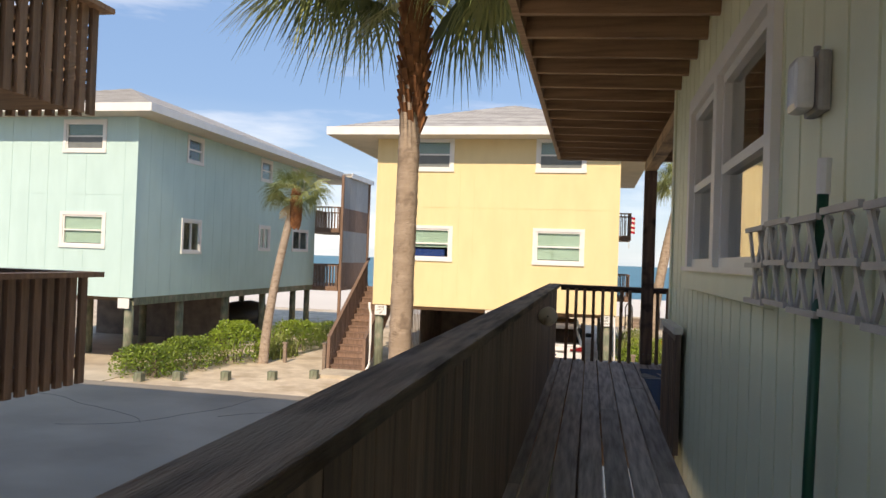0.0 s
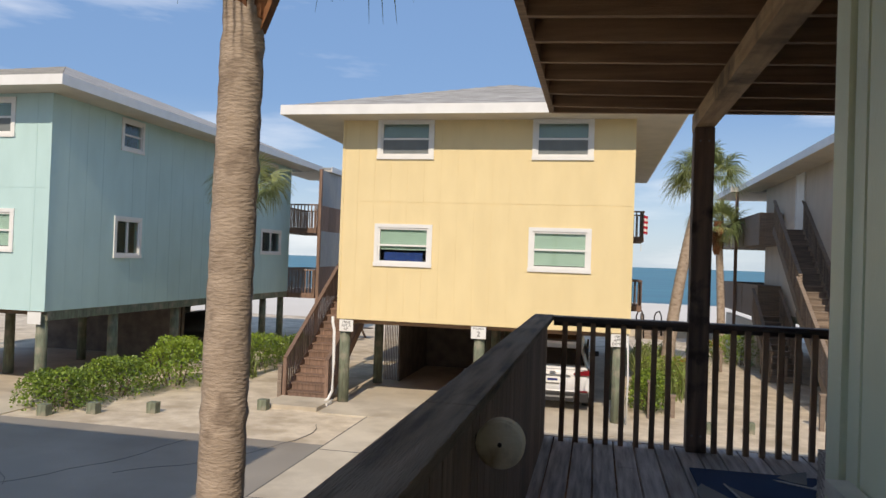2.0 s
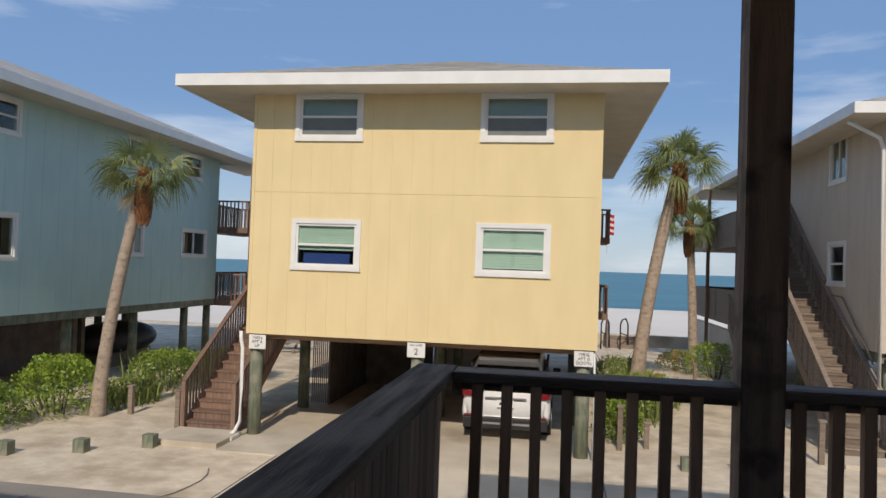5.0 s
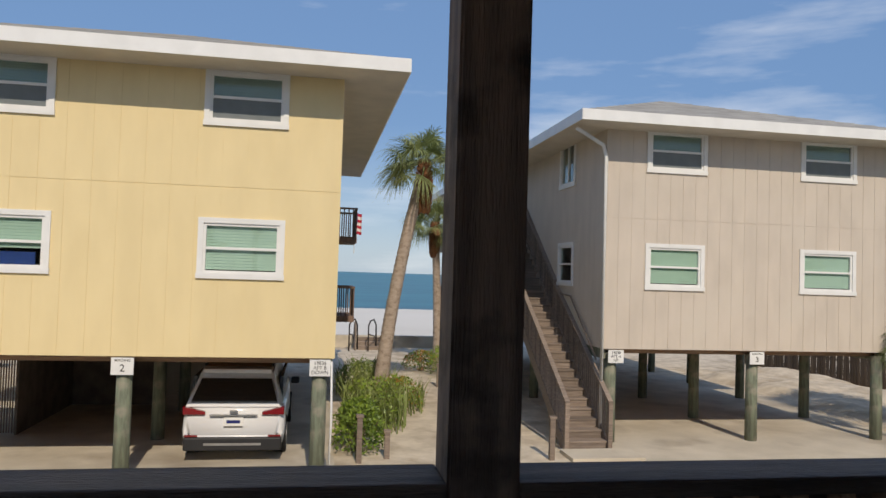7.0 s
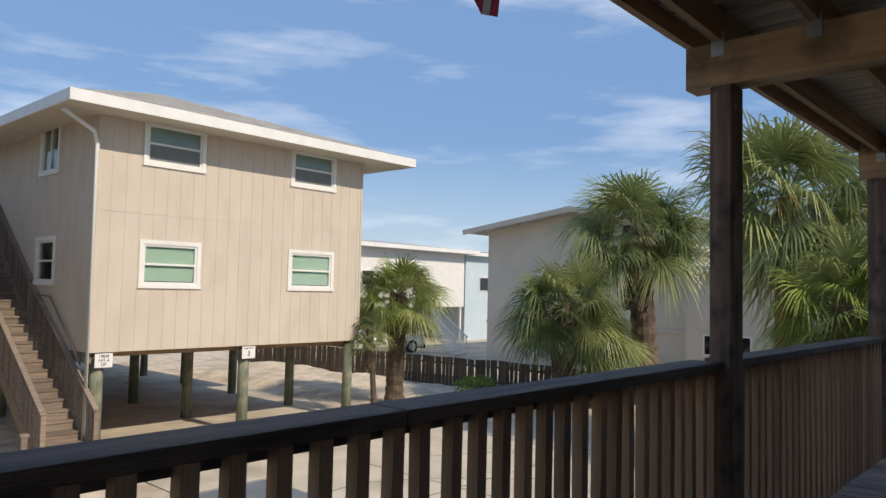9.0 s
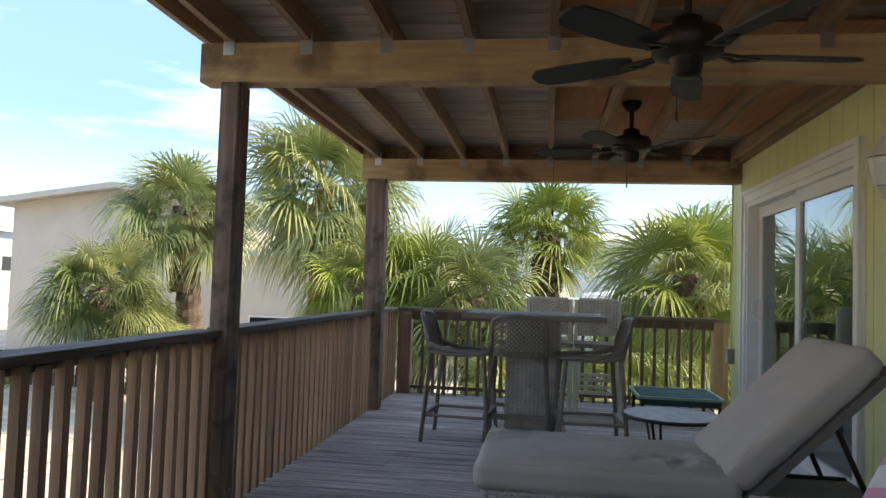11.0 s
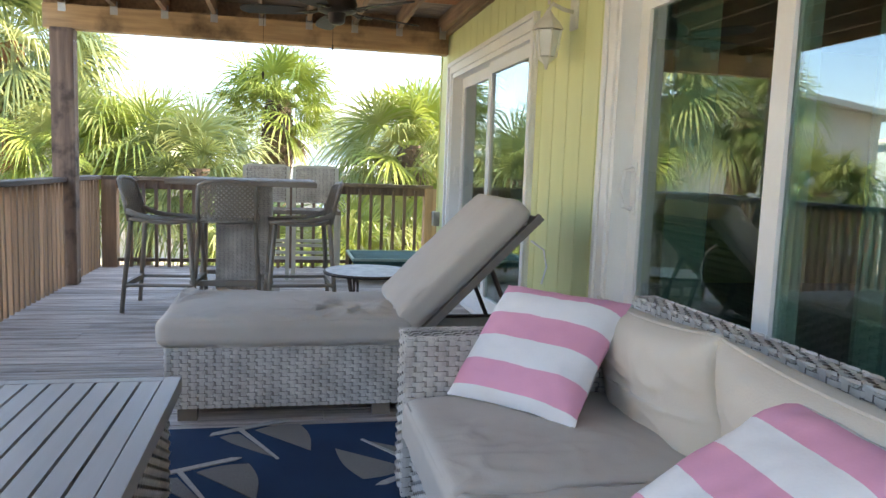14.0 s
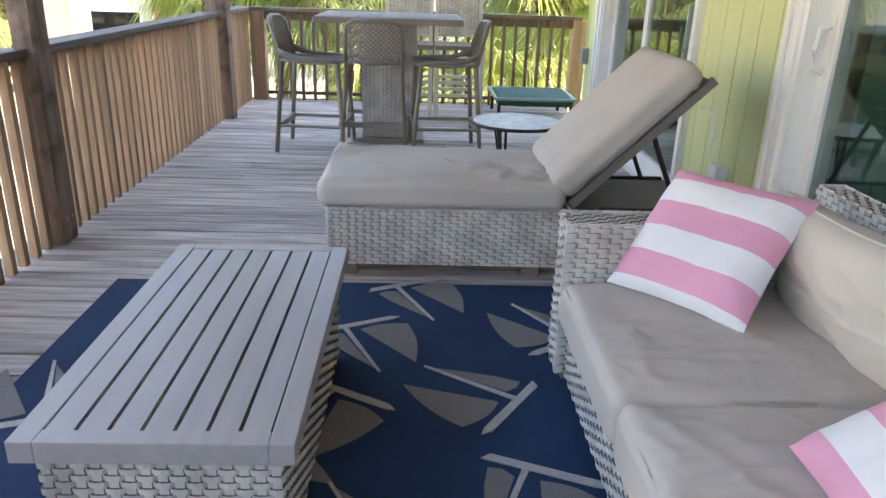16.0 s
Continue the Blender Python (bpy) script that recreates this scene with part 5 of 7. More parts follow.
def shrub(at, rx, ry, h, mats, count, label, seed, leaf=0.07, straps=0, name="shrub"):
    rng = random.Random(seed)
    ob = thing(name, at, label, "shrub", "shrubs")
    bm = bmesh.new()
    for _ in range(9):
        a, r = rng.uniform(0, math.tau), rng.uniform(0.1, 0.7)
        tube(bm, [(math.cos(a) * r * rx * 0.5, math.sin(a) * r * ry * 0.5, -0.03), (math.cos(a) * r * rx, math.sin(a) * r * ry, h * 0.6)], [0.02, 0.008], 5)
    part("stems", bm, "bark", ob)
    bm = bmesh.new()
    for _ in range(count):
        a, t = rng.uniform(0, math.tau), rng.random() ** 0.45
        z = rng.random() ** 0.7
        k = math.sqrt(max(0.05, 1 - (z * 0.93) ** 2.6))
        p = Vector((math.cos(a) * rx * t * k, math.sin(a) * ry * t * k, h * (0.04 + 0.96 * z)))
        p += p.normalized() * 0.12 * h * noise.noise(p * 2.3 + Vector((seed, 0, 0)))
        d = Vector((rng.gauss(0, 1), rng.gauss(0, 1), rng.gauss(0.4, 0.8))).normalized()
        e = d.cross(Vector((rng.gauss(0, 1), rng.gauss(0, 1), rng.gauss(0, 1)))).normalized()
        L = leaf * rng.uniform(0.7, 1.4)
        f = bm.faces.new([bm.verts.new(q) for q in (p, p + d * L * 0.5 + e * L * 0.32, p + d * L, p + d * L * 0.5 - e * L * 0.32)])
        f.material_index = rng.choice((0, 0, 1))
    for _ in range(straps):
        a, t = rng.uniform(0, math.tau), rng.random() ** 0.5
        p = Vector((math.cos(a) * rx * t, math.sin(a) * ry * t, 0))
        b = rng.uniform(0, math.tau)
        L = h * rng.uniform(0.7, 1.25)
        o = Vector((math.cos(b), math.sin(b), 0))
        s = Vector((-o.y, o.x, 0)) * 0.018
        q1, q2 = p + Vector((0, 0, L * 0.6)) + o * L * 0.12, p + Vector((0, 0, L)) + o * L * 0.45
        f = bm.faces.new([bm.verts.new(q) for q in (p + s, p - s, q1 - s, q1 + s)])
        f.material_index = 2
        f = bm.faces.new([bm.verts.new(q) for q in (q1 + s, q1 - s, q2)])
        f.material_index = 2
    part("leaves", bm, (*mats, "grassy"), ob)
    return ob


G2 = ("bush", "bush_lime")
shrub((-10.7, 18.5, GZ), 1.0, 0.8, 0.80, ("bush", "bush_lime"), 3400, "clipped green hedge at the bed's end", 31)
shrub((-10.5, 20.1, GZ), 1.0, 1.1, 0.88, ("bush", "bush_lime"), 3400, "clipped green hedge along the drive", 32)
shrub((-9.9, 21.9, GZ), 0.95, 1.3, 1.22, ("bush_lime", "bush_lime"), 3800, "bright green shrub with pink flower heads", 33)
shrub((-9.2, 23.4, GZ), 0.7, 1.0, 0.55, ("grassy", "bush"), 900, "strappy groundcover along the sand edge", 34, straps=160)
shrub((-9.4, 25.6, GZ), 1.0, 1.6, 1.0, ("bush_lime", "bush"), 3000, "bright green shrub below a leaning palm", 35, straps=60)
shrub((-9.2, 28.0, GZ), 0.9, 1.4, 0.75, ("bush", "bush_lime"), 2200, "green shrub in the sandy bed", 36, straps=60)
shrub((2.25, 23.3, GZ), 0.55, 0.9, 0.95, ("bush", "bush_lime"), 2600, "rounded green shrub beside the parking slab", 37)
shrub((2.7, 25.6, GZ), 0.8, 1.4, 1.0, ("bush_lime", "grassy"), 1400, "tall strappy plants with yellow and orange leaves", 38, straps=240)
shrub((3.5, 27.8, GZ), 0.8, 1.3, 0.75, ("bush_lime", "bush_red"), 1300, "mixed croton shrub with orange leaves", 39, straps=120)
shrub((2.8, 30.2, GZ), 0.9, 1.3, 0.9, ("grassy", "bush"), 1300, "green strappy bed around a palm", 40, straps=160)
shrub((6.3, 33.6, GZ), 1.2, 1.0, 1.1, ("bush_lime", "bush"), 2600, "bright green shrub before the balcony", 41)
shrub((5.2, 35.0, GZ), 0.8, 0.8, 0.7, ("bush", "bush_red"), 1300, "shrub with red flowers by the path", 42)
shrub((19.6, 23.5, GZ), 0.9, 0.8, 0.7, ("bush_lime", "bush"), 1100, "small green shrub by the fence", 43)
shrub((12.2, 9.8, GZ), 1.1, 1.0, 1.5, ("bush", "bush_lime"), 2000, "leafy green shrub below the deck's end", 44, straps=80)


# low sand bank between the beige house and the fence
bm = bmesh.new()
nx, ny = 40, 80
rows_v = []
for i in range(nx + 1):
    line = []
    for j in range(ny + 1):
        u, v = i / nx, j / ny
        p = Vector((15.4 + 5.6 * u, 20.6 + 16.0 * v, 0))
        edge = min(1.0, 6 * min(u, 1 - u), 8 * min(v, 1 - v))
        h = 0.16 + 0.20 * noise.noise(p * 0.5) + 0.07 * noise.noise(p * 1.9) + 0.03 * noise.noise(p * 5.0)
        line.append(bm.verts.new((p.x + 0.25 * noise.noise(p * 0.8 + Vector((7, 0, 0))) * (1 if edge < 1 else 0), p.y, GZ - 0.04 + edge * (0.06 + max(0.0, h)))))
    rows_v.append(line)
for a, b in zip(rows_v, rows_v[1:]):
    for k in range(ny):
        bm.faces.new((a[k], b[k], b[k + 1], a[k + 1]))
tagged(part("sand_bank", bm, "sand", smooth=True), "uneven bank of pale sand along the fence", "sand", kind="structure")
# handrails of the beach steps
for x in (2.85, 3.70):
    ob = thing("beach_handrail", (x, 41.2, GZ), "dark bent pipe handrail at the beach steps", "handrail", "beach handrails")
    bm = bmesh.new()
    tube(bm, [(0, 0, -0.05), (0, 0, 1.15), (0.08, 0.05, 1.35), (0.25, 0.3, 1.40), (0.38, 0.6, 1.15), (0.42, 0.75, -0.05)], 0.035, 8)
    part("outer_bar", bm, "metal_dark", ob, smooth=True)
    bm = bmesh.new()
    tube(bm, [(0.03, 0.02, 0.75), (0.40, 0.66, 0.60)], 0.025, 6)
    part("middle_bar", bm, "metal_dark", ob, smooth=True)

# ---- east side: fence and houses ----
fence = thing("picket_fence", (21.3, 22.0, GZ), "grey-brown weathered dog-ear picket fence", "fence")
me_p = None
a, b = Vector((0.5, -1.0, 0)), Vector((-1.2, 16.5, 0))
n = 110
for i in range(n + 1):
    p = a.lerp(b, i / n)
    if me_p is None:
        bm = bmesh.new()
        v = B(bm, -0.012, 0.012, -0.068, 0.068, -0.03, 1.05)
        for q in v:
            if q.co.z > 1 and abs(q.co.y) > 0.05:
                q.co.z -= 0.03
        ob = part("picket", bm, "fence", fence)
        me_p = ob.data
    else:
        ob = new("picket", me_p)
        ob.parent = fence
    ob.matrix_basis = pose(p.x, p.y, 0.06 * noise.noise(p * 0.7), random.uniform(-2, 2), random.uniform(-1.5, 1.5), 5.5)
for z in (0.3, 0.8):
    bm = bmesh.new()
    beam_between(bm, a + Vector((0.03, 0, z)), b + Vector((0.03, 0, z)), 0.04, 0.08)
    part("rail", bm, "fence", fence)


def plain_house(name, x0, x1, y0, y1, h, over, mat, label, roofmat, rise=1.2, windows=(), lift=0.0):
    ob = thing(name, (x0, y0, GZ), label, "house", "houses to the east")
    w, d = x1 - x0, y1 - y0
    boxpart("wall", (0, w, 0, d, lift - 0.1, h), mat, ob)
    if lift:
        for px in (0.1, w / 2, w - 0.25):
            for py in (0.1, d / 2, d - 0.25):
                boxpart("post", (px, px + 0.15, py, py + 0.15, -0.1, lift - 0.1), "white", ob)
        # added dark sheet stands for the shade beneath the raised house
        boxpart("rear_wall", (0.3, w - 0.3, d - 0.5, d - 0.4, -0.1, lift - 0.1), "fence", ob)
    bm = bmesh.new()
    o = over
    v = [bm.verts.new(p) for p in ((-o, -o, h + 0.05), (w + o, -o, h + 0.05), (w + o, d + o, h + 0.05), (-o, d + o, h + 0.05), (w / 2, min(d, w) / 2, h + rise), (w / 2, d - min(d, w) / 2, h + rise))]
    for f in ((0, 1, 4), (1, 2, 5, 4), (2, 3, 5), (3, 0, 4, 5), (0, 3, 2, 1)):
        bm.faces.new([v[i] for i in f])
    part("roof", bm, roofmat, ob)
    bm = bmesh.new()
    for q in ((-o - 0.03, -o, -o, d + o), (w + o, w + o + 0.03, -o, d + o), (-o - 0.03, w + o + 0.03, -o - 0.03, -o), (-o - 0.03, w + o + 0.03, d + o, d + o + 0.03)):
        B(bm, *q, h - 0.17, h + 0.07)
    part("fascia", bm, "white", ob)
    for face, u, z, ww, hh in windows:
        if face == "w":
            p = boxpart("window", (-0.05, 0.0, u, u + ww, z, z + hh), "white", ob)
            boxpart("pane", (-0.062, -0.048, u + 0.06, u + ww - 0.06, z + 0.06, z + hh - 0.06), "carglass", p)
        else:
            p = boxpart("window", (u, u + ww, -0.05, 0.0, z, z + hh), "white", ob)
            boxpart("pane", (u + 0.06, u + ww - 0.06, -0.062, -0.048, z + 0.06, z + hh - 0.06), "carglass", p)
    return ob


def gable_house(name, x0, x1, y0, y1, eave, ridge, over, label, windows):
    """A low house whose gable end faces west, with a ledge along that wall."""
    ob = thing(name, (x0, y0, GZ), label, "house", "houses to the east")
    w, d, o = x1 - x0, y1 - y0, over
    rise = ridge - eave
    bm = bmesh.new()
    prof = [(0, -0.1), (d, -0.1), (d, eave), (d / 2, ridge), (0, eave)]
    a, b = [bm.verts.new((0, p, q)) for p, q in prof], [bm.verts.new((w, p, q)) for p, q in prof]
    bm.faces.new(a)
    bm.faces.new(b[::-1])
    for k in range(5):
        bm.faces.new((a[k], b[k], b[(k + 1) % 5], a[(k + 1) % 5]))
    part("wall", bm, "cream", ob)
    drop = o * rise / (d / 2)
    for s in (0, 1):
        ye, yr = (-o, d / 2) if s == 0 else (d + o, d / 2)
        bm = bmesh.new()
        c = [(-o, ye, eave - drop + 0.02), (w + o, ye, eave - drop + 0.02), (w + o, yr, ridge + 0.02), (-o, yr, ridge + 0.02)]
        lo_v = [bm.verts.new(p) for p in c]
        hi_v = [bm.verts.new((p[0], p[1], p[2] + 0.14)) for p in c]
        bm.faces.new(lo_v)
        bm.faces.new(hi_v[::-1])
        for k in range(4):
            bm.faces.new((lo_v[k], lo_v[(k + 1) % 4], hi_v[(k + 1) % 4], hi_v[k]))
        part("roof", bm, "shingle", ob, "low-pitched grey roof slope")
        bm = bmesh.new()
        beam_between(bm, (-o - 0.02, ye, eave - drop + 0.05), (-o - 0.02, yr, ridge + 0.05), 0.04, 0.24)
        part("barge_board", bm, "soffit", ob)
    boxpart("ledge", (-0.07, -0.002, 0.0, d, 1.92, 2.04), "cream", ob)
    for u, z, ww, hh in windows:
        p = boxpart("window", (-0.05, -0.002, u, u + ww, z, z + hh), "white", ob)
        boxpart("pane", (-0.062, -0.048, u + 0.06, u + ww - 0.06, z + 0.06, z + hh - 0.06), "carglass", p)
    return ob


gable_house("cream_house", 29.4, 42.0, 20.6, 30.9, 6.35, 7.05, 0.9, "cream stucco house with a low-pitched gable roof", ((2.8, 0.55, 2.2, 1.3),))
plain_house("cream_house_wing", 28.6, 36.0, 14.2, 20.5, 4.5, 0.35, "cream", "low cream wing of a house with a flat-looking roof", "shingle", 0.3, (("w", 1.2, 1.2, 1.8, 0.8), ("w", 3.8, 1.2, 1.8, 0.8)))
plain_house("low_cream_building", 27.2, 34.0, 7.0, 14.1, 3.0, 0.3, "cream", "low cream outbuilding with a pale roof", "white", 0.3, (("w", 3.2, 1.1, 1.8, 0.8),))
plain_house("white_house", 28.0, 38.3, 40.0, 47.0, 6.0, 0.7, "white", "white two-storey house beyond the fence", "shingle", 0.55, (("s", 1.2, 3.6, 1.0, 0.9), ("s", 5.0, 3.6, 1.0, 0.9)), 2.45)
plain_house("pale_blue_house", 39.6, 49.0, 41.0, 50.0, 6.0, 0.5, "bluewall", "pale blue house beyond the fence", "shingle", 0.6, (("s", 1.5, 3.4, 1.2, 1.0), ("w", 2.5, 3.4, 1.0, 1.0)))
plain_house("long_cream_building", 26.0, 36.0, -22.0, 6.0, 3.2, 0.5, "cream", "low cream building with a pale roof", "white", 0.9)
plain_house("far_blue_house", 44.0, 56.0, -4.0, 6.5, 6.2, 0.6, "bluewall", "pale blue house with a white roof", "white", 1.6, (("w", 2.5, 3.9, 0.9, 0.6), ("w", 6.5, 3.9, 0.9, 0.6)))
ob = thing("white_stairs", (29.9, 33.4, GZ), "white railed outside stairs of a house", "stairs", "outside stairs")
for k in range(10):
    boxpart("tread", (0, 0.9, k * 0.28, k * 0.28 + 0.3, k * 0.19 + 0.1, k * 0.19 + 0.16), "white", ob)
for s in (0.0, 0.9):
    bm = bmesh.new()
    beam_between(bm, (s, -0.1, 1.0), (s, 2.8, 2.9), 0.06, 0.06)
    k = 0.0
    while k < 2.8:
        B(bm, s - 0.02, s + 0.02, k - 0.02, k + 0.02, k * 0.68, k * 0.68 + 1.05)
        k += 0.14
    part("handrail", bm, "white", ob)
tagged(boxpart("garden_wall", (11.5, 30.0, -3.0, -2.8, GZ, GZ + 1.8), "cream"), "cream garden wall behind the palms", "wall", kind="structure")

# ---- the neighbouring deck to the west ----
nb = thing("neighbour_deck", (-12.0, -6.0, 0), "dark brown two-level wooden deck of the next building", "deck", kind="")
W2, D2 = 8.62, 12.27
boxpart("lower_floor", (0, W2 - 0.06, 0, D2 + 0.02, 0.03, 0.12), "rail_dark", nb)
boxpart("upper_floor", (0, W2 - 0.03, 0, D2 + 0.02, 2.37, 2.52), "joist", nb)
boxpart("fascia", (0, W2 - 0.5, D2 - 0.5, D2 - 0.46, 2.12, 2.36), "lampwhite", nb, "pale painted fascia board")
for z0, z1, mt in ((0.0, 0.92, "rail_dark"), (2.33, 3.25, "picket")):
    for k in range(44):
        boxpart("picket", (W2 - 0.02, W2 + 0.02, D2 + 0.02 - k * 0.135, D2 + 0.095 - k * 0.135, z0, z1), mt, nb)
    for k in range(16):
        boxpart("picket", (W2 - 0.19 - k * 0.135, W2 - 0.115 - k * 0.135, D2 + 0.06, D2 + 0.1, z0, z1), mt, nb)
    boxpart("rail_cap", (W2 - 0.05, W2 + 0.11, 0, D2 + 0.19, z1, z1 + 0.045), mt, nb)
    boxpart("rail_cap", (0, W2 - 0.052, D2, D2 + 0.19, z1, z1 + 0.045), mt, nb)
    boxpart("bottom_rail", (W2 - 0.06, W2 - 0.022, 0, D2 + 0.06, z0 + 0.13, z0 + 0.22), mt, nb)
bm = bmesh.new()
for k in range(-6, 70):
    for q in (-1, 1):
        y = D2 + 0.02 - k * 0.10
        za, zb, yb = 2.56, 3.22, y + q * 0.66
        if max(y, yb) > D2 + 0.05:
            c = (D2 + 0.05 - min(y, yb)) / 0.66
            if c <= 0:
                continue
            if q > 0:
                yb, zb = D2 + 0.05, za + 0.66 * c
            else:
                y, za = D2 + 0.05, zb - 0.66 * c
        beam_between(bm, (W2 - 0.045, y, za), (W2 - 0.045, yb, zb), 0.008, 0.035)
tagged(part("lattice", bm, "picket", nb, "diagonal lattice behind the pickets"), kind="stuff")
boxpart("wall", (0.0, W2 - 2.0, 0, D2 - 3.0, -0.2, 5.2), "beige", nb)
# unseen roof, placed to cast the shadow on the road
boxpart("roof", (-0.8, 7.75, -0.8, 13.5, 5.25, 5.45), "shingle", nb)
for x in (0.3, 4.4):
    boxpart("post", (x - 0.07, x + 0.07, D2 - 1.5, D2 - 1.36, GZ - 0.1, 2.37), "post", nb)


# ---- furniture on the deck ----
def weave(bm, u0, u1, v0, v1, put, cell=0.034, row=0.0165, bulge=0.008):
    """Woven strands over a flat panel; put(u, v, d) gives the point d out of the panel."""
    nu, nv = max(1, round((u1 - u0) / cell)), max(1, round((v1 - v0) / row))
    cu, cv = (u1 - u0) / nu, (v1 - v0) / nv
    for j in range(nv):
        for i in range(nu):
            over = (i + j) % 2 == 0
            a, b = u0 + i * cu, u0 + (i + 1) * cu
            c, d = v0 + j * cv + cv * 0.07, v0 + (j + 1) * cv - cv * 0.07
            if over:
                us, hs = [a - cu * 0.30, a + cu * 0.06, (a + b) / 2, b - cu * 0.06, b + cu * 0.30], [-0.004, bulge * 0.85, bulge * 1.1, bulge * 0.85, -0.004]
                us = [min(max(q, u0), u1) for q in us]
                prev = None
                for q, h in zip(us, hs):
                    cur = (bm.verts.new(put(q, c, h)), bm.verts.new(put(q, d, h)))
                    if prev:
                        bm.faces.new((prev[0], cur[0], cur[1], prev[1]))
                    prev = cur
            else:
                m, s = (a + b) / 2, cu * 0.30
                q = [bm.verts.new(put(*p)) for p in ((m - s, c - cv * 0.1, bulge * 0.45), (m + s, c - cv * 0.1, bulge * 0.45), (m + s, d + cv * 0.1, bulge * 0.45), (m - s, d + cv * 0.1, bulge * 0.45))]
                bm.faces.new(q)


def wicker_box(parent, x0, x1, y0, y1, z0, z1, faces="wesnt", name="wicker_panel"):
    """A core dark as the shade in the gaps, with woven panels on the named faces."""
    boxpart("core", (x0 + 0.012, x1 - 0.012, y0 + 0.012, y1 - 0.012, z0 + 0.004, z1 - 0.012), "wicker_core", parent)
    e = 0.004
    if "w" in faces:
        bm = bmesh.new()
        weave(bm, y0, y1, z0, z1, lambda u, v, d: (x0 + 0.012 - d, u, v))
        part(name, bm, "wicker", parent)
    if "e" in faces:
        bm = bmesh.new()
        weave(bm, y0, y1, z0, z1, lambda u, v, d: (x1 - 0.012 + d, u, v))
        part(name, bm, "wicker", parent)
    if "s" in faces:
        bm = bmesh.new()
        weave(bm, x0, x1, z0, z1, lambda u, v, d: (u, y0 + 0.012 - d, v))
        part(name, bm, "wicker", parent)
    if "n" in faces:
        bm = bmesh.new()
        weave(bm, x0, x1, z0, z1, lambda u, v, d: (u, y1 - 0.012 + d, v))
        part(name, bm, "wicker", parent)
    if "t" in faces:
        bm = bmesh.new()
        if x1 - x0 > y1 - y0:
            weave(bm, x0, x1, y0, y1, lambda u, v, d: (u, v, z1 - 0.012 + d))
        else:
            weave(bm, y0, y1, x0, x1, lambda u, v, d: (v, u, z1 - 0.012 + d))
        part(name, bm, "wicker", parent)


def cushion(name, dims, mat, parent, r=0.05, puff=0.02, seed=0, wrinkle=0.006, m=None, label="", crease=0.0):
    """A soft box with rounded edges, swollen faces and creases."""
    x0, x1, y0, y1, z0, z1 = dims
    bm = bmesh.new()
    nx, ny, nz = max(4, int((x1 - x0) / 0.035)), max(4, int((y1 - y0) / 0.035)), max(3, int((z1 - z0) / 0.03))
    bmesh.ops.create_cube(bm, size=2.0)
    bmesh.ops.subdivide_edges(bm, edges=[e for e in bm.edges], cuts=56 if crease else 30, use_grid_fill=True)
    hx, hy, hz = (x1 - x0) / 2, (y1 - y0) / 2, (z1 - z0) / 2
    c = Vector(((x0 + x1) / 2, (y0 + y1) / 2, (z0 + z1) / 2))
    for v in bm.verts:
        p = v.co.copy()
        q = Vector((p.x * hx, p.y * hy, p.z * hz))
        inner = Vector((max(-hx + r, min(hx - r, q.x)), max(-hy + r, min(hy - r, q.y)), max(-hz + r, min(hz - r, q.z))))
        d = q - inner
        if d.length > 1e-6:
            q = inner + d.normalized() * min(r, d.length if d.length < r else r)
        u, w = (1 - p.x ** 2), (1 - p.y ** 2)
        if abs(p.z) > 0.99:
            q.z += math.copysign(puff * (max(u, 0) * max(w, 0)) ** 0.5, p.z)
            q.z += wrinkle * (noise.noise(Vector((q.x * 5, q.y * 9, seed))) + 1.5 * (0.35 - abs(noise.noise(Vector((q.x * 15 + q.y * 6, q.y * 8 - q.x * 5, seed + 3))))) * max(0.0, 0.3 + noise.noise(Vector((q.x * 2.5, q.y * 2.5, seed + 8)))) * 1.6)
            if crease and p.z > 0.99:
                g = Vector((q.x * 3.2, q.y * 3.2, seed))
                wv = Vector((q.x * 9 + 1.6 * noise.noise(g), q.y * 9 + 1.6 * noise.noise(g + Vector((9, 0, 0))), seed + 5))
                ridge = max(0.0, 1 - 5.5 * abs(noise.noise(wv))) ** 1.6
                q.z += crease * ridge * max(0.0, min(1.0, 0.4 + 1.6 * noise.noise(Vector((q.x * 2.1, q.y * 2.1, seed + 17)))))
        else:
            q += Vector((p.x if abs(p.x) > 0.99 else 0, p.y if abs(p.y) > 0.99 else 0, 0)) * 0.006 * noise.noise(q * 8 + Vector((seed, 0, 0)))
        v.co = c + q
    if m is not None:
        bmesh.ops.transform(bm, matrix=m, verts=bm.verts)
    ob = part(name, bm, mat, parent, label, smooth=True)
    return ob


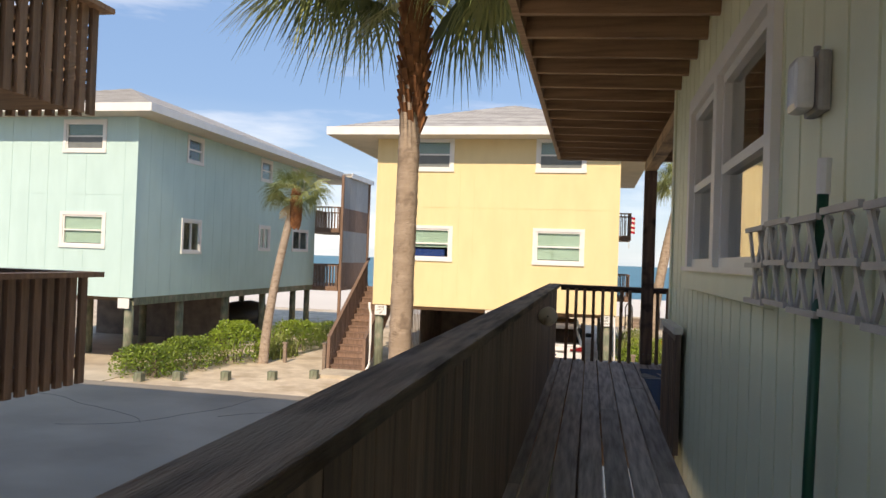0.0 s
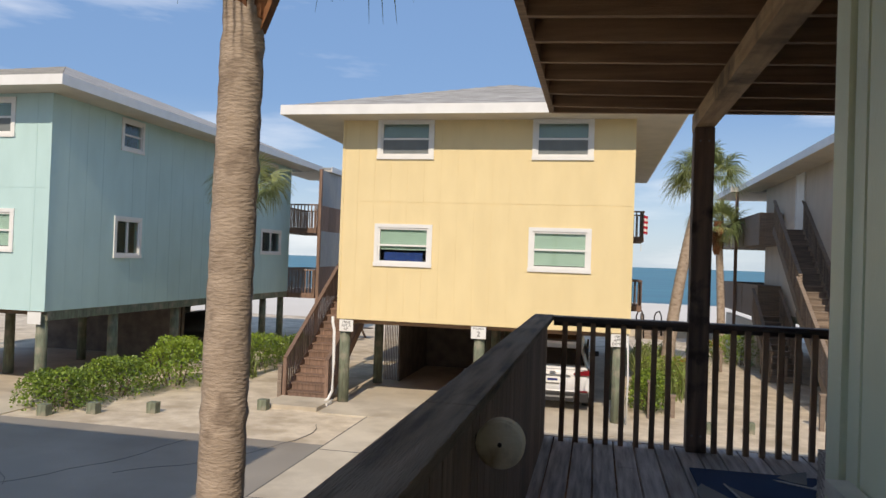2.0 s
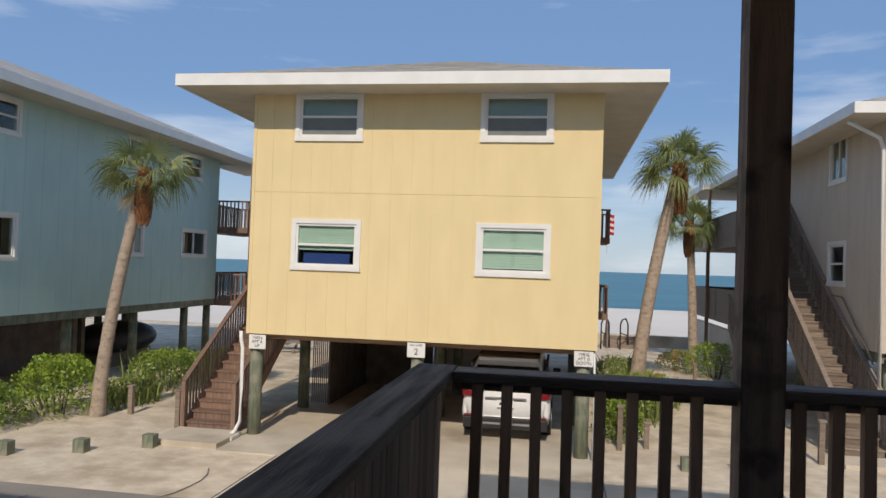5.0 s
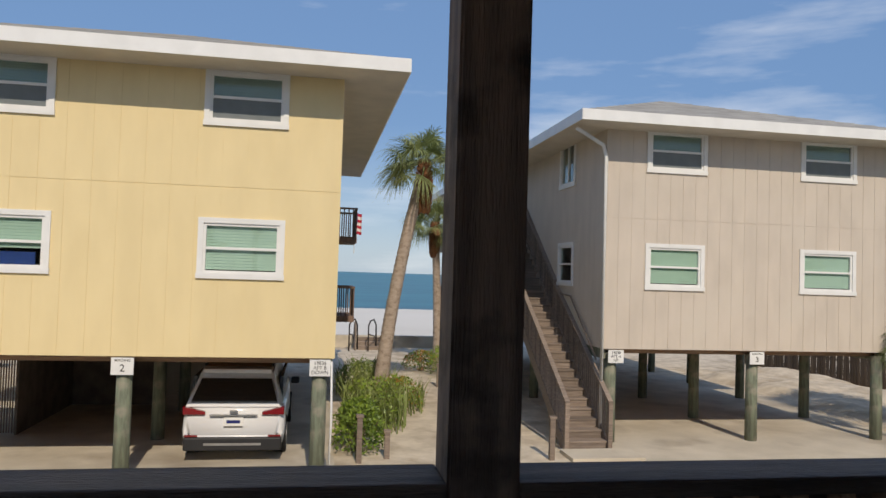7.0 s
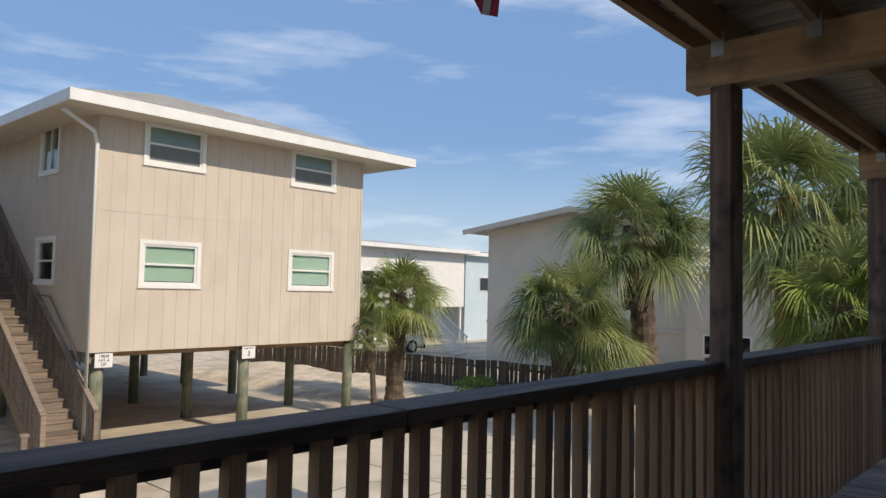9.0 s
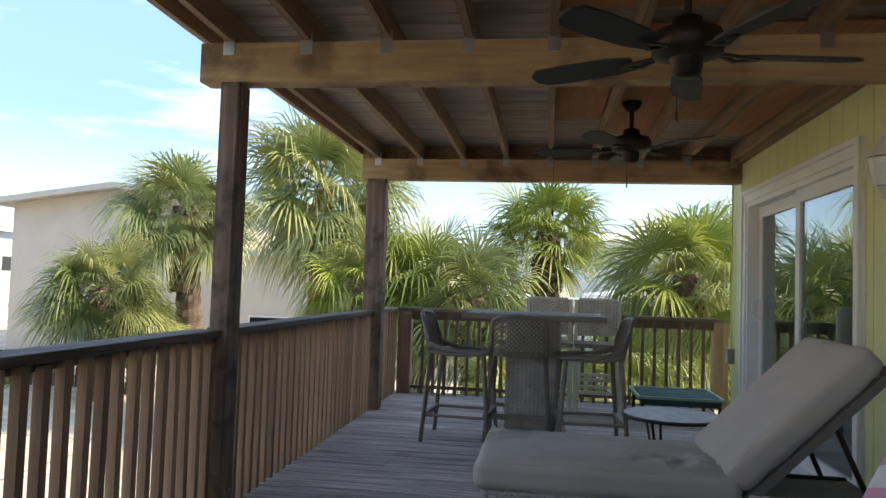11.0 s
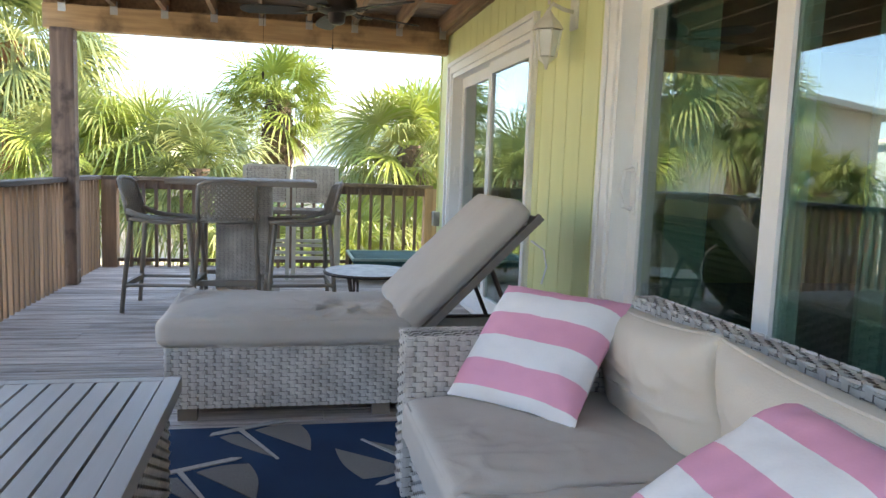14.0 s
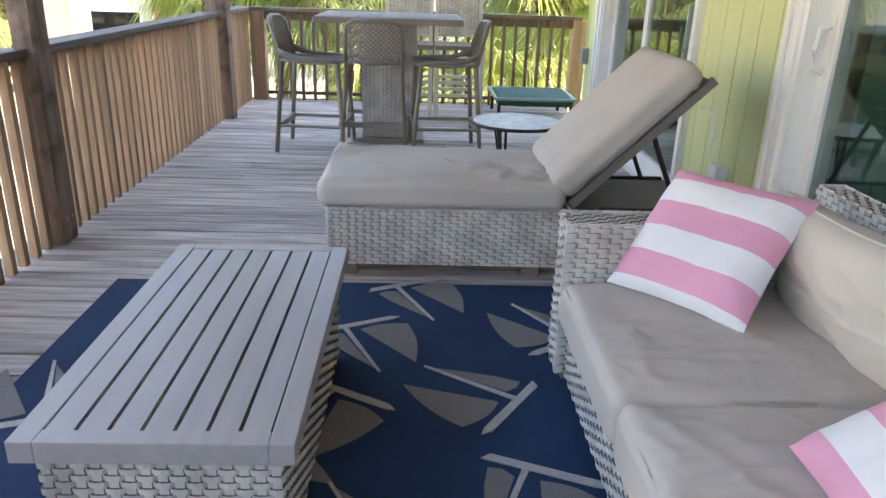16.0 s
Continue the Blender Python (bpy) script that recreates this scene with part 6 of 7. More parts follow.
def soft_cushion(name, w, h, deep, mat, parent, m, seed, label):
    """A filled cushion with a knife edge, slack corners and pulled creases; x along, y out, z up."""
    n = 44
    bm = bmesh.new()
    rows = {}
    for side in (1, -1):
        for i in range(n + 1):
            for j in range(n + 1):
                u, v = i / n * 2 - 1, j / n * 2 - 1
                x = u * w / 2 * (1 - 0.045 * (1 - v * v) * abs(u) ** 3)
                z = v * h / 2 * (1 - 0.06 * (1 - u * u) * abs(v) ** 3) - 0.012 * (1 - u * u) * (v > 0)
                t = max(0.0, (1 - u ** 4) * (1 - v ** 4)) ** 0.5
                g = Vector((u * 1.3, v * 1.3, seed))
                fold = max(0.0, 1 - 4.0 * abs(noise.noise(Vector((u * 2.3 + 0.8 * noise.noise(g), v * 2.3 + 0.8 * noise.noise(g + Vector((5, 0, 0))), seed + side)))))
                y = side * deep * t * (1 - 0.10 * v) + t * (0.010 * noise.noise(Vector((u * 2.2, v * 2.2, seed + side))) + side * 0.009 * fold ** 1.5)
                rows[side, i, j] = bm.verts.new(m @ Vector((x, y, z)))
        for i in range(n):
            for j in range(n):
                bm.faces.new((rows[side, i, j], rows[side, i + 1, j], rows[side, i + 1, j + 1], rows[side, i, j + 1]))
    bmesh.ops.remove_doubles(bm, verts=bm.verts, dist=0.0005)
    ob = part(name, bm, mat, parent, label, smooth=True)
    edge = [(-1 + 2 * k / 12, -1) for k in range(12)] + [(1, -1 + 2 * k / 12) for k in range(12)] + [(1 - 2 * k / 12, 1) for k in range(12)] + [(-1, 1 - 2 * k / 12) for k in range(13)]
    bm = bmesh.new()
    tube(bm, [m @ Vector((u * w / 2 * (1 - 0.045 * (1 - v * v) * abs(u) ** 3), 0, v * h / 2 * (1 - 0.06 * (1 - u * u) * abs(v) ** 3) - 0.012 * (1 - u * u) * (v > 0))) for u, v in edge], 0.004, 5)
    part("piping", bm, mat, ob)
    return ob


# coffee table with a slatted top
ct = thing("coffee_table", (2.44, 8.34, 0.012), "wicker coffee table with a grey slatted metal top", "table")
CW, CD, CH = 1.11, 0.56, 0.40
wicker_box(ct, 0.03, CW - 0.03, 0.03, CD - 0.03, 0.02, CH - 0.055, "wesn")
for d in ((0, CW, 0, 0.052), (0, CW, CD - 0.052, CD), (0, 0.045, 0.052, CD - 0.052), (CW - 0.045, CW, 0.052, CD - 0.052)):
    boxpart("top_frame", (*d, CH - 0.05, CH), "slat", ct, bevel=0.003)
n = 7
sw = (CD - 0.104) / n
for k in range(n):
    boxpart("slat", (0.045, CW - 0.045, 0.052 + k * sw + 0.0045, 0.052 + (k + 1) * sw - 0.0045, CH - 0.022, CH - 0.0015), "slat", ct)
# added sheet, dark to stand for the shade below the slats
boxpart("slat_gap_shade", (0.04, CW - 0.04, 0.04, CD - 0.04, CH - 0.056, CH - 0.05), "metal_dark", ct)
for x in (0.05, CW - 0.09):
    for y in (0.05, CD - 0.09):
        boxpart("foot", (x, x + 0.04, y, y + 0.04, -0.001, 0.022), "metal_dark", ct)

# loveseat against the wall
so = thing("loveseat", (1.80, 6.72, 0.0), "grey wicker loveseat with taupe seat and sand back cushions", "sofa")
SL, SD = 1.68, 0.93
wicker_box(so, SL - 0.15, SL, 0.10, SD, 0.06, 0.585, "wesnt")
wicker_box(so, 0.0, 0.15, 0.10, SD, 0.06, 0.585, "wesnt")
wicker_box(so, 0.15, SL - 0.15, 0.12, SD - 0.03, 0.06, 0.245, "nt")
wicker_box(so, 0.0, SL, 0.0, 0.10, 0.06, 0.69, "wesnt")
for x in (0.04, SL - 0.09):
    for y in (0.04, SD - 0.09):
        boxpart("foot", (x, x + 0.05, y, y + 0.05, -0.001, 0.06), "wicker_core", so)
half = (SL - 0.30) / 2
for k in (0, 1):
    x0 = 0.15 + k * half
    cushion("seat_cushion", (x0 + 0.004, x0 + half - 0.004, 0.24, SD + 0.005, 0.25, 0.395), "cushion", so, 0.035, 0.018, 3 + k, 0.007, crease=0.006)
    bm_m = Matrix.Translation((x0 + half / 2, 0.225, 0.525)) @ Matrix.Rotation(radians(-17), 4, "X") @ Matrix.Rotation(radians(3 if k else -2), 4, "Y")
    soft_cushion("back_cushion", half + 0.035, 0.42, 0.10, "cushion_b", so, bm_m, 9 + 4 * k, "sand-coloured back cushion with piped edges")


def throw_pillow(at, rot, label, seed, size=0.45, low_pink=False):
    ob = thing("throw_pillow", at, label, "pillow", "striped pillows")
    ob.matrix_basis = pose(*at, *rot)
    n = 30
    grid = {}
    for side in (1, -1):
        for i in range(n + 1):
            for j in range(n + 1):
                u, v = i / n * 2 - 1, j / n * 2 - 1
                pin = 1 - 0.06 * (1 - v * v) * abs(u) ** 3 - 0.0
                pin2 = 1 - 0.06 * (1 - u * u) * abs(v) ** 3
                t = max(0.0, (1 - u ** 4) * (1 - v ** 4)) ** 0.55
                h = side * 0.072 * t + 0.007 * noise.noise(Vector((u * 2.6, v * 2.6, seed + side))) + 0.005 * t * noise.noise(Vector((u * 6 + v, v * 6, seed + 3 * side)))
                grid[side, i, j] = Vector((u * size / 2 * pin, h, v * size / 2 * pin2))
    cuts = (0, 4, 10, 16, 22, 28, 30) if low_pink else (0, 2, 8, 14, 20, 26, 30)
    for s, (j0, j1) in enumerate(zip(cuts, cuts[1:])):
        bm = bmesh.new()
        vs = {}
        for side in (1, -1):
            for i in range(n + 1):
                for j in range(j0, j1 + 1):
                    vs[side, i, j] = bm.verts.new(grid[side, i, j])
            for i in range(n):
                for j in range(j0, j1):
                    q = [vs[side, i, j], vs[side, i + 1, j], vs[side, i + 1, j + 1], vs[side, i, j + 1]]
                    bm.faces.new(q if side < 0 else q[::-1])
        part("stripe_panel", bm, "pink" if (s % 2 == 1) != low_pink else "whitecloth", ob, smooth=True)
    return ob


throw_pillow((3.225, 7.25, 0.565), (-45.8, -0.0, -140.9), "pink and white striped throw pillow leaning on the arm", 4)
throw_pillow((2.19, 7.19, 0.545), (-57.5, -0.0, 174.9), "pink and white striped throw pillow lying on the seat", 7, 0.45, True)

# chaise lounge
lo = thing("chaise_lounge", (4.25, 6.80, 0.0), "grey wicker chaise lounge with a raised taupe back", "lounge chair")
LW, LL = 0.66, 1.72
wicker_box(lo, 0.0, LW, 0.62, LL - 0.01, 0.065, 0.33, "wesnt")
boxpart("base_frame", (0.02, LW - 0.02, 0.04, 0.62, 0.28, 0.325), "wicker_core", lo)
boxpart("side_panel", (0.0, 0.03, 0.02, 0.62, 0.065, 0.30), "stair_y", lo, "dark brown inner panel")
boxpart("side_panel", (LW - 0.03, LW, 0.02, 0.62, 0.065, 0.30), "stair_y", lo, "dark brown inner panel")
for x in (0.05, LW - 0.10):
    for y in (0.05, 0.75, LL - 0.14):
        boxpart("foot", (x, x + 0.05, y, y + 0.08, -0.001, 0.067), "resin", lo)
cushion("seat_cushion", (-0.01, LW + 0.01, 0.66, LL + 0.02, 0.325, 0.455), "cushion", lo, 0.045, 0.012, 21, 0.008, crease=0.03)
ang = Matrix.Translation((LW / 2, 0.64, 0.36)) @ Matrix.Rotation(radians(-45), 4, "X")
cushion("back_cushion", (-LW / 2 - 0.005, LW / 2 + 0.005, -0.76, 0.0, 0.02, 0.15), "cushion", lo, 0.045, 0.012, 23, 0.004, m=ang)
bm = bmesh.new()
for s in (-1, 1):
    B(bm, s * (LW / 2 - 0.02) - 0.015, s * (LW / 2 - 0.02) + 0.015, -0.78, 0.0, -0.02, 0.015, ang)
for k in range(12):
    B(bm, -LW / 2 + 0.02, LW / 2 - 0.02, -0.77 + k * 0.065, -0.735 + k * 0.065, -0.012, 0.008, ang)
part("back_frame", bm, "wicker_core", lo)
for s in (0.05, LW - 0.05):
    bm = bmesh.new()
    tube(bm, [(s, 0.30, 0.66), (s, 0.16, 0.34)], 0.012, 6)
    tube(bm, [(s, 0.05, 0.33), (s, 0.5, 0.33)], 0.012, 6)
    part("back_support", bm, "metal_dark", lo)
bm = bmesh.new()
tube(bm, [(0.02, 0.13, 0.80), (0.01, 0.07, 0.76), (0.015, 0.05, 0.68), (0.02, 0.07, 0.6)], 0.005, 5)
part("cord", bm, "whitecloth", lo)

# rug with sailing boats
rug = thing("outdoor_rug", (1.52, 7.02, 0.0), "navy outdoor rug with grey and white sailboats", "rug")
RW, RD = 2.66, 2.38
boxpart("weave", (0, RW, 0, RD, -0.001, 0.008), "rug", rug)


def sail_motif(x, y, a, s, mirror=1):
    m = pose(x, y, 0.0, 0, 0, a)

    def flat(name, pts, mat, z):
        bm = bmesh.new()
        top = [bm.verts.new(m @ Vector((px * s * mirror, py * s, z))) for px, py in pts]
        low = [bm.verts.new(m @ Vector((px * s * mirror, py * s, 0.006))) for px, py in pts]
        bm.faces.new(top)
        for i in range(len(pts)):
            j = (i + 1) % len(pts)
            bm.faces.new((top[i], low[i], low[j], top[j]))
        part(name, bm, mat, rug)
    main = [(0.05, 0.02)] + [(0.05 + 0.185 * k / 6, 0.02 + 0.025 * k / 6 - 0.02 * math.sin(k / 6 * math.pi)) for k in range(1, 7)] + [(0.235 - 0.095 * k / 8 + 0.022 * math.sin(k / 8 * math.pi), 0.045 + 0.285 * k / 8) for k in range(1, 9)]
    jib = [(-0.02, 0.03), (-0.008, 0.31), (-0.05, 0.20), (-0.085, 0.10), (-0.10, 0.02), (-0.06, 0.012)]
    hull = [(-0.13, -0.012), (0.20, -0.012), (0.235, -0.022), (0.20, -0.042), (-0.11, -0.042)]
    mast = [(-0.009, -0.02), (0.011, -0.02), (0.004, 0.34), (-0.006, 0.34)]
    flat("sail", main, "rug_grey", 0.011)
    flat("jib", jib, "rug_grey", 0.011)
    flat("hull", hull, "rug_white", 0.0115)
    flat("mast", mast, "rug_white", 0.0125)


for x, y, a in ((2.604, 1.164, -154), (2.205, 1.35, -155), (1.745, 0.772, 56), (2.176, 0.498, 34), (1.365, 0.78, 158), (1.76, 1.36, 150), (2.55, 0.36, -110), (1.62, 2.20, 20), (2.34, 2.08, -150), (0.22, 1.72, 100), (0.36, 0.5, 40),
                (1.02, 1.14, 30), (0.62, 1.55, 60), (0.55, 0.85, 150), (1.1, 2.0, -150), (0.7, 2.15, 60), (2.05, 1.75, 50), (1.35, 1.65, -120), (1.9, 0.35, -154)):
    sail_motif(x, y, a - 90, 1.0, -1)



# bar set
def bar_stool(at, rz, label):
    ob = thing("bar_stool", at, label, "bar stool", "bar stools", rz=rz)
    # faces +y; the back stands at -y
    for s in (-1, 1):
        bm = bmesh.new()
        tube(bm, [(s * 0.245, -0.26, 0.0), (s * 0.20, -0.205, 0.66), (s * 0.212, -0.235, 0.78), (s * 0.205, -0.27, 0.90)], [0.016, 0.019, 0.016, 0.013], 7)
        part("back_leg", bm, "resin", ob, smooth=True)
        bm = bmesh.new()
        tube(bm, [(s * 0.24, 0.25, 0.0), (s * 0.20, 0.195, 0.66)], [0.016, 0.02], 7)
        part("front_leg", bm, "resin", ob, smooth=True)
        bm = bmesh.new()
        tube(bm, [(s * 0.232, -0.245, 0.20), (s * 0.230, 0.235, 0.20)], 0.013, 6)
        part("stretcher", bm, "resin", ob)
        bm = bmesh.new()
        rr = []
        for q in range(9):
            t = q / 8
            c = Vector((s * (0.212 + 0.006 * math.sin(t * 3)), 0.20 - 0.40 * t - 0.03 * t * t, 0.672 + 0.012 * math.sin(t * math.pi) + 0.22 * max(0.0, t - 0.6) ** 1.4))
            hh = 0.013 + 0.02 * max(0.0, t - 0.5)
            rr.append([bm.verts.new(c + Vector((ex, 0, ez))) for ex, ez in ((-0.009, -hh), (0.009, -hh), (0.009, hh), (-0.009, hh))])
        for a, b in zip(rr, rr[1:]):
            for k in range(4):
                bm.faces.new((a[k], a[(k + 1) % 4], b[(k + 1) % 4], b[k]))
        bm.faces.new(rr[0][::-1])
        bm.faces.new(rr[-1])
        part("side_shell", bm, "resin", ob, smooth=True)
    boxpart("footrest", (-0.225, 0.225, 0.205, 0.25, 0.205, 0.235), "resin", ob)
    boxpart("footrest", (-0.23, 0.23, -0.25, -0.22, 0.18, 0.22), "resin", ob)
    bm = bmesh.new()
    rows = []
    for j in range(9):
        t = j / 8
        yy = 0.23 - 0.44 * t
        zz = 0.668 - 0.02 * math.sin(t * math.pi)
        rows.append([bm.verts.new((-0.22 + 0.44 * i / 8, yy, zz + 0.018 * abs(i / 4 - 1) ** 2)) for i in range(9)])
    for a, b in zip(rows, rows[1:]):
        for i in range(8):
            bm.faces.new((a[i], a[i + 1], b[i + 1], b[i]))
    seat = part("seat", bm, "resin", ob, smooth=True)
    md = seat.modifiers.new("thick", "SOLIDIFY")
    md.thickness = 0.02
    # pierced back: diagonal lattice in a curved frame
    bm = bmesh.new()

    def bp(u, v):
        return (u * 0.205, -0.215 - 0.065 * v - 0.035 * (1 - u * u), 0.665 + 0.285 * v)
    N = 11
    for k in range(-N, N + 1):
        for s in (-1, 1):
            pts = []
            for q in range(0, 9):
                v = q / 8
                u = k / N * 2 + s * (v - 0.5) * 1.5
                if -1 <= u <= 1:
                    pts.append(bp(u, v))
            for a, b in zip(pts, pts[1:]):
                beam_between(bm, a, b, 0.0125, 0.013, up=(0, 1, 0))
    part("back_lattice", bm, "resin", ob)
    bm = bmesh.new()
    tube(bm, [bp(-1, 0), bp(-1, 0.5), bp(-0.96, 0.92), bp(-0.7, 1.02), bp(0, 1.06), bp(0.7, 1.02), bp(0.96, 0.92), bp(1, 0.5), bp(1, 0)], 0.016, 7)
    tube(bm, [bp(-1, 0), bp(0, -0.03), bp(1, 0)], 0.014, 7)
    part("back_frame", bm, "resin", ob, smooth=True)
    return ob


s1 = bar_stool((6.86, 8.89, 0), 176, "brown-grey resin bar stool with a pierced lattice back")
copy_thing(s1, pose(6.98, 8.45, 0, 0, 0, -90))
copy_thing(s1, pose(6.86, 7.92, 0, 0, 0, 4))
bt = thing("bar_table", (7.32, 8.35, 0.0), "grey bar table on a woven pedestal", "table")
boxpart("tabletop", (-0.46, 0.46, -0.56, 0.56, 0.925, 0.965), "tabletop", bt, bevel=0.008)
for k in range(7):
    boxpart("top_plank", (-0.45, 0.45, -0.55 + k * 0.157 + 0.003, -0.55 + (k + 1) * 0.157 - 0.003, 0.966, 0.970), "tabletop", bt)
wicker_box(bt, -0.2, 0.2, -0.22, 0.22, 0.03, 0.925, "wesn")
boxpart("base_plate", (-0.26, 0.26, -0.28, 0.28, -0.001, 0.03), "resin", bt, bevel=0.004)


def woven_chair(at, rz, label):
    ob = thing("high_chair", at, label, "bar stool", "woven high chairs", rz=rz)
    for sx in (-1, 1):
        for sy in (-1, 1):
            boxpart("leg", (sx * 0.21 - 0.018, sx * 0.21 + 0.018, sy * 0.21 - 0.018, sy * 0.21 + 0.018, 0.0, 1.08 if sy < 0 else 0.66), "lampwhite", ob)
    boxpart("seat", (-0.23, 0.23, -0.23, 0.23, 0.63, 0.67), "tabletop", ob)
    # dark sheet gives the gaps of the back weave their shade
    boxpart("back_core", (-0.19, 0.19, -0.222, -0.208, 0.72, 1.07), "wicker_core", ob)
    for sgn, y in ((1, -0.208), (-1, -0.222)):
        bm = bmesh.new()
        weave(bm, -0.19, 0.19, 0.72, 1.07, lambda u, v, d: (u, y + sgn * d, v), 0.038, 0.022)
        part("back_weave", bm, "wicker", ob, "pale woven backrest")
    boxpart("back_rail", (-0.19, 0.19, -0.228, -0.202, 1.07, 1.095), "lampwhite", ob)
    for z in (0.2, 0.32):
        boxpart("stretcher", (-0.2, 0.2, -0.225, -0.2, z, z + 0.03), "lampwhite", ob)
        boxpart("stretcher", (-0.2, 0.2, 0.2, 0.225, z, z + 0.03), "lampwhite", ob)
    return ob


h1 = woven_chair((8.40, 8.22, 0), 90, "pale woven-backed high chair behind the table")
copy_thing(h1, pose(8.40, 7.74, 0, 0, 0, 90))

st_ = thing("side_table", (5.72, 7.50, 0.0), "round pale mosaic side table on dark metal legs", "table")
bm = bmesh.new()
tube(bm, [(0, 0, 0.435), (0, 0, 0.452)], 0.275, 32)
part("tabletop", bm, "mosaic", st_)
bm = bmesh.new()
tube(bm, [(math.cos(a * math.tau / 32) * 0.279, math.sin(a * math.tau / 32) * 0.279, 0.442) for a in range(33)], 0.011, 6)
part("rim", bm, "metal_dark", st_)
for k in range(3):
    a = k * math.tau / 3 + 0.5
    bm = bmesh.new()
    for da in (-0.12, 0.12):
        tube(bm, [(math.cos(a + da) * 0.22, math.sin(a + da) * 0.22, 0.435), (math.cos(a + da * 0.5) * 0.17, math.sin(a + da * 0.5) * 0.17, 0.2), (math.cos(a) * 0.20, math.sin(a) * 0.20, 0.0)], 0.008, 6)
    part("leg", bm, "metal_dark", st_)

co = thing("pet_cot", (8.43, 7.02, 0.0), "raised dark teal pet cot with a pale rim", "pet bed")
cushion("sling", (-0.36, 0.36, -0.36, 0.36, 0.15, 0.22), "cot", co, 0.03, -0.012, 41, 0.003)
for d in ((-0.37, 0.37, -0.385, -0.36), (-0.37, 0.37, 0.36, 0.385), (-0.385, -0.36, -0.36, 0.36), (0.36, 0.385, -0.36, 0.36)):
    boxpart("rim", (*d, 0.205, 0.228), "cot_rim", co)
for sx in (-1, 1):
    for sy in (-1, 1):
        boxpart("leg", (sx * 0.34 - 0.014, sx * 0.34 + 0.014, sy * 0.34 - 0.014, sy * 0.34 + 0.014, 0.0, 0.16), "metal_dark", co)


# ---- ceiling fans, lantern and small fixtures ----
def ceiling_fan(at, top, rz, label):
    ob = thing("ceiling_fan", at, label, "ceiling fan", "ceiling fans", rz=rz)
    bm = bmesh.new()
    tube(bm, [(0, 0, 0.10), (0, 0, top)], 0.016, 8)
    part("downrod", bm, "metal_dark", ob)
    bm = bmesh.new()
    tube(bm, [(0, 0, top - 0.07), (0, 0, top - 0.03), (0, 0, top)], [0.03, 0.065, 0.07], 16)
    part("canopy", bm, "metal_dark", ob, smooth=True)
    bm = bmesh.new()
    tube(bm, [(0, 0, -0.035), (0, 0, -0.02), (0, 0, 0.03), (0, 0, 0.065), (0, 0, 0.09), (0, 0, 0.12), (0, 0, 0.135)], [0.085, 0.13, 0.14, 0.125, 0.06, 0.055, 0.025], 20)
    part("motor", bm, "metal_dark", ob, smooth=True)
    bm = bmesh.new()
    tube(bm, [(0, 0, -0.105), (0, 0, -0.09), (0, 0, -0.04), (0, 0, -0.03)], [0.035, 0.055, 0.06, 0.075], 16)
    part("switch_housing", bm, "metal_dark", ob, smooth=True)
    bm = bmesh.new()
    tube(bm, [(0.03, 0.02, -0.1), (0.03, 0.02, -0.24)], 0.002, 5)
    tube(bm, [(0.03, 0.02, -0.24), (0.03, 0.02, -0.275)], 0.006, 6)
    part("pull_chain", bm, "metal_dark", ob)
    for k in range(5):
        r = Matrix.Rotation(k * math.tau / 5, 4, "Z")
        bm = bmesh.new()
        pts = [(0.21, -0.045), (0.30, -0.062), (0.50, -0.07), (0.62, -0.062), (0.655, -0.03), (0.66, 0.0), (0.655, 0.03), (0.62, 0.062), (0.50, 0.07), (0.30, 0.062), (0.21, 0.045)]
        tilt = Matrix.Rotation(radians(12), 4, "X")
        top_v = [bm.verts.new(r @ (tilt @ Vector((x, y, 0.005)) + Vector((0, 0, -0.02)))) for x, y in pts]
        low_v = [bm.verts.new(r @ (tilt @ Vector((x, y, -0.004)) + Vector((0, 0, -0.02)))) for x, y in pts]
        bm.faces.new(top_v)
        bm.faces.new(low_v[::-1])
        for i in range(len(pts)):
            j = (i + 1) % len(pts)
            bm.faces.new((top_v[i], low_v[i], low_v[j], top_v[j]))
        bl = part("blade", bm, "blade", ob)
        bm = bmesh.new()
        beam_between(bm, r @ Vector((0.10, 0.0, -0.01)), r @ Vector((0.19, 0.03, -0.03)), 0.02, 0.01)
        beam_between(bm, r @ Vector((0.10, 0.0, -0.01)), r @ Vector((0.19, -0.03, -0.03)), 0.02, 0.01)
        beam_between(bm, r @ Vector((0.18, -0.035, -0.03)), r @ Vector((0.27, 0.0, -0.03)), 0.02, 0.008)
        beam_between(bm, r @ Vector((0.18, 0.035, -0.03)), r @ Vector((0.27, 0.0, -0.03)), 0.02, 0.008)
        part("blade_iron", bm, "metal_dark", bl, "ornate dark bronze bracket")
    return ob


ceiling_fan((4.0, 7.75, 2.10), 0.39, 62, "dark bronze ceiling fan with five charcoal blades")
ceiling_fan((6.3, 7.7, 2.17), 0.32, 6, "dark bronze ceiling fan hanging on a short rod")

la = thing("wall_lantern", (4.82, NY, 1.945), "aged white coach lantern on the siding", "wall lamp")
boxpart("back_plate", (-0.045, 0.045, -0.001, 0.016, -0.09, 0.09), "lampwhite", la, bevel=0.006)
bm = bmesh.new()
tube(bm, [(0, 0.015, 0.0), (0, 0.07, 0.01), (0, 0.13, 0.035), (0, 0.15, 0.0)], 0.011, 7)
tube(bm, [(0, 0.15, 0.03), (0, 0.15, 0.09)], 0.007, 6)
part("arm", bm, "lampwhite", la, smooth=True)
bm = bmesh.new()
tube(bm, [(0, 0.15, -0.10), (0, 0.15, -0.06), (0, 0.15, -0.03), (0, 0.15, 0.0)], [0.085, 0.06, 0.03, 0.012], 6)
low = bmesh.new()
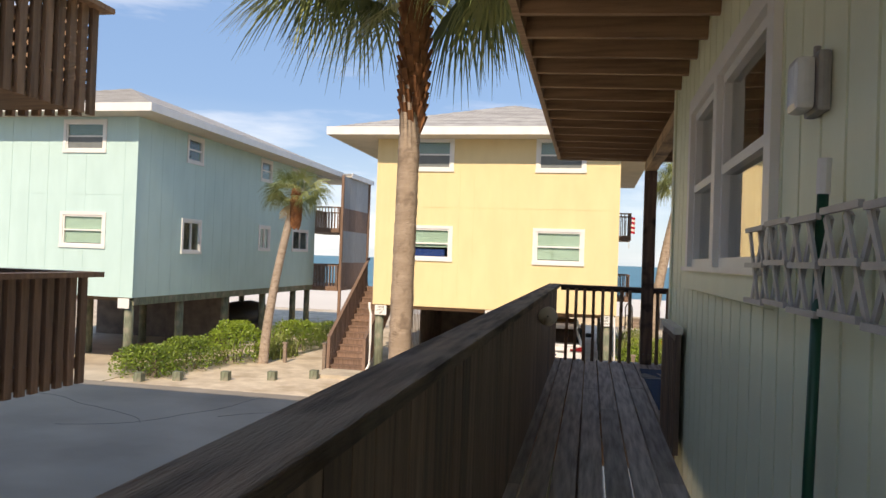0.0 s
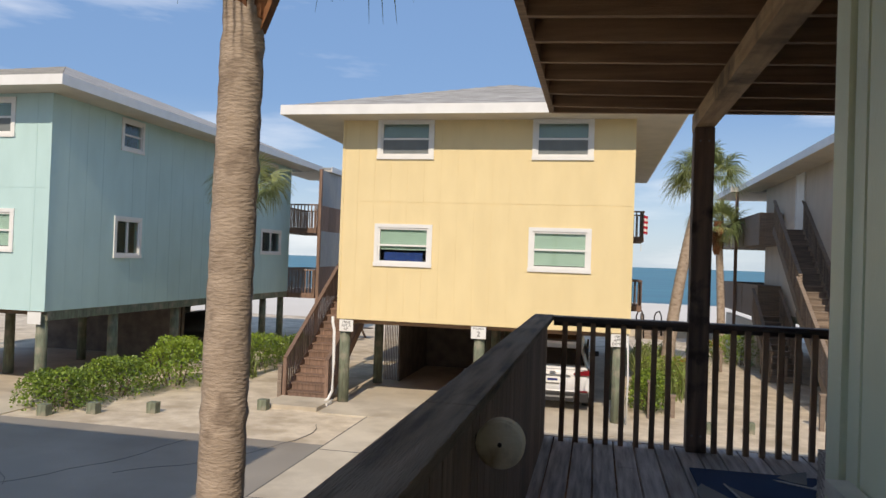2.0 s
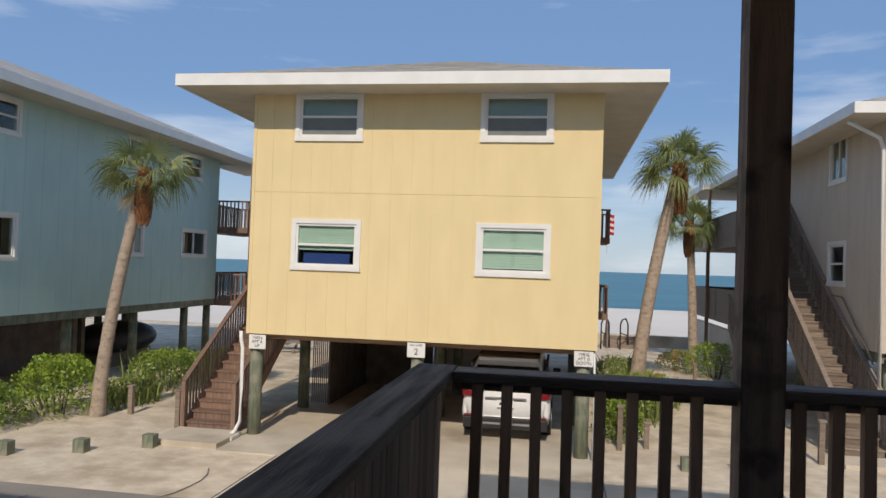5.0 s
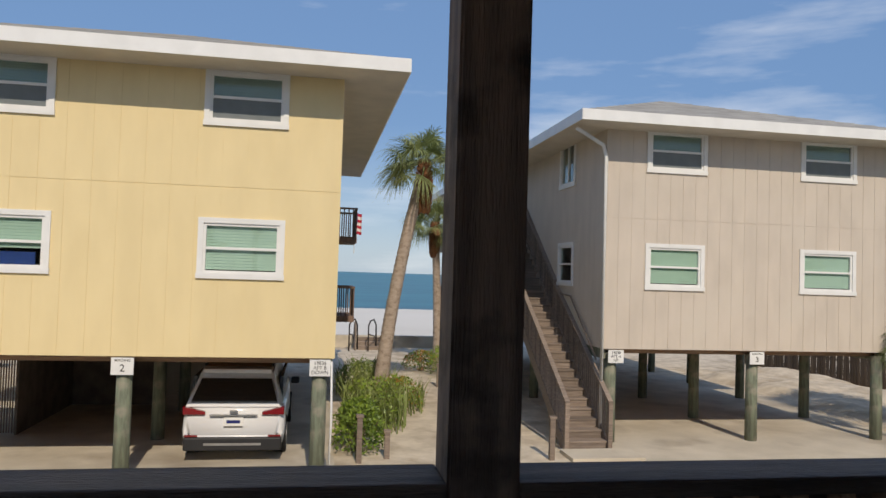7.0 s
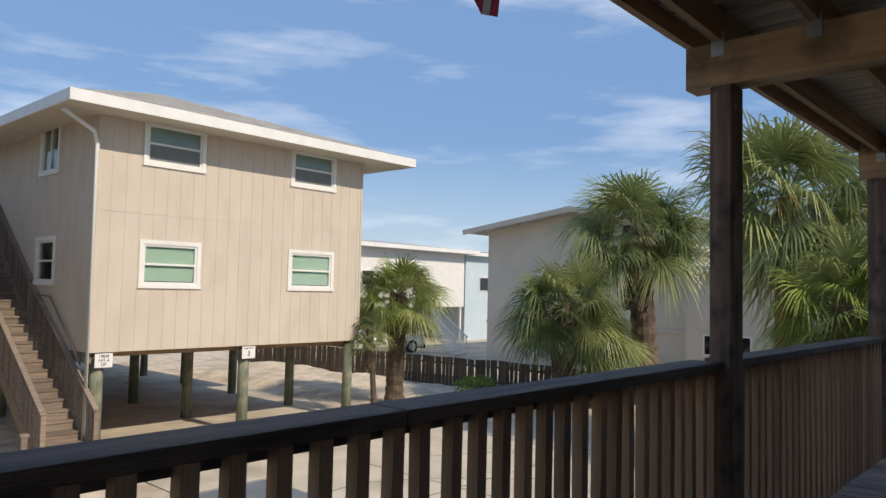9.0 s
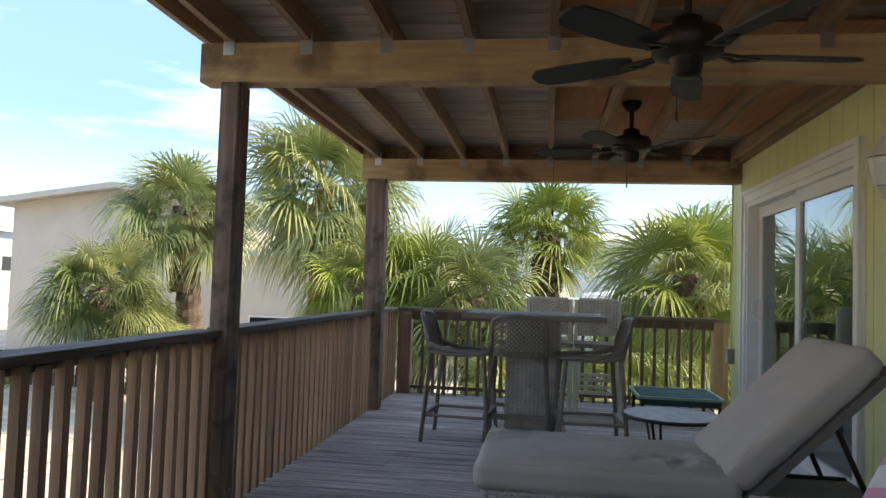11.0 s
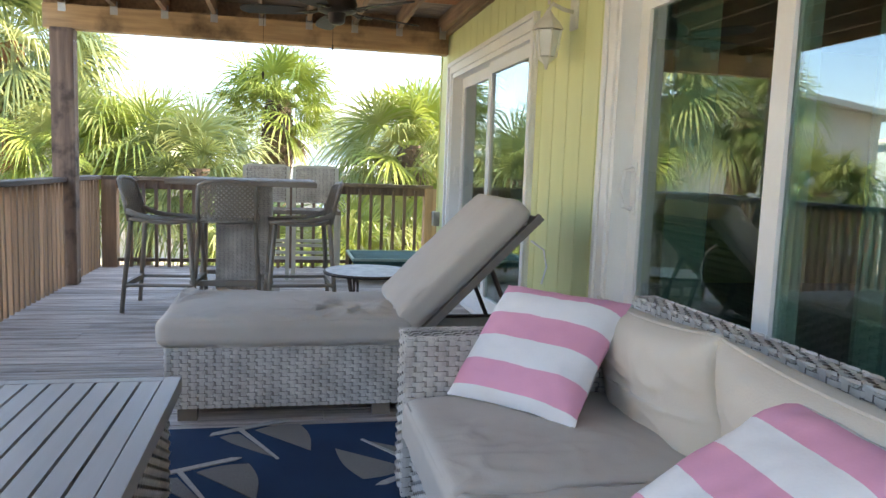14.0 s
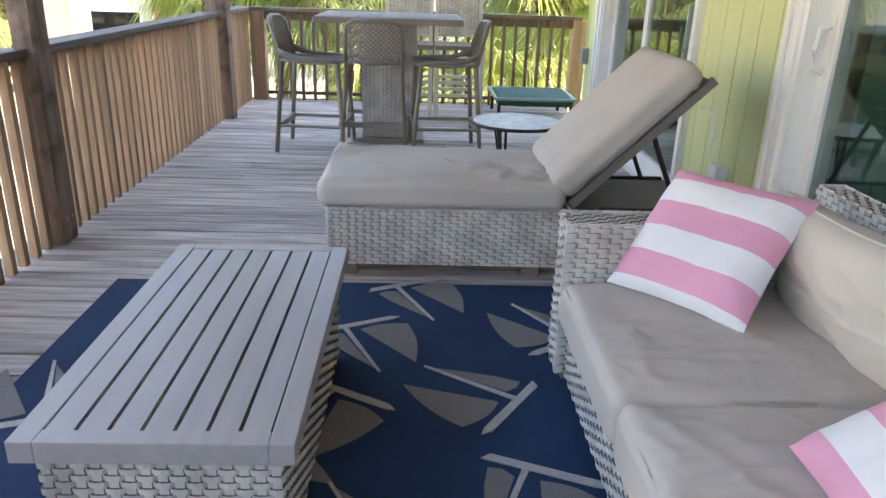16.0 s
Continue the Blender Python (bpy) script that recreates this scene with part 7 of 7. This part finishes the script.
tube(low, [(0, 0.15, -0.30), (0, 0.15, -0.275), (0, 0.15, -0.25), (0, 0.15, -0.24)], [0.006, 0.012, 0.04, 0.05], 6)
part("base", low, "lampwhite", la)
for k in range(6):
    a = k * math.tau / 6
    bar = bmesh.new()
    tube(bar, [(math.cos(a) * 0.072, 0.15 + math.sin(a) * 0.072, -0.10), (math.cos(a) * 0.05, 0.15 + math.sin(a) * 0.05, -0.24)], 0.005, 5)
    part("cage_bar", bar, "lampwhite", la)
part("cap", bm, "lampwhite", la)
bm = bmesh.new()
tube(bm, [(0, 0.15, -0.235), (0, 0.15, -0.105)], [0.044, 0.066], 6)
part("shade", bm, "frost", la, "frosted glass panes")

bl_ = thing("bulkhead_light", (WX - 0.001, 2.87, 1.69), "grey bulkhead light with a frosted cover on the siding", "wall lamp")
boxpart("housing", (-0.035, 0.0, -0.068, 0.068, -0.082, 0.082), "greymetal", bl_, bevel=0.012)
bm = bmesh.new()
B(bm, -0.085, -0.034, -0.055, 0.055, -0.075, 0.07)
part("cover", bm, "frost", bl_, "ribbed frosted glass cover", bevel=0.02)
bm = bmesh.new()
tube(bm, [(-0.02, 0.0, 0.08), (-0.02, 0.0, 0.105)], 0.010, 8)
part("knob", bm, "greymetal", bl_)

gp = thing("green_pole", (WX - 0.04, 2.72, 0.0), "dark green pole with a white top leaning on the wall", "pole")
bm = bmesh.new()
tube(bm, [(-0.03, 0, 0.0), (0, 0, 1.38)], 0.014, 8)
part("shaft", bm, "pole_green", gp, smooth=True)
bm = bmesh.new()
tube(bm, [(0, 0, 1.38), (0.002, 0, 1.47)], 0.017, 8)
part("cap", bm, "white", gp)

ga = thing("accordion_gate", (WX - 0.06, 2.05, 1.20), "grey folding accordion gate hung on the siding", "gate")
for s in (-1, 1):
    for k in range(10):
        y0 = k * 0.138
        bm = bmesh.new()
        beam_between(bm, (-0.006 * s, y0, -0.115 * s), (-0.006 * s, y0 + 0.138, 0.115 * s), 0.02, 0.008, up=(1, 0, 0))
        part("slat", bm, "gate", ga)
for z in (-0.118, 0.0, 0.118):
    for k in range(5):
        boxpart("rod", (-0.024, -0.012, 0.01 + k * 0.278, 0.262 + k * 0.278, z - 0.008 + 0.008 * (k % 2), z + 0.008 + 0.008 * (k % 2)), "gate", ga)

lg = thing("leaning_gate", (WX - 0.03, 5.55, 0.0), "dark wooden gate panel with a white rim leaning by the corner", "gate")
boxpart("panel", (-0.035, 0.0, 0.0, 0.78, 0.0, 0.76), "rail_dark", lg)
boxpart("top_trim", (-0.045, 0.01, -0.01, 0.80, 0.76, 0.80), "lampwhite", lg)
for k in range(8):
    boxpart("slat", (-0.045, -0.036, 0.03 + k * 0.095, 0.075 + k * 0.095, 0.04, 0.72), "board_z", lg)

kn = thing("wooden_disc", (0.612, 6.56, 0.76), "round pale sawn log slice fixed to the railing", "wood slice")
bm = bmesh.new()
tube(bm, [(0, 0.0, 0), (0, 0.006, 0), (0, 0.055, 0)], [0.068, 0.076, 0.074], 28)
part("slice", bm, "knot", kn)
bm = bmesh.new()
tube(bm, [(0, -0.006, 0), (0, 0.001, 0)], 0.007, 8)
part("bolt", bm, "metal_dark", kn)
bm = bmesh.new()
B(bm, -0.08, -0.04, 0.012, 0.04, -0.02, 0.02)
part("bracket", bm, "metal_dark", kn)

ob = thing("wall_outlet", (8.16, NY, 0.62), "small grey outlet box and conduit at the corner", "outlet")
boxpart("box", (-0.05, 0.05, -0.001, 0.06, -0.07, 0.07), "greymetal", ob, bevel=0.006)
bm = bmesh.new()
tube(bm, [(0, 0.02, 0.07), (0, 0.02, 1.6), (-0.02, 0.02, 1.72)], 0.011, 7)
part("conduit", bm, "green", ob)
ob = thing("low_outlet", (4.79, NY, 0.36), "white covered outlet low on the siding", "outlet")
boxpart("box", (-0.045, 0.045, -0.001, 0.05, -0.06, 0.06), "white", ob, bevel=0.006)
boxpart("cover", (-0.05, 0.05, 0.05, 0.065, -0.02, 0.07), "white", ob)
ob = thing("wind_chime", (7.3, 8.22, 1.83), "small dark pendant hanging on a thread", "pendant")
bm = bmesh.new()
tube(bm, [(0, 0, 0.0), (0, 0, 0.70)], 0.0015, 4)
tube(bm, [(0, 0, -0.05), (0, 0, -0.01), (0, 0, 0.01)], [0.006, 0.012, 0.004], 7)
part("weight", bm, "metal_dark", ob)
